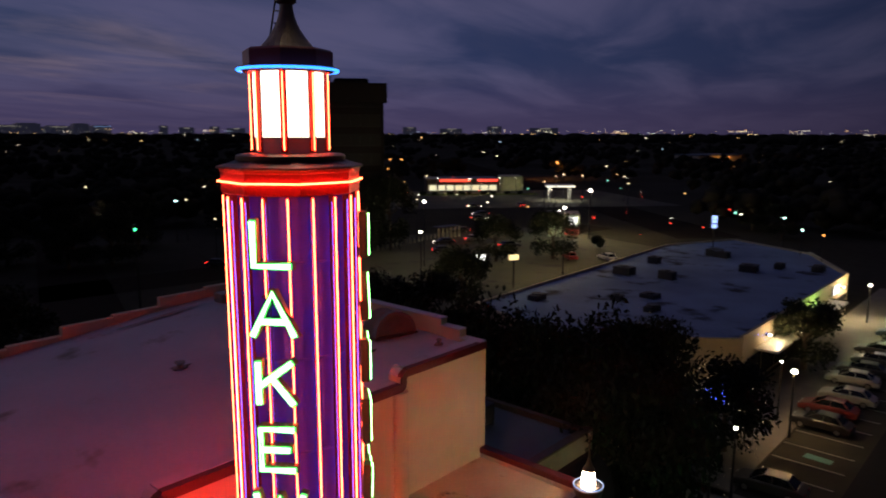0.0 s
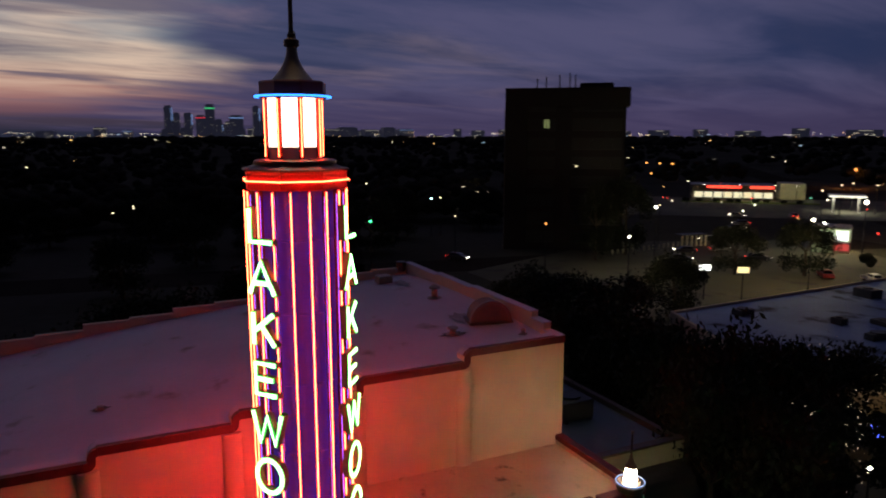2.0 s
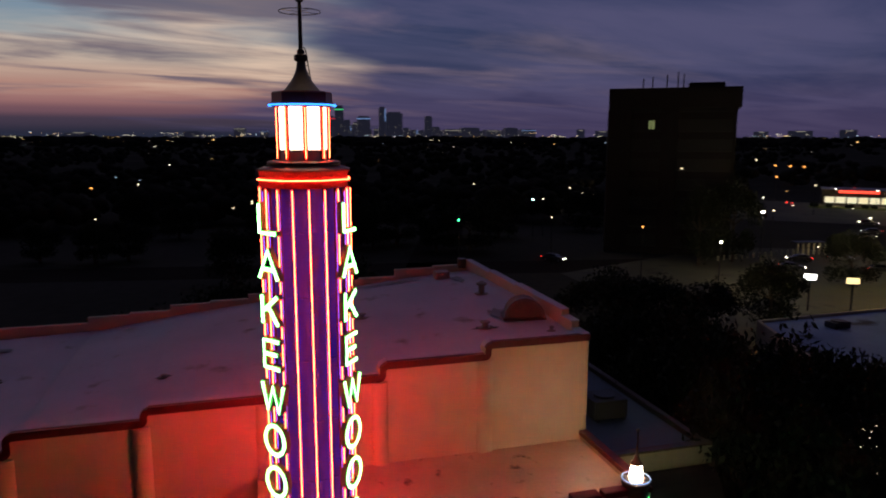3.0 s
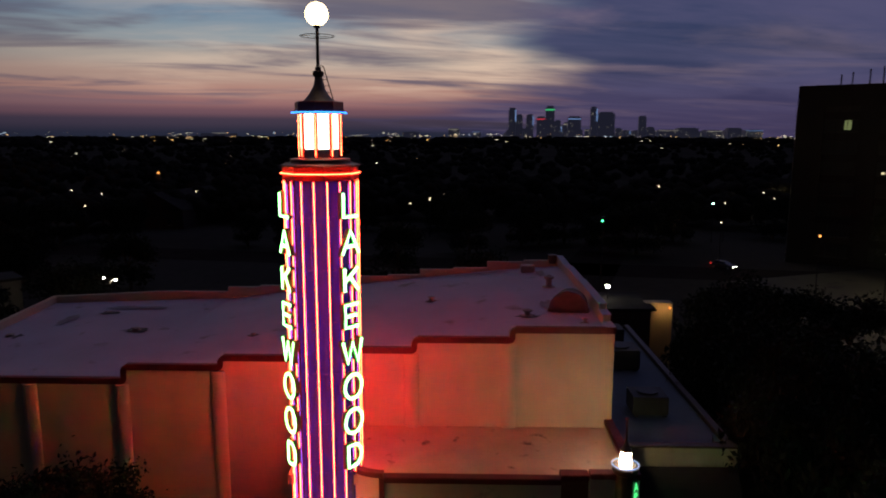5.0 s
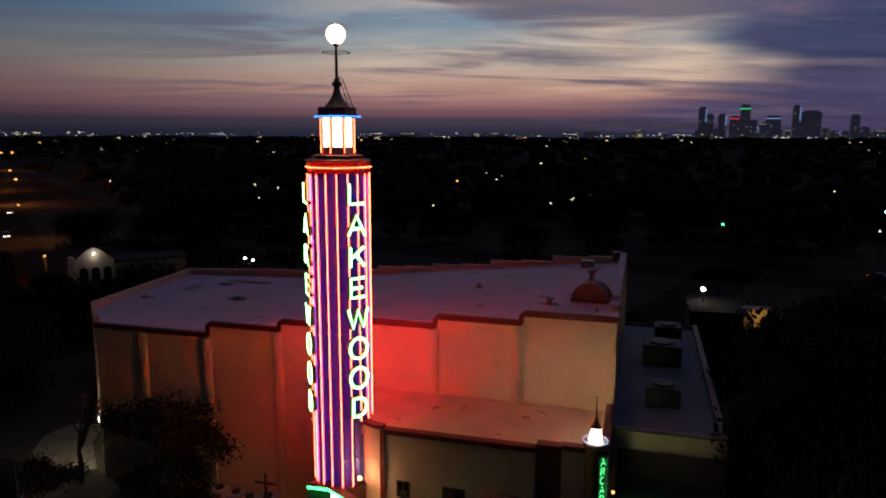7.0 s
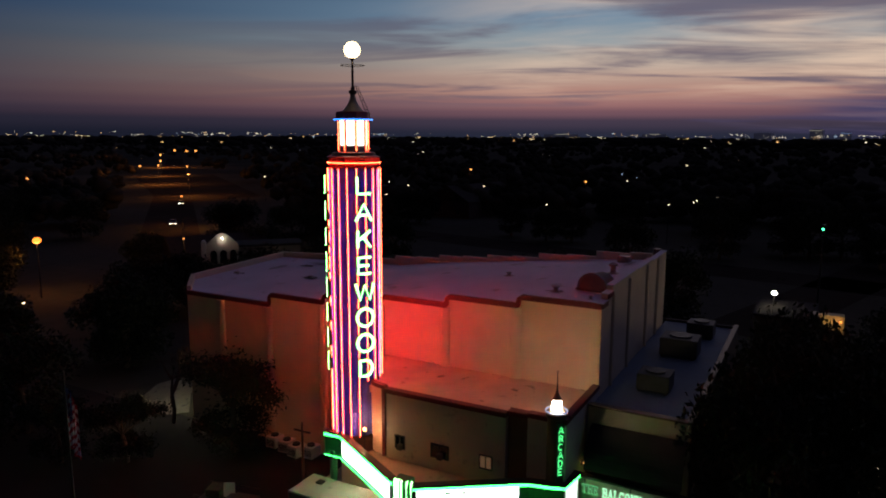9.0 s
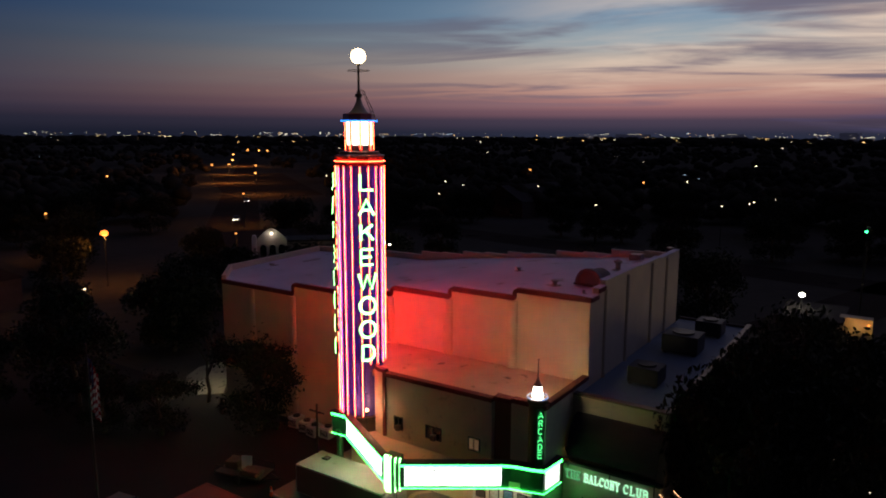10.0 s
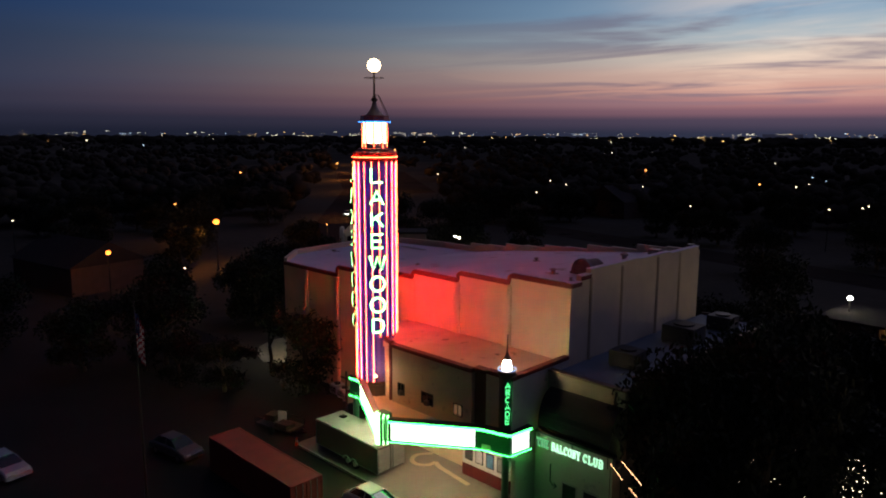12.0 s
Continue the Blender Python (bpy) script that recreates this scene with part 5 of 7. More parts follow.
# flag pole
fp = thing("flag_pole", "tall pole with a limp striped flag", "flag pole", 3.2, 6.35, 0.02)
bm = B()
lathe(bm, [(0.16, 0), (0.16, 0.15), (0.09, 0.2), (0.045, 13.6)], 12)
part("pole", bm, M_BLACK, fp)
bm = B()
ball(bm, (0, 0, 13.66), 0.08, 12)
part("finial", bm, M_BLACK, fp)
bm = B()
cols, rws = 14, 26
vg = [[bm.verts.new((-0.08 - 0.028 * c + 0.09 * math.sin(c * 1.35 + r * 0.05), 0.10 * math.cos(c * 1.35 + r * 0.08) * min(1, c / 3), 13.05 - 0.108 * r - 0.09 * c)) for c in range(cols)] for r in range(rws)]
for r in range(rws - 1):
    for c in range(cols - 1):
        f = bm.faces.new((vg[r][c], vg[r][c + 1], vg[r + 1][c + 1], vg[r + 1][c]))
        f.material_index = 2 if (r < 13 and c < 5) else (r // 2) % 2
flag = part("flag", bm, [mat("red_cloth", (0.45, 0.03, 0.04), 0.85), mat("white_cloth", (0.82, 0.79, 0.76), 0.85), mat("blue_cloth", (0.02, 0.03, 0.12), 0.85)], fp, "red and white striped cloth hanging in folds")

# ---- street lamps ----


def lamp_head(x, y, z, g, r, name="street_lamp", label="street lamp glowing on a slim pole", arm=0.0, turn=0, power=0.0, color=(1, 1, 1)):
    t = thing(name, label, "street lamp", x, y, 0, turn, "street lamps")
    bm = B()
    lathe(bm, [(0.14, 0), (0.1, 0.4), (0.06, z - r)], 8)
    if arm:
        tube(bm, [(0, 0, z - 0.3), (arm, 0, z)], 0.04, 5)
    part("pole", bm, M_BLACK, t)
    bm = B()
    ball(bm, (arm, 0, z), r, 12, 0.8)
    part("globe", bm, g, t)
    if power:
        li = bpy.data.lights.new("lamp_light", "POINT")
        li.energy, li.color, li.shadow_soft_size = power, color, r
        lo_ = new("lamp_light", li)
        lo_.location = (x, y, z - r - 0.25)
    return t


WHITE, WARM, ORANGE = (1.0, 0.86, 0.62), (1.0, 0.72, 0.36), (1.0, 0.33, 0.06)
lamp_head(-14.1, 58.2, 5.45, GLOW_WHITE, 0.24, power=520, color=(1.0, 0.6, 0.26), label="globe street lamp on a black post by the bays")
lamp_head(-15.1, 44.3, 5.0, GLOW_WHITE, 0.13, label="small globe lamp among the trees")
lamp_head(-14.0, 45.3, 5.0, GLOW_WHITE, 0.13, label="small globe lamp among the trees")
lamp_head(-16.0, 61.6, 5.0, GLOW_WHITE, 0.12, label="globe lamp by the shop pavement")
lamp_head(-17.1, 100.8, 5.0, GLOW_WHITE, 0.2, power=800, color=WHITE)
lamp_head(-85, 91, 11.7, GLOW_WHITE, 0.26, power=1150, color=WHITE, label="tall lot lamp over the parking")
lamp_head(-60.4, 64.4, 11.4, GLOW_WHITE, 0.18, power=1300, color=WARM, label="tall lot lamp over the parking")
lamp_head(-62.4, 101.3, 11.4, GLOW_WHITE, 0.25, power=3600, color=WARM, label="tall lot lamp over the parking")
lamp_head(-80, 140, 11, GLOW_WHITE, 0.4, power=5000, color=WARM, label="tall lot lamp over the parking")
lamp_head(-56.3, 32.8, 8.55, GLOW_WHITE, 0.27, power=45, color=WHITE, label="bright floodlight on a pole behind the hall")
lamp_head(-55.4, -20.2, 9.2, GLOW_WHITE, 0.15, arm=1.0, turn=60, power=400, color=WHITE, label="twin lot lamp behind the hall")
lamp_head(-55.4, -20.2, 9.2, GLOW_WHITE, 0.15, arm=1.0, turn=240, label="twin lot lamp behind the hall")
lamp_head(-15.4, -49.4, 8.0, GLOW_WARM, 0.36, power=500, color=ORANGE, label="orange sodium street lamp")
lamp_head(-40.4, -66.0, 8.7, GLOW_WARM, 0.6, power=1000, color=ORANGE, label="orange sodium street lamp")
lamp_head(-20.1, -36.0, 7.0, FAR_WHITE, 0.13, label="small warm street lamp over the alley")
hl = thing("hall_wall_lamp", "lit white wall lamp on the slanted end of the hall", "wall lamp", -19.85, -11.32, 3.8, -45)
bm = B()
box(bm, -0.05, -0.14, -0.3, 0.12, 0.14, 0.3, 0.02)
part("housing", bm, M_BLACK, hl)
bm = B()
box(bm, 0.12, -0.1, -0.26, 0.2, 0.1, 0.26, 0.03)
part("lens", bm, glow("wall_lamp_lens", (1.0, 0.92, 0.72), 3.0), hl, "bright white lens")
li = bpy.data.lights.new("hall_wall_light", "POINT")
li.energy, li.color, li.shadow_soft_size = 200, WHITE, 0.12
new("hall_wall_light", li).location = (-19.35, -11.82, 3.7)
# (-172, -180) and (-260, -300) are added heads for the junction's fill lights.
ORANGE_LAMPS = [(-272, 271), (-279, 269), (-287, 267), (-194, 303), (-206, 198), (-172, -180), (-260, -300), (-209, -254), (-218, -252), (-337, -392), (-445, -501), (-436, -475), (-441, -469), (-218, -232), (-102, -105), (-124, -205), (-51, -47), (-197, 29), (-210, -34), (-187, 293), (-26, 114), (-92, 73), (-265, -104), (-48, -99)]
WHITE_LAMPS = [(-327, 411), (-267, 349), (-119, 180), (-131, 205), (-135, 216), (-126, 214), (-114, 221), (-165, 177), (-357, 313), (-108, 113), (-156, 94), (-154, 281), (-175, -144), (-164, -76), (-174, -55), (-128, -18), (-207, -22), (-142, 6), (-151, 10), (-154, 96), (-222, -23), (-167, 13), (-371, -28), (-175, -90), (-156, 10), (-109, 64), (-145, 78), (-176, 100), (-199, 78), (-97, 191), (-14, -90), (-133, -64)]
for x, y in ORANGE_LAMPS:
    d = math.hypot(x, y)
    lamp_head(x, y, 9.0, FAR_WARM, 0.0014 * d + 0.05, label="orange sodium street lamp among dark trees")
for x, y in WHITE_LAMPS:
    d = math.hypot(x, y)
    lamp_head(x, y, 9.0, FAR_WHITE, 0.0009 * d + 0.04, label="white street lamp among dark trees")
for x, y in ((-144, 75), (-37, 133), (-30, 118)):
    lamp_head(x, y, 9.0, GLOW_TEAL, 0.0013 * math.hypot(x, y), label="bluish mercury street lamp")
# The lights at (-172, -180) and (-260, -300) are added to brighten the junction.
for x, y, e in ((-214, -244, 10000), (-104, -108, 1700), (-337, -385, 13000), (-172, -180, 6000), (-260, -300, 10000), (-48, -99, 500), (-51, -47, 300), (-194, 303, 4000)):
    li = bpy.data.lights.new("street_light", "POINT")
    li.energy, li.color, li.shadow_soft_size = e, ORANGE, 0.6
    lo_ = new("street_light", li)
    lo_.location = (x, y, 8.2)
sgn = thing("traffic_signal", "traffic signal on a mast showing green", "traffic signal", -80.0, 36.9, -0.2)
bm = B()
lathe(bm, [(0.15, 0), (0.09, 12.6)], 8)
part("pole", bm, M_BLACK, sgn)
bm = B()
box(bm, -0.25, -0.25, 12.3, 0.25, 0.25, 13.5, 0.03)
part("head", bm, M_BLACK, sgn)
bm = B()
ball(bm, (0.25, -0.1, 12.9), 0.16, 10)
part("lens", bm, GLOW_GREENDOT, sgn)

# ---- far streets ----
bm = B()
for (xa, ya), (xb, yb), w in (((-62, -64), (-470, -530), 7), ((-130, -70), (-90, 160), 6), ((-60, 160), (-420, 470), 8), ((-70, 28), (-200, 70), 5)):
    d = Vector((xb - xa, yb - ya, 0)).normalized()
    n = Vector((-d.y, d.x, 0)) * w
    q = [Vector((xa, ya, 0.03)) + n, Vector((xb, yb, 0.03)) + n, Vector((xb, yb, 0.03)) - n, Vector((xa, ya, 0.03)) - n]
    bm.faces.new([bm.verts.new(p) for p in q])
prism(bm, [(-150, -170), (-190, -160), (-290, -290), (-250, -310)], -0.1, 0.04)
tagged(part("far_road", bm, mat("old_dark_asphalt", (0.055, 0.046, 0.038), 0.98, spec=0.0, vary=0.4, scale=0.05, grain=1.0, spot=(0.02, 0.018, 0.016))), "dark asphalt streets between the trees", "road", kind="structure")
bm = B()
prism(bm, [(-56, 62), (-100, 62), (-118, 108), (-100, 150), (-50, 135), (-52, 112)], -0.1, 0.05)
tagged(part("parking_lot", bm, mat("worn_lot_asphalt", (0.13, 0.125, 0.09), 0.9, spec=0.2, vary=0.35, scale=0.08, grain=3, spot=(0.07, 0.065, 0.06), spot_at=0.58)), "worn parking lot lit by lamps", "parking lot", kind="structure")
bm = B()
prism(bm, [(-20, 45), (-14.2, 45), (-14.2, 125), (-20, 125)], -0.1, 0.14)
tagged(part("shop_pavement", bm, M_CONCRETE), "concrete pavement before the shops", "pavement", kind="structure")
for k in range(12):
    bm = B()
    y = 51 + 3.0 * k
    box(bm, -14.1, y - 0.06, 0.0, -9.2, y + 0.06, 0.026)
    tagged(part("bay_line", bm, M_PAINTLINE), "worn white parking bay line", "road marking", "bay lines", "structure")

# ---- shops to the north ----
shop = thing("shop_row", "long flat-roofed shop row with a lit pale front", "building", -34, 95, 0, kind="structure")


def at_shop(ob):
    ob.location = (34, -95, 0)
    return ob


outline = [(-47.5, 59.5), (-35.5, 55.3), (-32.0, 55.6), (-20.5, 65.5), (-20.5, 105), (-29, 120), (-43.4, 127.4), (-49.6, 113.2)]
bm = B()
prism(bm, outline, 0, 4.9)
at_shop(part("walls", bm, M_TAN, shop))
bm = B()
prism(bm, outline, 4.9, 5.0)
at_shop(part("roof", bm, mat("shop_roof_sheet", (0.27, 0.36, 0.56), 0.75, spec=0.2, vary=0.45, scale=0.12, grain=3, bump=0.1, spot=(0.05, 0.055, 0.07), spot_at=0.56), shop, "grey-blue roof sheet"))
for a, b in zip(outline, outline[1:] + outline[:1]):
    bm = B()
    d = Vector((b[0] - a[0], b[1] - a[1], 0)).normalized()
    n = Vector((-d.y, d.x, 0)) * 0.3
    prism(bm, [(a[0] - n.x * 0.1, a[1] - n.y * 0.1), (b[0] - n.x * 0.1, b[1] - n.y * 0.1), (b[0] + n.x, b[1] + n.y), (a[0] + n.x, a[1] + n.y)], 4.7, 5.45 if a[0] > -21 else 5.25)
    at_shop(part("parapet", bm, M_TAN, shop))
for k in range(9):
    y = 67 + 4.2 * k
    bm = B()
    box(bm, -20.5, y, 0.3, -20.42, y + 3.4, 2.9)
    w = at_shop(part("shop_window", bm, M_GLASS, shop))
    bm = B()
    box(bm, -20.42, y - 0.08, 0.2, -20.36, y, 3.0)
    box(bm, -20.42, y + 3.4, 0.2, -20.36, y + 3.48, 3.0)
    box(bm, -20.42, y, 2.9, -20.36, y + 3.4, 3.0)
    part("window_frame", bm, M_BLACK, w)
bm = B()
box(bm, -20.5, 69, 3.3, -18.4, 96, 3.5, 0.03)
at_shop(part("shop_canopy", bm, M_WHITEMETAL, shop))
for k, (y, e, c, g) in enumerate(((72, 260, WARM, GLOW_WHITE), (80, 300, WARM, GLOW_WHITE), (88, 420, (0.5, 1.0, 0.3), GLOW_TEAL), (101, 900, WARM, GLOW_WHITE))):
    bm = B()
    box(bm, 0, -0.3, -0.1, 0.3, 0.3, 0.15, 0.03)
    w = tagged(part("shop_wall_lamp", bm, M_BLACK), "lit wall lamp on the shop front", "wall lamp", "shop lamps")
    w.location = (-20.47, y, 4.2)
    bm = B()
    ball(bm, (0.34, 0, 0.02), 0.12, 10)
    part("bulb", bm, g, w)
    li = bpy.data.lights.new("shop_light", "POINT")
    li.energy, li.color, li.shadow_soft_size = e, c, 0.15
    lo_ = new("shop_light", li)
    lo_.location = (-19.2, y, 4.3)
rng = random.Random(5)
for k in range(12):
    x, y = rng.uniform(-44, -24), rng.uniform(64, 112)
    hvac(x, y, 5.0, rng.uniform(0.5, 1.3), rng.uniform(0.5, 1.1), rng.uniform(0.5, 1.1), rng.uniform(-8, 8), M_UNIT)
ss = thing("shop_sign", "blue-white lit panel sign on the shop front", "sign", -20.46, 98.2, 3.7)
bm = B()
box(bm, 0, -1.5, 0, 0.16, 1.5, 1.3, 0.02)
part("sign_box", bm, M_BLACK, ss)
for k in range(3):
    bm = B()
    box(bm, 0.162, -1.42 + 0.96 * k, 0.08, 0.17, -0.52 + 0.96 * k, 1.22)
    part("lit_panel", bm, glow("pale_blue_panel", (0.7, 0.82, 1.0), 1.3), ss)
bm = B()
prism(bm, [(-12.3, 55.2), (-10.4, 55.1), (-10.3, 55.9), (-12.2, 56.1)], 0.015, 0.028)
tagged(part("bay_patch", bm, mat("teal_road_paint", (0.12, 0.34, 0.30), 0.7, vary=0.3, scale=2)), "worn teal painted patch in a parking bay", "road marking", kind="structure")
pyl = thing("pylon_sign", "tall pylon sign with blue-white lit panels", "sign", -43, 116.4, 4.9)
bm = B()
tube(bm, [(0, 0, 0), (0, 0, 5.6)], 0.1, 8)
part("pole", bm, M_BLACK, pyl)
for z in (3.4, 4.2, 4.85):
    bm = B()
    box(bm, -0.34, -0.34, z, 0.34, 0.34, z + 0.58, 0.03)
    part("lit_panel", bm, glow("blue_sign_face", (0.35, 0.5, 1.0), 1.8), pyl)
for x, y, c in ((-66.3, 83.8, GLOW_MARQUEE), (-62.5, 87.3, glow("yellow_sign_face", (1.0, 0.78, 0.35), 1.6))):
    sgx = thing("lit_sign", "small lit box sign on a post in the lot", "sign", x, y, 0.05, -30, "lot signs")
    bm = B()
    tube(bm, [(0, 0, 0), (0, 0, 4.4)], 0.1, 8)
    part("post", bm, M_BLACK, sgx)
    bm = B()
    box(bm, -0.15, -0.8, 4.4, 0.15, 0.8, 5.2, 0.03)
    part("sign_face", bm, c, sgx)
SX, SY, ST = -190.5, 207.0, 47.6
store = thing("corner_store", "one-storey store with red lit fascias and bright windows", "building", SX, SY, 0, ST, kind="structure")
to_store = pose(SX, SY, 0, 0, 0, ST)
bm = B()
box(bm, -2, 0, 0, 27.5, 14, 5.0)
part("walls", bm, M_DARKBRICK, store)
bm = B()
box(bm, -2.2, -0.2, 5.0, 27.7, 14.2, 5.4, 0.05)
part("parapet", bm, M_DARKMETAL, store)
for x0, x1 in ((3.3, 15.4), (18.5, 26.5)):
    bm = B()
    box(bm, x0, -0.5, 4.3, x1, -0.21, 5.1)
    part("lit_fascia", bm, GLOW_REDSIGN, store, "red lit fascia")
for k in range(8):
    bm = B()
    x0 = -1 + 3.45 * k
    box(bm, x0, -0.12, 0.7, x0 + 3.0, -0.02, 2.8)
    w = part("shop_window", bm, glow("bright_shop_window", (1.0, 0.9, 0.58), 0.9) if k in (0, 1, 2, 4, 6, 7) else GLOW_DIM, store)
    bm = B()
    box(bm, x0 - 0.2, -0.2, 0.4, x0, -0.0, 3.6)
    part("window_frame", bm, M_BLACK, w)
bm = B()
box(bm, 29.5, 5, 0, 38, 15, 6.0)
part("side_block", bm, M_PALEWALL, store, "pale yellow lit side block")
# Added lamps: fixtures for the fill light on the store and its lane.
for x, y, h, e in ((2, -7, 6.0, 700), (14, -9, 6.0, 1300), (26, -7, 6.0, 900), (34, -1, 5.5, 350)):
    p = to_store @ Vector((x, y, 0))
    lamp_head(p.x, p.y, h, GLOW_WHITE, 0.16, label="added post lamp that brightens the store front", power=e, color=(1.0, 0.9, 0.55))
# raised green strip between the street and the store
bm = B()
box(bm, -6, -15, -0.1, 40, -9.5, 0.16, 0.05)
tagged(part("verge", bm, mat("mown_verge", (0.12, 0.15, 0.05), 0.95, spec=0.0, vary=0.4, scale=0.4, grain=6)), "grass verge before the store", "verge", kind="structure").matrix_basis = to_store
for k in range(9):
    bm = B()
    for q in range(4):
        ball(bm, (rng.uniform(-0.9, 0.9), rng.uniform(-0.4, 0.4), rng.uniform(0.5, 0.9)), rng.uniform(0.5, 0.8), 8)
    o = tagged(part("hedge_bush", bm, M_LEAF), "clipped dark bush on the verge", "bush", "verge bushes")
    o.matrix_basis = to_store @ pose(-4 + 4.6 * k + rng.uniform(-1, 1), -12.2 + rng.uniform(-0.8, 0.8), 0.1)
# filling-station canopy
gc = thing("station_canopy", "white filling station canopy with a lit underside", "canopy", -134, 212, 0.05, 40)
bm = B()
box(bm, -5, -3.5, 4.9, 5, 3.5, 5.6, 0.08)
part("roof", bm, M_WHITEMETAL, gc)
bm = B()
box(bm, -4.6, -3.1, 4.86, 4.6, 3.1, 4.895)
part("lit_soffit", bm, glow("canopy_soffit", (1.0, 0.95, 0.75), 6.0), gc, "bright lit soffit")
bm = B()
box(bm, -5.03, -3.56, 5.0, 5.03, -3.505, 5.5)
part("lit_edge", bm, glow("canopy_edge", (1.0, 0.95, 0.8), 1.4), gc)
for x in (-3.5, 3.5):
    for y in (-2.2, 2.2):
        bm = B()
        box(bm, x - 0.15, y - 0.15, 0, x + 0.15, y + 0.15, 4.86, 0.02)
        part("post", bm, M_WHITEMETAL, gc)
bm = B()
prism(bm, [(-225, 175), (-150, 262), (-95, 225), (-170, 138)], -0.1, 0.05)
tagged(part("store_lot", bm, bpy.data.materials["worn_lot_asphalt"]), "lit lot before the store", "parking lot", kind="structure")
# drive-in kiosk in the near lot
kt = -54
kiosk = thing("drive_in_kiosk", "small pale kiosk with a white lit sign and red-lit window", "building", -86.0, 139.0, 0.05, kt + 90, kind="structure")
bm = B()
box(bm, -3.4, 0, 0, 3.4, 7, 5.0)
part("walls", bm, mat("pale_green_stucco", (0.45, 0.55, 0.42), 0.85, vary=0.2, scale=0.6), kiosk)
bm = B()
box(bm, -3.6, -0.2, 5.0, 3.6, 7.2, 5.25, 0.04)
part("roof", bm, M_DARKMETAL, kiosk)
bm = B()
box(bm, 0.9, -0.3, 2.7, 2.9, -0.02, 4.5, 0.04)
part("lit_sign", bm, GLOW_MARQUEE, kiosk, "white lit sign box")
bm = B()
box(bm, 0.2, -0.14, 0.5, 3.2, -0.02, 2.0)
part("red_window", bm, glow("red_lit_window", (1.0, 0.12, 0.10), 0.55), kiosk, "window glowing red")
bm = B()
box(bm, 0.0, -1.3, 2.1, 3.4, -0.02, 2.3, 0.04)
part("awning", bm, M_COPING, kiosk)
kv = pose(-86.0, 139.0, 0, 0, 0, kt + 90) @ Vector((-1.4, -3.0, 0))
lamp_head(kv.x, kv.y, 6.4, GLOW_WHITE, 0.28, label="bright post lamp before the kiosk", power=650, color=(0.8, 1.0, 0.72))
# open shelter with pale posts and a row of bollards
shel = thing("lot_shelter", "low dark flat shelter on pale posts in the lot", "shelter", -105.5, 120.0, 0.05, 81)
bm = B()
box(bm, -3.2, -1.3, 2.4, 3.2, 1.3, 2.62, 0.03)
part("roof", bm, M_BLACK, shel)
for k in range(6):
    bm = B()
    box(bm, -3.0 + 1.2 * k - 0.16, -1.2, 0, -3.0 + 1.2 * k + 0.16, -0.95, 2.4)
    part("post", bm, M_PALEWALL, shel)
for k in range(14):
    u = k / 13
    bm = B()
    lathe(bm, [(0.16, 0), (0.16, 0.85), (0.11, 0.98)], 8)
    tagged(part("bollard", bm, M_PALEWALL), "short pale bollard at the lot edge", "bollard", "lot bollards").location = (-103.6 - 2.6 * u, 97.0 + 20.0 * u, 0.05)
bm = B()
for q in range(9):
    ball(bm, (rng.uniform(-0.8, 0.8), rng.uniform(-0.8, 0.8), rng.uniform(0.7, 2.0)), rng.uniform(0.6, 1.0), 8)
tagged(part("round_bush", bm, M_LEAF), "round clipped dark bush in the lot", "bush").location = (-71.9, 129.3, 0.0)
# low pale building beyond the office block
pb = thing("pale_building", "low pale building with wall lamps among trees", "building", -203, 117, 0, 60, kind="structure")
bm = B()
box(bm, -7, 0, 0, 9, 8, 4.2)
part("walls", bm, M_PALEWALL, pb)
bm = B()
box(bm, -7.3, -0.3, 4.2, 9.3, 8.3, 4.5, 0.04)
part("roof", bm, M_SHINGLE, pb)
for x, y, h, e in ((-199, 110.5, 5.4, 200), (-194, 120.5, 5.0, 200)):
    lamp_head(x, y, h, FAR_WHITE, 0.28, label="white lamp before the low pale building", power=e, color=(1.0, 0.85, 0.55))

fh = thing("far_hall", "wide low pale hall far beyond the shops", "building", -181, 486, 0, 68, kind="structure")
bm = B()
box(bm, -20, 0, 0, 20, 22, 8)
part("walls", bm, M_GREYWALL, fh)
bm = B()
box(bm, -20.6, -0.8, 8, 20.6, 22.6, 8.8, 0.1)
part("roof", bm, M_BLUEROOF, fh)
for k in range(7):
    bm = B()
    box(bm, -18 + 5.3 * k, -0.1, 1.2, -14.6 + 5.3 * k, -0.01, 4.0)
    part("window", bm, M_GLASS, fh)
lamp_head(-172, 478, 7.5, FAR_WARM, 0.5, label="orange lamp before the far hall", power=2600, color=ORANGE)

# ---- office block ----
off = thing("office_block", "dark eight-storey office block with window bands", "building", -112.5, 90.8, 0, 53.7, kind="structure")
off.scale = (0.93, 0.93, 0.97)
bm = B()
box(bm, -13, 0.8, 0, 13, 25, 31.4)
# Near-black rough glass, so no lamps mirror in the windows.
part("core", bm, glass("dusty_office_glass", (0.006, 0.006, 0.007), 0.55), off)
bm = B()
box(bm, -13.2, 0, 30.6, 13.9, 25.4, 34.6, 0.1)
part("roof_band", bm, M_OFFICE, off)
bm = B()
box(bm, -13.2, 0.0, 0, -8.2, 25.2, 30.6)
box(bm, -2.0, 0.2, 0, 1.6, 1.0, 30.6)
box(bm, 12.4, 0.2, 0, 13.1, 25.0, 30.6)
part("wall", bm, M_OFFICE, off)
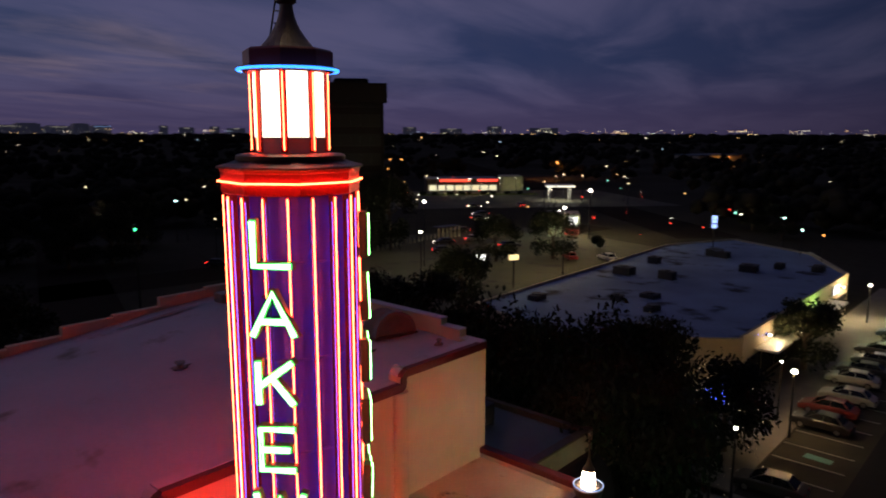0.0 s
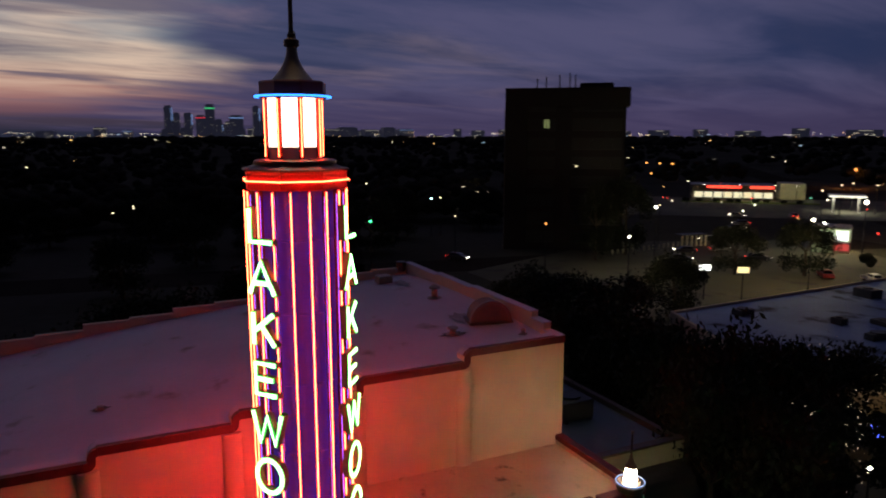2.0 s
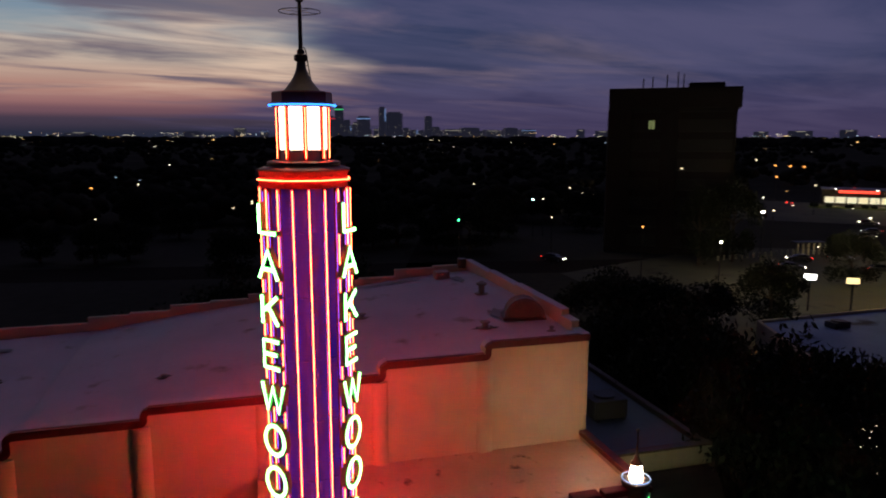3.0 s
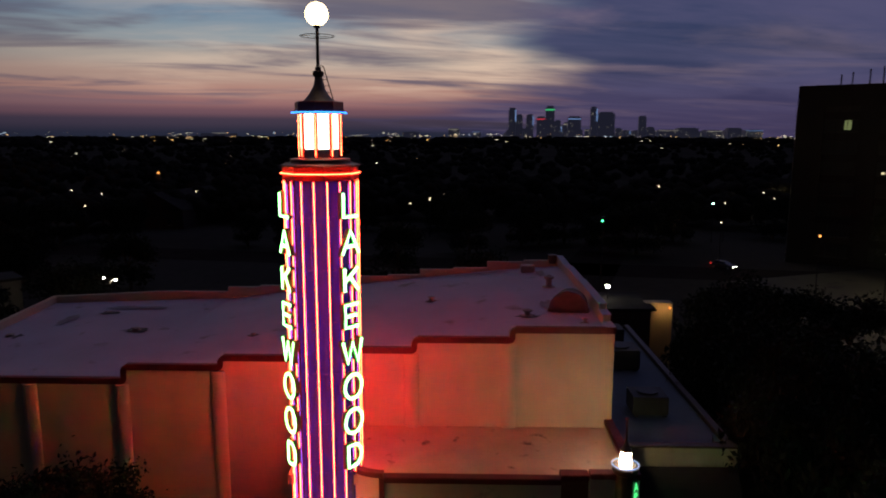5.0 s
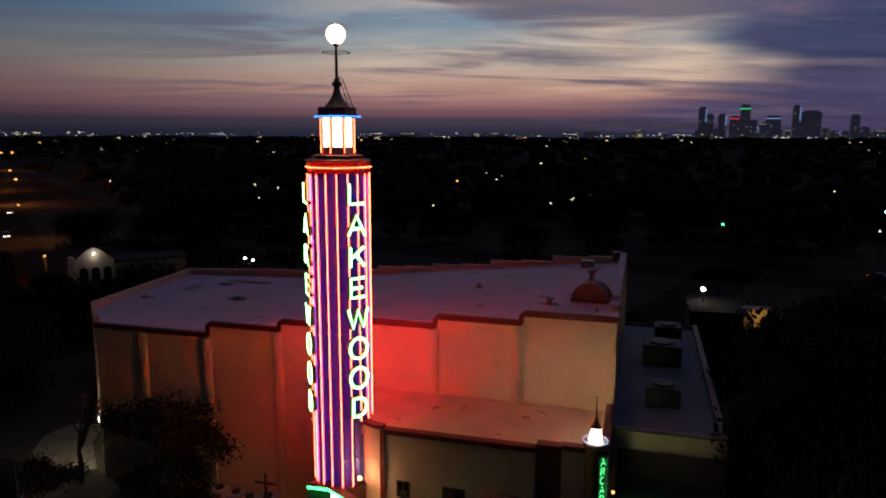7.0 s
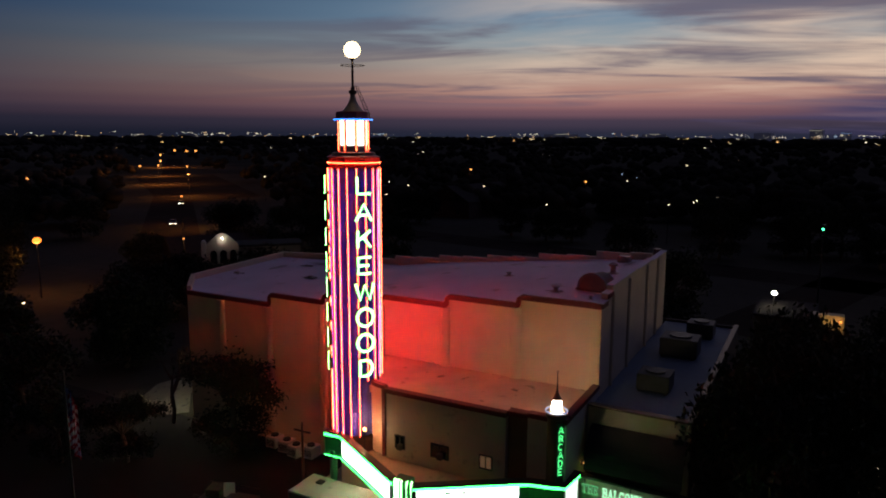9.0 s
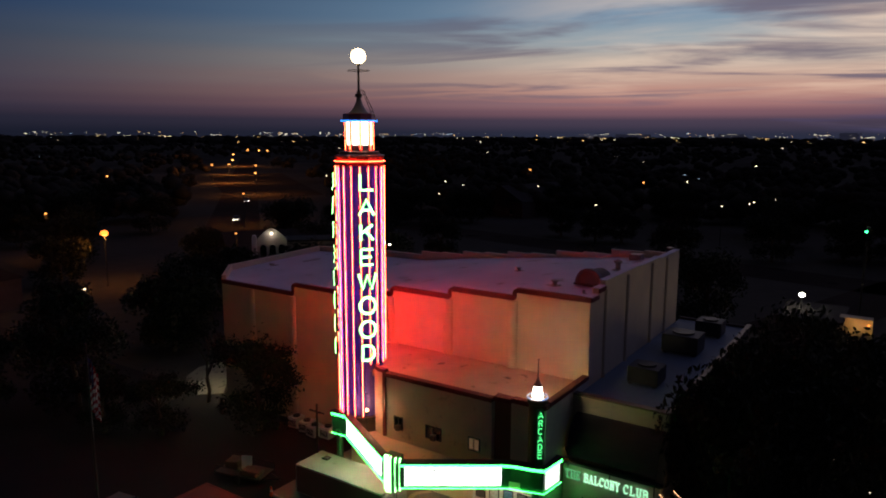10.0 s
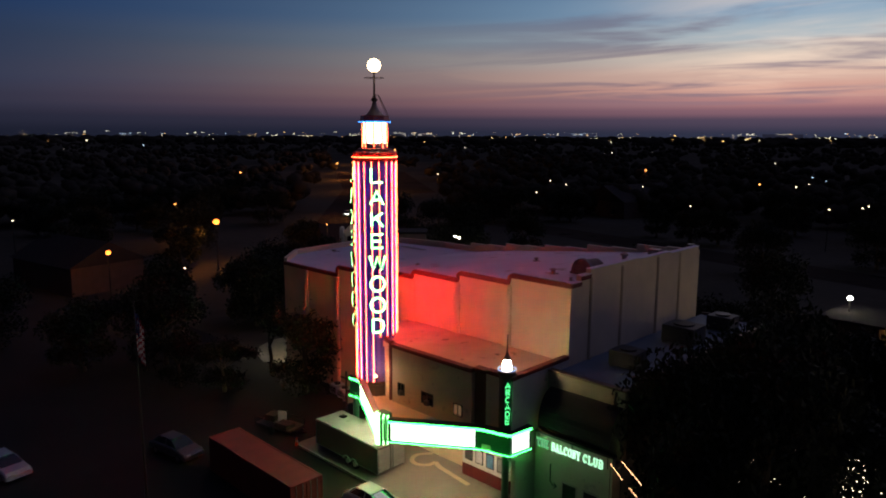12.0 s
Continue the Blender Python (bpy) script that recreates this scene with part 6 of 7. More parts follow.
for k in range(8):
    z = 0.2 + 4.0 * k
    for x0, x1 in ((-8.2, -2.0), (1.6, 12.4)):
        bm = B()
        box(bm, x0, 0.35, z, x1, 0.9, z + 1.4)
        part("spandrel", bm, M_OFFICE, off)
        bm = B()
        box(bm, x0, 0.25, z + 1.4, x1, 0.9, z + 1.6)
        part("sill_band", bm, M_OFFBAND, off)
        m_ = 5 if x1 - x0 > 8 else 3
        for j in range(1, m_):
            bm = B()
            xx = x0 + (x1 - x0) * j / m_
            box(bm, xx - 0.06, 0.6, z + 1.6, xx + 0.06, 0.85, z + 4.0)
            part("mullion", bm, M_BLACK, off)
bm = B()
# Paler than the cladding, in place of sunset light on this side.
box(bm, -13.36, 0.4, 0, -13.21, 24.8, 30.0)
part("end_wall", bm, M_GREYWALL, off, "blank end wall, paled for the sunset light on it")
bm = B()
box(bm, -4.6, 0.7, 26.2, -3.4, 0.78, 28.0)
part("lit_pane", bm, glow("office_window", (0.85, 1.0, 0.4), 0.16), off)
bm = B()
box(bm, 2.4, 0.7, 18.0, 3.0, 0.78, 18.4)
part("lit_pane", bm, GLOW_DIM, off)
for k, (x, h) in enumerate(((-6.5, 2.2), (-4.5, 2.6), (-1.5, 3.0), (0.8, 3.4), (2.0, 3.0), (9, 1.2))):
    bm = B()
    tube(bm, [(x, 5, 34.6), (x, 5, 34.6 + h)], 0.14, 6)
    part("antenna", bm, M_BLACK, off)
bm = B()
box(bm, 3, 6, 34.6, 10.5, 14, 35.9, 0.2)
part("plant_room", bm, M_OFFICE, off)

# ---- houses behind ----


def house(x, y, turn, w, d, h, label, lit=0.0, wallmat=M_PALEWALL):
    t = thing("house", label, "house", x, y, 0, turn, kind="structure")
    bm = B()
    box(bm, -w, -d, 0, w, d, h)
    part("walls", bm, wallmat, t)
    bm = B()
    rr = [(-w - 0.4, h - 0.1), (0, h + w * 0.55), (w + 0.4, h - 0.1)]
    a = [bm.verts.new((x_, -d - 0.4, z_)) for x_, z_ in rr]
    b = [bm.verts.new((x_, d + 0.4, z_)) for x_, z_ in rr]
    for i in range(3):
        bm.faces.new((a[i], a[(i + 1) % 3], b[(i + 1) % 3], b[i]))
    bm.faces.new(a)
    bm.faces.new(b[::-1])
    part("roof", bm, M_SHINGLE, t)
    for s_ in (-1, 1):
        bm = B()
        box(bm, s_ * w * 0.5 - 0.5, -d - 0.05, 1.0, s_ * w * 0.5 + 0.5, -d - 0.01, 2.4)
        wv = part("window", bm, M_GLASS, t)
        bm = B()
        box(bm, s_ * w * 0.5 - 0.6, -d - 0.09, 0.9, s_ * w * 0.5 + 0.6, -d - 0.01, 1.0)
        part("sill", bm, M_WHITEMETAL, wv)
    if lit:
        bm = B()
        ball(bm, (0, -d - 0.5, h - 0.3), 0.14, 10)
        part("porch_light", bm, FAR_WHITE, t)
        li = bpy.data.lights.new("porch_light", "POINT")
        li.energy, li.color, li.shadow_soft_size = lit, WHITE, 0.2
        lo_ = new("porch_light", li)
        lo_.location = Vector((x, y, 0)) + Matrix.Rotation(radians(turn), 3, "Z") @ Vector((0, -d - 1.2, h - 0.4))



mission = thing("mission_house", "white stucco house with a lit rounded gable and arched windows", "house", -53.6, -41.8, 0, 45, kind="structure")
OUT = Matrix(((0, 0, 1, 0), (1, 0, 0, 0), (0, 1, 0, 0), (0, 0, 0, 1)))
bm = B()
box(bm, -4.5, -2.3, 0, 0, 2.3, 8.0)
# Walls coloured dark, since only the gable catches the lamp.
part("walls", bm, M_DARKBRICK, mission)
bm = B()
prism(bm, [(-2.3, 5.0), (2.3, 5.0), (2.3, 8.2), (1.5, 9.0), (0.7, 9.7), (0, 9.95), (-0.7, 9.7), (-1.5, 9.0), (-2.3, 8.2)], 0.002, 0.25, OUT)
part("gable", bm, M_GREYWALL, mission, "rounded stucco gable")
bm = B()
prism(bm, [(-3.0, 5.0), (-2.3, 5.0), (-2.3, 8.6), (-2.45, 8.9), (-2.85, 8.9), (-3.0, 8.6)], -0.3, 0.7, OUT)
part("buttress", bm, M_WHITEMETAL, mission, "pale buttress beside the gable")
for yc in (-1.3, 0.1, 1.5):
    bm = B()
    arch = [(yc - 0.5, 5.4), (yc + 0.5, 5.4)] + [(yc + 0.5 * math.cos(radians(q)), 6.9 + 0.5 * math.sin(radians(q))) for q in range(0, 181, 20)]
    prism(bm, arch, 0.25, 0.3, OUT)
    part("arched_window", bm, M_GLASS, mission)
bm = B()
box(bm, -5.5, 2.1, 0, -0.8, 11.5, 7.6)
# Wing's stucco is darkened to stand outside the lamp light.
part("side_wing", bm, mat("dim_grey_stucco", (0.22, 0.20, 0.17), 0.85, vary=0.2, scale=0.6), mission)
bm = B()
box(bm, -5.8, 2.1, 7.6, -0.5, 11.8, 7.9, 0.04)
part("roof", bm, M_SHINGLE, mission)
for k in range(3):
    bm = B()
    box(bm, -0.8, 3.4 + 2.8 * k, 5.3, -0.74, 4.4 + 2.8 * k, 6.8)
    part("window", bm, M_GLASS, mission)
bm = B()
ball(bm, (0.45, 0, 9.2), 0.13, 10)
part("gable_light", bm, GLOW_WHITE, mission, "bright lamp on the gable")
li = bpy.data.lights.new("gable_light", "POINT")
li.energy, li.color, li.shadow_soft_size = 10, (1.0, 0.95, 0.86), 0.1
new("gable_light", li).location = (-53.0, -41.2, 8.9)
house(-66, -56, 60, 5, 8, 4.5, "low house behind the trees", 0.0, M_DARKBRICK)
house(-180, 72, 60, 4.5, 6, 4.2, "low house with a yellow-lit wall", 110, M_TAN)
house(-178, -60, 80, 8, 14, 5, "low building among trees", 0.0, M_DARKBRICK)
house(-18, -70, 10, 6, 9, 4.5, "dim house at the roadside", 0.0, M_DARKBRICK)

annex = thing("annex", "dark flat-roofed annex with an orange-lit end wall", "building", -56, 34, 0, kind="structure")
bm = B()
box(bm, -3.6, -2.6, 0, 3.6, 2.4, 6.9)
part("walls", bm, M_DARKBRICK, annex)
bm = B()
box(bm, 0.2, 2.43, 0, 1.5, 5.2, 7.2)
part("bay", bm, M_TAN, annex, "tan wall bay lit orange")
bm = B()
box(bm, -3.9, -2.8, 6.9, 3.9, 2.9, 7.15, 0.03)
part("roof", bm, M_SHINGLE, annex)
bm = B()
ball(bm, (1.62, 4.9, 6.7), 0.12, 10)
part("wall_light", bm, FAR_WARM, annex, "orange wall light under the eave")
li = bpy.data.lights.new("annex_light", "POINT")
li.energy, li.color, li.shadow_soft_size = 30, (1.0, 0.55, 0.2), 0.15
new("annex_light", li).location = (-53.6, 38.2, 6.6)

# ---- trees ----


def tree_mesh(seed, h, spread, leaves, loose=0.0):
    """loose: 0 for a dense crown, 1 for open sprays at the ends of long limbs."""
    r = random.Random(seed)
    trunk = B()
    lobes = []
    base = [Vector((0, 0, 0)), Vector((0.1, 0.05, h * 0.2)), Vector((r.uniform(-0.3, 0.3), r.uniform(-0.3, 0.3), h * 0.42))]

    def limb(pts, r0, r1):
        rings = []
        for i, p in enumerate(pts):
            k = i / (len(pts) - 1)
            rad = r0 + (r1 - r0) * k
            rings.append([trunk.verts.new(p + Vector((rad * math.cos(a * math.pi / 3.5), rad * math.sin(a * math.pi / 3.5), 0))) for a in range(7)])
        for a, b in zip(rings, rings[1:]):
            for j in range(7):
                trunk.faces.new((a[j], a[(j + 1) % 7], b[(j + 1) % 7], b[j]))

    limb(base, 0.32, 0.2)
    top = base[-1]
    for k in range(8):
        a = k * 2.4 + r.uniform(-0.4, 0.4)
        reach = spread * r.uniform(0.45, 0.85 + 0.35 * loose)
        end = top + Vector((math.cos(a) * reach, math.sin(a) * reach, h * r.uniform(0.12, 0.42)))
        midp = top.lerp(end, 0.5) + Vector((0, 0, 0.3))
        limb([top, midp, end], 0.13, 0.03)
        lobes.append((end, spread * r.uniform(0.32, 0.5) * (1 - 0.4 * loose)))
        for q in range(2):
            e2 = midp + Vector((r.uniform(-1, 1), r.uniform(-1, 1), r.uniform(0.5, 1.4))) * spread * 0.35
            limb([midp, midp.lerp(e2, 0.5) + Vector((0.05, 0, 0.1)), e2], 0.06, 0.015)
            lobes.append((e2, spread * r.uniform(0.22, 0.36) * (1 - 0.25 * loose)))
    lobes.append((top + Vector((0, 0, h * 0.4)), spread * 0.45))
    for k in range(6):
        a = k * 1.05 + r.uniform(-0.3, 0.3)
        q = Vector((math.cos(a), math.sin(a), 0)) * spread * r.uniform(0.35, 0.65)
        low = q + Vector((0, 0, h * r.uniform(0.2, 0.34)))
        limb([base[1], base[1].lerp(low, 0.5), low], 0.07, 0.02)
        lobes.append((low, spread * r.uniform(0.3, 0.42) * (1 - 0.2 * loose)))
    vs, fs = [], []
    for _ in range(leaves):
        c, rad = lobes[r.randrange(len(lobes))]
        d = Vector((r.gauss(0, 1), r.gauss(0, 1), r.gauss(0, 0.75 - 0.25 * loose))).normalized() * rad * (r.random() ** 0.45) * (1 + loose * r.random() ** 6)
        p = c + d
        u = Vector((r.gauss(0, 1), r.gauss(0, 1), r.gauss(0, 1))).normalized()
        v = u.cross(Vector((r.gauss(0, 1), r.gauss(0, 1), r.gauss(0, 1)))).normalized()
        s_ = r.uniform(0.10, 0.2) * (1 - 0.35 * loose)
        n0 = len(vs)
        vs += [p - u * s_ * 1.5, p + v * s_ * 0.7, p + u * s_ * 1.5, p - v * s_ * 0.7]
        fs.append((n0, n0 + 1, n0 + 2, n0 + 3))
    crown = bpy.data.meshes.new("crown")
    crown.from_pydata([tuple(v) for v in vs], [], fs)
    crown.materials.append(M_LEAF)
    return trunk, crown


def clear_of(x, y):
    """True where far trees may stand."""
    if math.hypot(x + 20, y - 15) < 85 or math.hypot(x + 53, y + 42) < 14:
        return False
    if -215 < x < -85 and 120 < y < 262:
        return False
    if -290 < x < -130 and abs((y + 235) - (x + 220) * 1.15) < 45:
        return False
    if -125 < x < -48 and 58 < y < 160:
        return False
    if -55 < x < 20 and 50 < y < 170:
        return False
    if -240 < x < -100 and 150 < y < 300 and abs((x + 170) + (y - 227) * -0.8) < 60:
        return False
    for (xa, ya), (xb, yb), w in (((-62, -64), (-470, -530), 13), ((-130, -70), (-90, 160), 9), ((-60, 160), (-420, 470), 12)):
        d = Vector((xb - xa, yb - ya))
        q = Vector((x - xa, y - ya))
        if abs(d.x * q.y - d.y * q.x) / d.length < w and 0 < q.dot(d) < d.length_squared:
            return False
    return x < 60


PROTO = []
for k, (h, sp, lv, loose) in enumerate(((9.0, 4.2, 7000, 0.0), (7.6, 3.6, 6000, 0.0), (10.0, 5.0, 8000, 0.0), (8.2, 4.0, 13000, 0.8))):
    trunk, crown = tree_mesh(11 + k, h, sp, lv, loose)
    PROTO.append((trunk, crown))
TREES = [(-17.9, 76.2, 1), (-24, 54, 0), (-17, 52, 1), (-17.4, 34.1, 0), (-15.4, 36.6, 1), (-33, 43, 1), (-53, 57, 1), (-23, 41, 2), (-31, 37.5, 1), (-41, 42, 1), (-24.5, 48, 0), (-55, 46, 2), (-29.5, 48, 2), (-20.5, 46.5, 1), (-60, 55, 0), (-21.6, 34.3, 1), (-26.5, 35.6, 2), (-33, 36.0, 0), (-38.5, 42, 2), (-19.5, 38.4, 2), (-47, 23, 2),
         (-15.7, -2.5, 3), (-10.4, -8.2, 3), (-8.0, -12.5, 3), (-25, -27, 0), (-10, -20, 2), (-3, -24, 1), (-26, -28, 2), (-40, -24, 0), (-46, -12, 1), (-46, 2, 2), (-48, 14, 0), (-46, 24, 1), (-60, 8, 2), (-36, -38, 2), (-18, -38, 1), (2, -40, 2), (-66, -30, 2), (-48.5, -36.5, 1), (-46, -40.5, 1), (-50.5, -32, 0), (-44.5, -35, 1), (-72, 20, 0), (-60, 72, 0), (-78, 103, 2), (-72, 113, 2), (-100, 90, 0), (-102, 99, 2)]
first = {}
rt = random.Random(3)
for x, y, k in TREES:
    if k not in first:
        t = thing("tree", "dark leafy street tree with a broad crown", "tree", x, y, 0.0, rt.uniform(0, 360), "street trees")
        part("trunk", PROTO[k][0], M_BARK, t)
        c = new("crown", PROTO[k][1])
        c.parent = t
        first[k] = t
    else:
        s_ = rt.uniform(0.85, 1.12)
        tall = s_
        if 34 < y < 39 and -35 < x < -12:
            s_, tall = 0.92, 1.38
        if y == 76.2:
            s_ = tall = 0.5
        if -13 < x < -7 and -13 < y < -5:
            s_ = tall = 0.66
        if x < -90:
            tall = 1.7
        copy_thing(first[k], pose(x, y, 0.0, 0, 0, rt.uniform(0, 360)) @ Matrix.Diagonal((s_, s_, tall, 1)))
# street trees of the near blocks, before the far woods take over
ring = random.Random(17)
for k in range(170):
    d, a = ring.uniform(84, 200), radians(ring.uniform(75, 280))
    x, y = -15 + d * math.cos(a), 15 + d * math.sin(a)
    if clear_of(x, y):
        copy_thing(first[k % 3], pose(x, y, 0.0, 0, 0, ring.uniform(0, 360)) @ Matrix.Diagonal((1, 1, 1, 1)).lerp(Matrix.Diagonal((1.25, 1.25, 1.1, 1)), ring.random()))
# bare tree beside the hall
bm = B()
rb = random.Random(8)


def twig(p, d, ln, rad, depth):
    e = p + d * ln
    tube(bm, [p, p.lerp(e, 0.5) + Vector((rb.uniform(-1, 1), rb.uniform(-1, 1), 0)) * ln * 0.06, e], rad, 5)
    if depth:
        for _ in range(3):
            nd = (d + Vector((rb.uniform(-1, 1), rb.uniform(-1, 1), rb.uniform(-0.2, 0.7))) * 0.75).normalized()
            twig(e, nd, ln * rb.uniform(0.6, 0.8), rad * 0.6, depth - 1)


twig(Vector((0, 0, 0)), Vector((0.05, 0, 1)), 2.0, 0.13, 4)
bt = tagged(part("bare_tree", bm, M_BARK), "leafless small tree with fine twigs", "tree")
bt.matrix_basis = pose(-17.2, -11.0, 0, 0, 0, 40) @ Matrix.Scale(1.25, 4)
# small lights wound in the trees
rs = random.Random(21)


def light_string(x, y, z, r, h, n, g, label, big=1.0):
    bm = B()
    pts = []
    for k in range(n):
        a = k * 0.9 + rs.uniform(-0.3, 0.3)
        pts.append(Vector((r * math.cos(a) * rs.uniform(0.6, 1.1), r * math.sin(a) * rs.uniform(0.6, 1.1), h * k / n + rs.uniform(-0.1, 0.1))))
    tube(bm, pts, 0.006, 3)
    t = tagged(part("light_string", bm, M_BLACK), label, "string lights", "tree lights")
    t.location = (x, y, z)
    bm = B()
    for p in pts:
        bmesh.ops.create_icosphere(bm, subdivisions=1, radius=rs.uniform(0.009, 0.028) * big, matrix=Matrix.Translation(p))
    tagged(part("bulbs", bm, g, t), kind="stuff")


GLOW_FAIRY = glow("fairy_bulb", (1.0, 0.82, 0.52), 2.6)
light_string(-15.7, 46.1, 6.1, 0.6, 1.1, 16, GLOW_BLUE, "blue string lights wound through a tree")
light_string(-17.3, 46.0, 4.4, 0.6, 3.6, 20, GLOW_FAIRY, "white string lights wound up a trunk")
light_string(-15.4, 39.0, 3.0, 0.5, 5.0, 30, GLOW_FAIRY, "white string lights wound up a trunk", 1.4)
light_string(-19.2, 66.0, 5.4, 0.6, 0.6, 10, GLOW_BLUE, "blue and white string lights by the shops")
light_string(-18.4, 43.2, 2.4, 0.5, 5.6, 76, GLOW_FAIRY, "dense warm string lights wound up a trunk", 1.35)
light_string(-21.5, 42.6, 3.4, 0.7, 2.6, 40, GLOW_FAIRY, "dense warm string lights wound up a trunk")
for x, y, z in ((-22.5, 34.2, 4), (-24.5, 40.8, 4.5), (-22, 37.2, 5), (-25, 43, 3.6), (-21, 45, 4), (-19, 37, 3), (-20, 44, 3.4), (-23.5, 43.4, 5.2), (-17.5, 40, 3)):
    light_string(x, y, z, 2.2, 2.4, 12, GLOW_FAIRY, "scattered small white lights in a tree")
# strings on the street side of the crowns
for x, y, z in ((-13.0, 36.2, 3.4), (-13.6, 39.6, 3.0), (-15.6, 42.6, 4.0), (-13.4, 44.4, 3.2), (-18.0, 39.8, 6.6), (-21.5, 39.4, 7.2), (-14.4, 48.8, 4.6), (-19.6, 51.0, 6.2), (-26.5, 44.6, 7.6), (-24.5, 52.0, 8.0), (-17.5, 45.6, 6.4)):
    light_string(x, y, z, 1.5, 1.9, 10, GLOW_FAIRY, "scattered small white lights in a tree")
light_string(-33.0, 48.5, 6.4, 1.6, 0.8, 8, FAR_WARM, "small orange lights strung in a tree")
# strip lights on a stair by the club
strip_glow = glow("strip_glow", (1.0, 0.5, 0.25), 2.6)
for y0, z0, y1, z1 in ((31.23, 4.93, 32.08, 4.20), (31.96, 5.36, 33.33, 4.33), (32.52, 3.90, 33.05, 3.48)):
    st = thing("strip_light", "thin glowing strip light beside the club", "strip light", -14.6, y0, 0.1, group="strip lights")
    bm = B()
    tube(bm, [(0, 0, z0 - 0.1), (0, y1 - y0, z1 - 0.1)], 0.016, 5)
    part("strip", bm, strip_glow, st)
    bm = B()
    tube(bm, [(0, 0, 0), (0, 0, z0 - 0.12)], 0.02, 5)
    part("post", bm, M_BLACK, st)

# ---- distance: woods, lights, skyline ----
ICO_V, ICO_F = [], []
tmpb = B()
bmesh.ops.create_icosphere(tmpb, subdivisions=1, radius=1.0)
tmpb.verts.ensure_lookup_table()
ICO_V = np.array([v.co[:] for v in tmpb.verts])
ICO_F = np.array([[v.index for v in f.verts] for f in tmpb.faces])
tmpb.free()
nr = np.random.RandomState(4)


def clumps(name, centres, radii, squash, material, label, category, jitter=0.25):
    n = len(centres)
    V = ICO_V[None] * (1 + nr.uniform(-jitter, jitter, (n, len(ICO_V), 1))) * np.asarray(radii)[:, None, None]
    V[:, :, 2] *= squash
    V = V + np.asarray(centres)[:, None, :]
    Fc = ICO_F[None] + (np.arange(n) * len(ICO_V))[:, None, None]
    me = bpy.data.meshes.new(name)
    me.from_pydata(V.reshape(-1, 3).tolist(), [], Fc.reshape(-1, 3).tolist())
    me.materials.append(material)
    me.polygons.foreach_set("use_smooth", [True] * len(me.polygons))
    return tagged(new(name, me), label, category, kind="stuff")


cen, rad = [], []
for _ in range(3600):
    d = 170 + 1400 * nr.uniform() ** 1.6
    a = radians(nr.uniform(70, 285))
    x, y = -15 + d * math.cos(a), 15 + d * math.sin(a)
    if not clear_of(x, y):
        continue
    h = nr.uniform(5, 9.5)
    for _k in range(5):
        r = nr.uniform(1.6, 3.2)
        cen.append((x + nr.normal() * 2.2, y + nr.normal() * 2.2, h * nr.uniform(0.45, 1.0)))
        rad.append(r)
clumps("far_trees", cen, rad, 0.8, M_WOODSFAR, "dark trees of the neighbourhood", "trees")
cen, rad = [], []
for _ in range(2600):
    d = 1500 + 3000 * nr.uniform()
    a = radians(nr.uniform(70, 285))
    cen.append((d * math.cos(a), d * math.sin(a), nr.uniform(2, 9)))
    rad.append(nr.uniform(12, 28))
clumps("far_woods", cen, rad, 0.4, M_WOODSFAR, "dark wooded city to the horizon", "trees")

for name, g, n in (("far_white_lights", glow("far_white", (1.0, 0.84, 0.58), 1.5), 90), ("far_orange_lights", glow("far_orange", (1.0, 0.55, 0.2), 1.7), 80), ("far_cool_lights", glow("far_cool", (0.6, 0.8, 1.0), 1.0), 24)):
    cen, rad = [], []
    for _ in range(n):
        d = 250 + 1900 * nr.uniform() ** 1.1
        a = radians(nr.uniform(75, 280))
        x, y = d * math.cos(a), d * math.sin(a)
        cen.append((x, y, 8 + 0.0022 * d))
        rad.append(d * (0.0002 + 0.0013 * nr.uniform() ** 3))
    for _ in range(int(n * 5.5)):
        d = 2500 + 1900 * nr.uniform()
        a = radians(nr.uniform(75, 280))
        cen.append((d * math.cos(a), d * math.sin(a), 6 + 26 * nr.uniform() ** 1.5))
        rad.append(d * (0.0002 + 0.0009 * nr.uniform() ** 4))
    clumps(name, cen, rad, 0.6, g, "scattered far street and window lights", "city lights", 0.0)

for name, g, n in (("horizon_white_lights", glow("horizon_white", (1.0, 0.86, 0.6), 1.7), 75), ("horizon_amber_lights", glow("horizon_amber", (1.0, 0.62, 0.28), 1.6), 45), ("horizon_cool_lights", glow("horizon_cool", (0.65, 0.82, 1.0), 1.2), 16)):
    cen, rad = [], []
    for _ in range(n):
        d, a = nr.uniform(2600, 4300), radians(nr.uniform(75, 280))
        z, run = nr.uniform(4, 30), int(nr.uniform(2, 9))
        for k in range(run):
            b = a + k * nr.uniform(0.0012, 0.0035)
            cen.append((d * math.cos(b), d * math.sin(b), z + nr.uniform(-3, 3)))
            rad.append(d * nr.uniform(0.0003, 0.00085))
    clumps(name, cen, rad, 0.6, g, "rows of far street and shop lights on the horizon", "city lights", 0.0)

for name, g, n in (("lot_white_lights", glow("lot_white", (1.0, 0.92, 0.7), 4.0), 14), ("lot_red_lights", glow("lot_red", (1.0, 0.05, 0.03), 2.5), 14), ("lot_orange_lights", glow("lot_orange", (1.0, 0.5, 0.15), 3.0), 8), ("lot_green_lights", glow("lot_green", (0.3, 1.0, 0.7), 2.5), 4)):
    cen, rad = [], []
    for _ in range(n):
        u, v = nr.uniform(), nr.uniform()
        cen.append((-70 - 130 * u + 40 * v, 96 + 60 * u + 120 * v, nr.uniform(1.0, 7.5)))
        rad.append(nr.uniform(0.1, 0.32))
    clumps(name, cen, rad, 0.8, g, "small lamps and car lights of the busy lots", "street lights", 0.0)
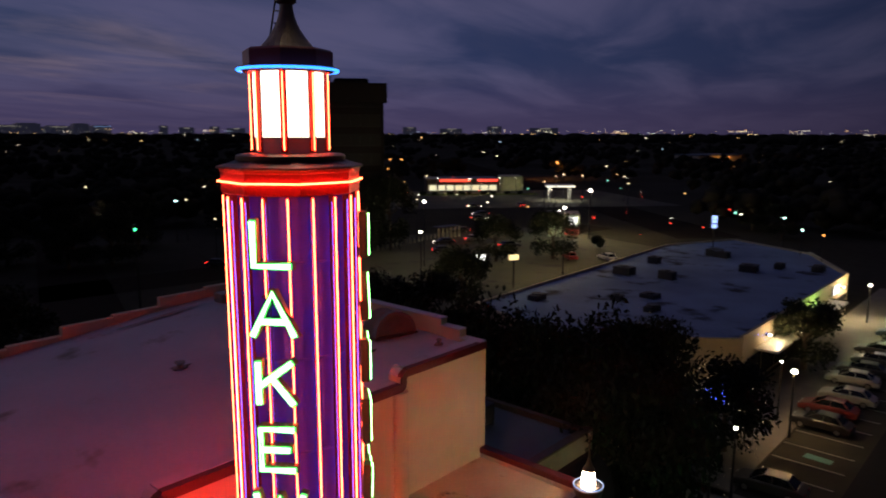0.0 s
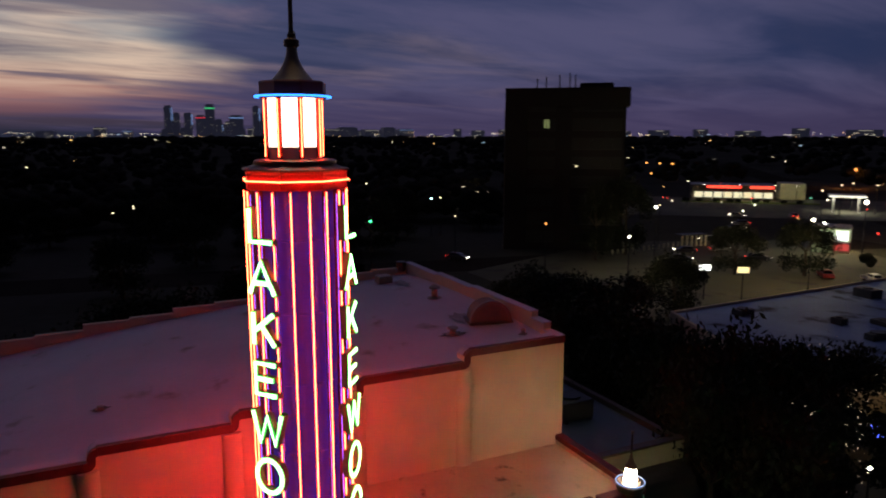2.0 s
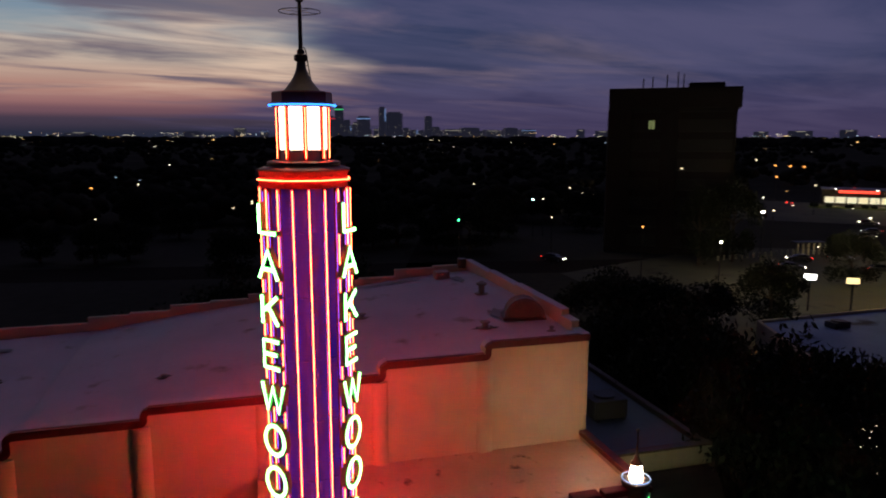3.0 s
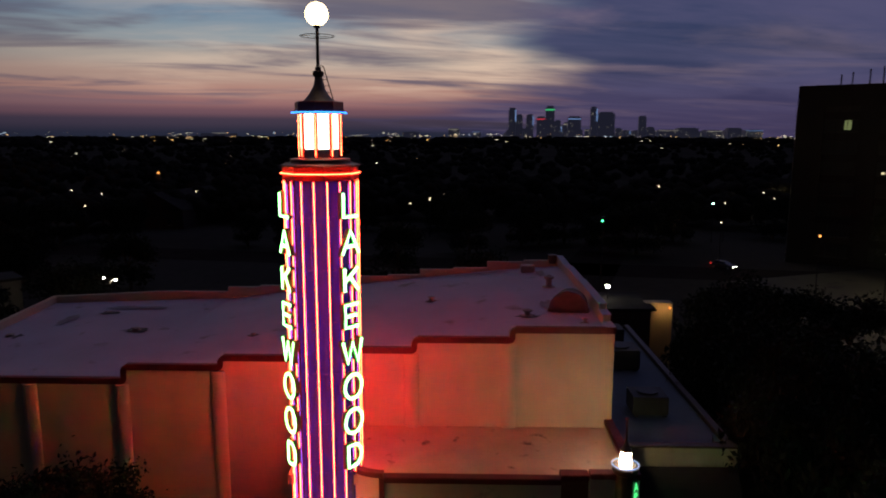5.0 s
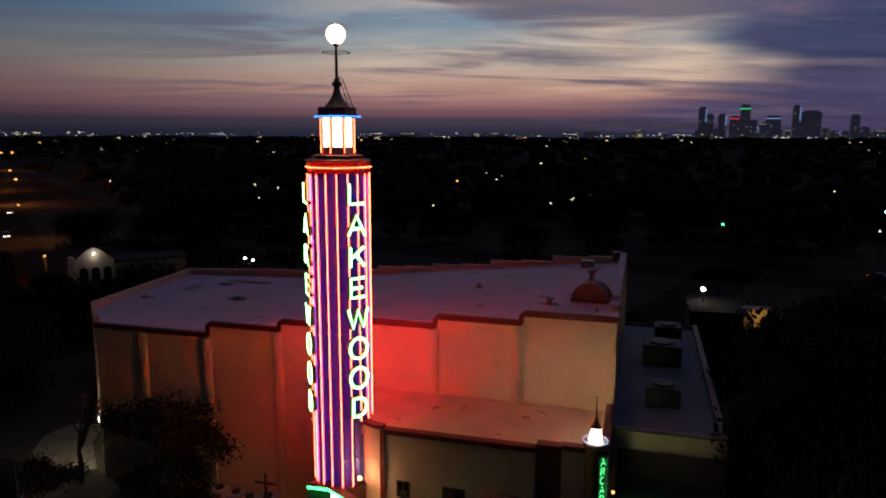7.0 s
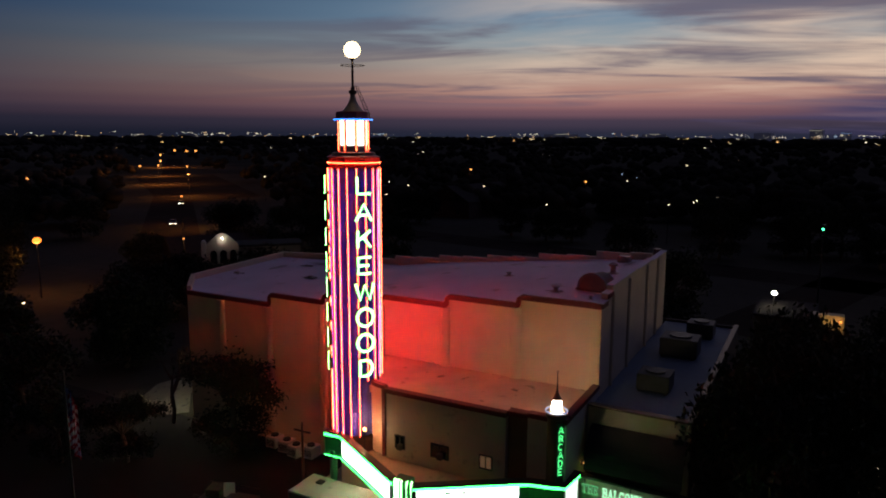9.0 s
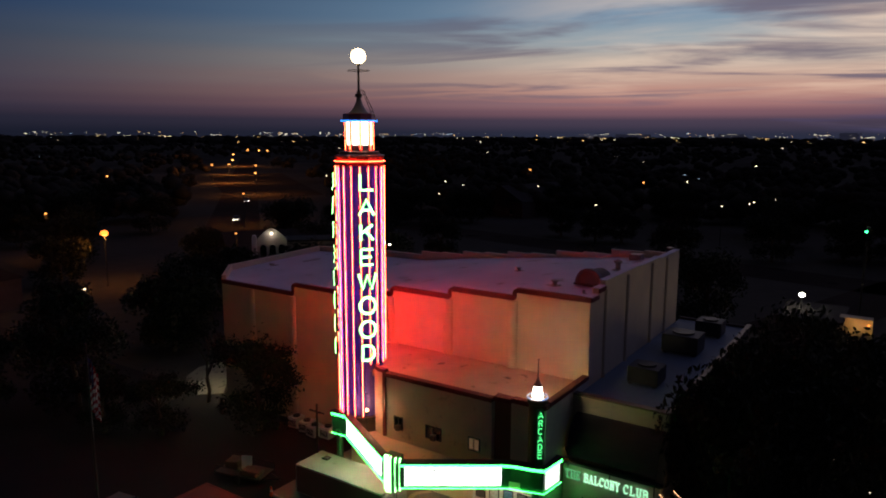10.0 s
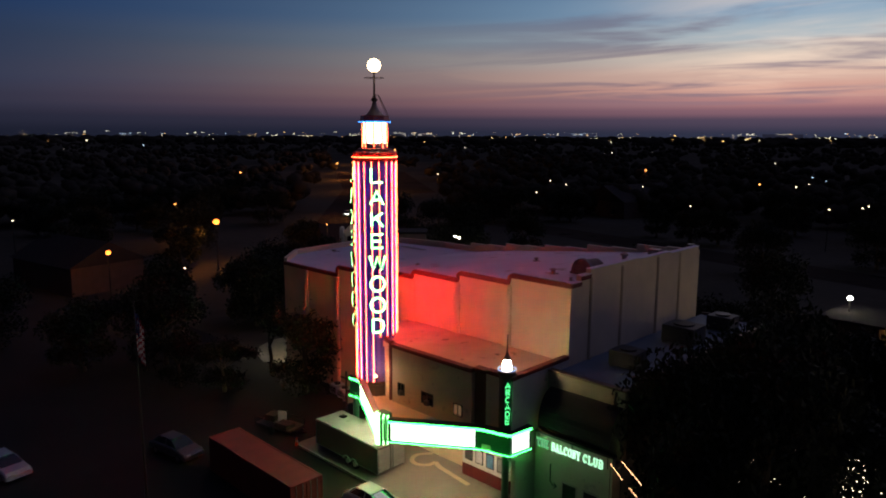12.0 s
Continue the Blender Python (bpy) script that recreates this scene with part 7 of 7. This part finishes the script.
# Towers emit faintly: the haze before them is put into their colour.
M_TOWERHAZE = glow("skyline_in_haze", (0.36, 0.38, 0.72), 0.028)
SKY_D, SKY_A = 4000.0, radians(172.52)
sd = Vector((math.cos(SKY_A), math.sin(SKY_A), 0))
sr = Vector((math.sin(SKY_A), -math.cos(SKY_A), 0))
GLOW_SKYB = glow("skyline_blue", (0.3, 0.5, 1.0), 0.5)
GLOW_SKYG = glow("skyline_green", (0.1, 1.0, 0.35), 0.5)
GLOW_SKYR = glow("skyline_red", (1.0, 0.06, 0.1), 0.6)
GLOW_SKYW = glow("skyline_white", (1.0, 0.9, 0.7), 0.3)


def skyscraper(u, w, top, edge=None, crown=None, d=0.0):
    """u, w and top: offsets across and height, in units of 3.25 m."""
    k = 3.25
    p = sd * (SKY_D + d) + sr * (u * k)
    t = thing("skyscraper", "far dark downtown tower with a few lit windows", "skyscraper", p.x, p.y, 0, math.degrees(SKY_A), "downtown skyline", "structure")
    h = top * k + 24
    bm = B()
    box(bm, -w * k / 2, -w * k / 2, 0, w * k / 2, w * k / 2, h * 0.94)
    box(bm, -w * k / 2.6, -w * k / 2.6, h * 0.94, w * k / 2.6, w * k / 2.6, h)
    part("shaft", bm, M_TOWERHAZE, t)
    if edge:
        bm = B()
        box(bm, -w * k / 2 - 2, -w * k / 2 - 1, h * 0.55, -w * k / 2 - 0.5, -w * k / 2 + 4, h * 0.93)
        part("edge_light", bm, edge, t)
    if crown:
        bm = B()
        box(bm, -w * k / 2 - 2, -w * k / 2, h * 0.86, -w * k / 2 - 0.5, w * k / 2, h * 0.90)
        part("crown_light", bm, crown, t)
    for _ in range(3):
        bm = B()
        y, z = rs.uniform(-0.4, 0.4) * w * k, rs.uniform(0.25, 0.8) * h
        box(bm, -w * k / 2 - 1, y, z, -w * k / 2 - 0.5, y + 4, z + 3)
        part("lit_window", bm, GLOW_SKYW, t)


for u, w, top, e, c in ((-63, 12.5, 45.7, GLOW_SKYB, None), (-51, 11, 34.6, None, None), (-33, 12.5, 34.6, GLOW_SKYB, None), (-14, 15, 31, None, GLOW_SKYR), (1, 15, 48.5, None, GLOW_SKYG), (14, 11, 24.8, None, None), (42, 22, 31, None, GLOW_SKYB), (74, 11, 47, GLOW_SKYB, None), (94, 28, 38, None, None), (154, 12, 31.7, None, None), (167, 13, 13.5, None, None), (195, 30, 9, None, GLOW_SKYW), (226, 32, 12, None, None), (268, 24, 8, None, GLOW_SKYW), (300, 22, 12, None, None), (330, 26, 9, None, GLOW_SKYB), (-164, 18, 11, None, GLOW_SKYW), (-124, 14, 6, None, GLOW_SKYB), (-240, 26, 5, None, None)):
    skyscraper(u, w, top, e, c)
for _ in range(46):
    u = rs.uniform(-80, 330)
    close = max(0.0, 1 - abs(u - 30) / 110)
    skyscraper(u, rs.uniform(5, 17), rs.uniform(2, 9) + close * rs.uniform(2, 17), rs.choice((None, None, None, GLOW_SKYB)), rs.choice((None, None, None, GLOW_SKYW)), rs.uniform(120, 420))
for u, w, top in ((430, 14, 14), (470, 24, 10), (520, 16, 12), (560, 30, 8), (640, 18, 10), (700, 26, 14), (780, 22, 8), (860, 36, 10), (960, 24, 12), (1080, 40, 8), (1220, 26, 14), (1400, 50, 10), (-420, 40, 4), (-600, 60, 3)):
    a = SKY_A - math.atan(u / 1230)
    t = thing("low_tower", "far low tower block on the horizon", "building", 4100 * math.cos(a), 4100 * math.sin(a), 0, math.degrees(a), "downtown skyline", "structure")
    bm = B()
    box(bm, -30, -w * 1.6, 0, 30, w * 1.6, top * 2.1 + 24)
    part("shaft", bm, M_TOWERHAZE, t)
    bm = B()
    box(bm, -32, -w * 0.7, top * 1.5 + 24, -30.5, w * 0.5, top * 1.6 + 26)
    part("lit_window", bm, GLOW_SKYW, t)
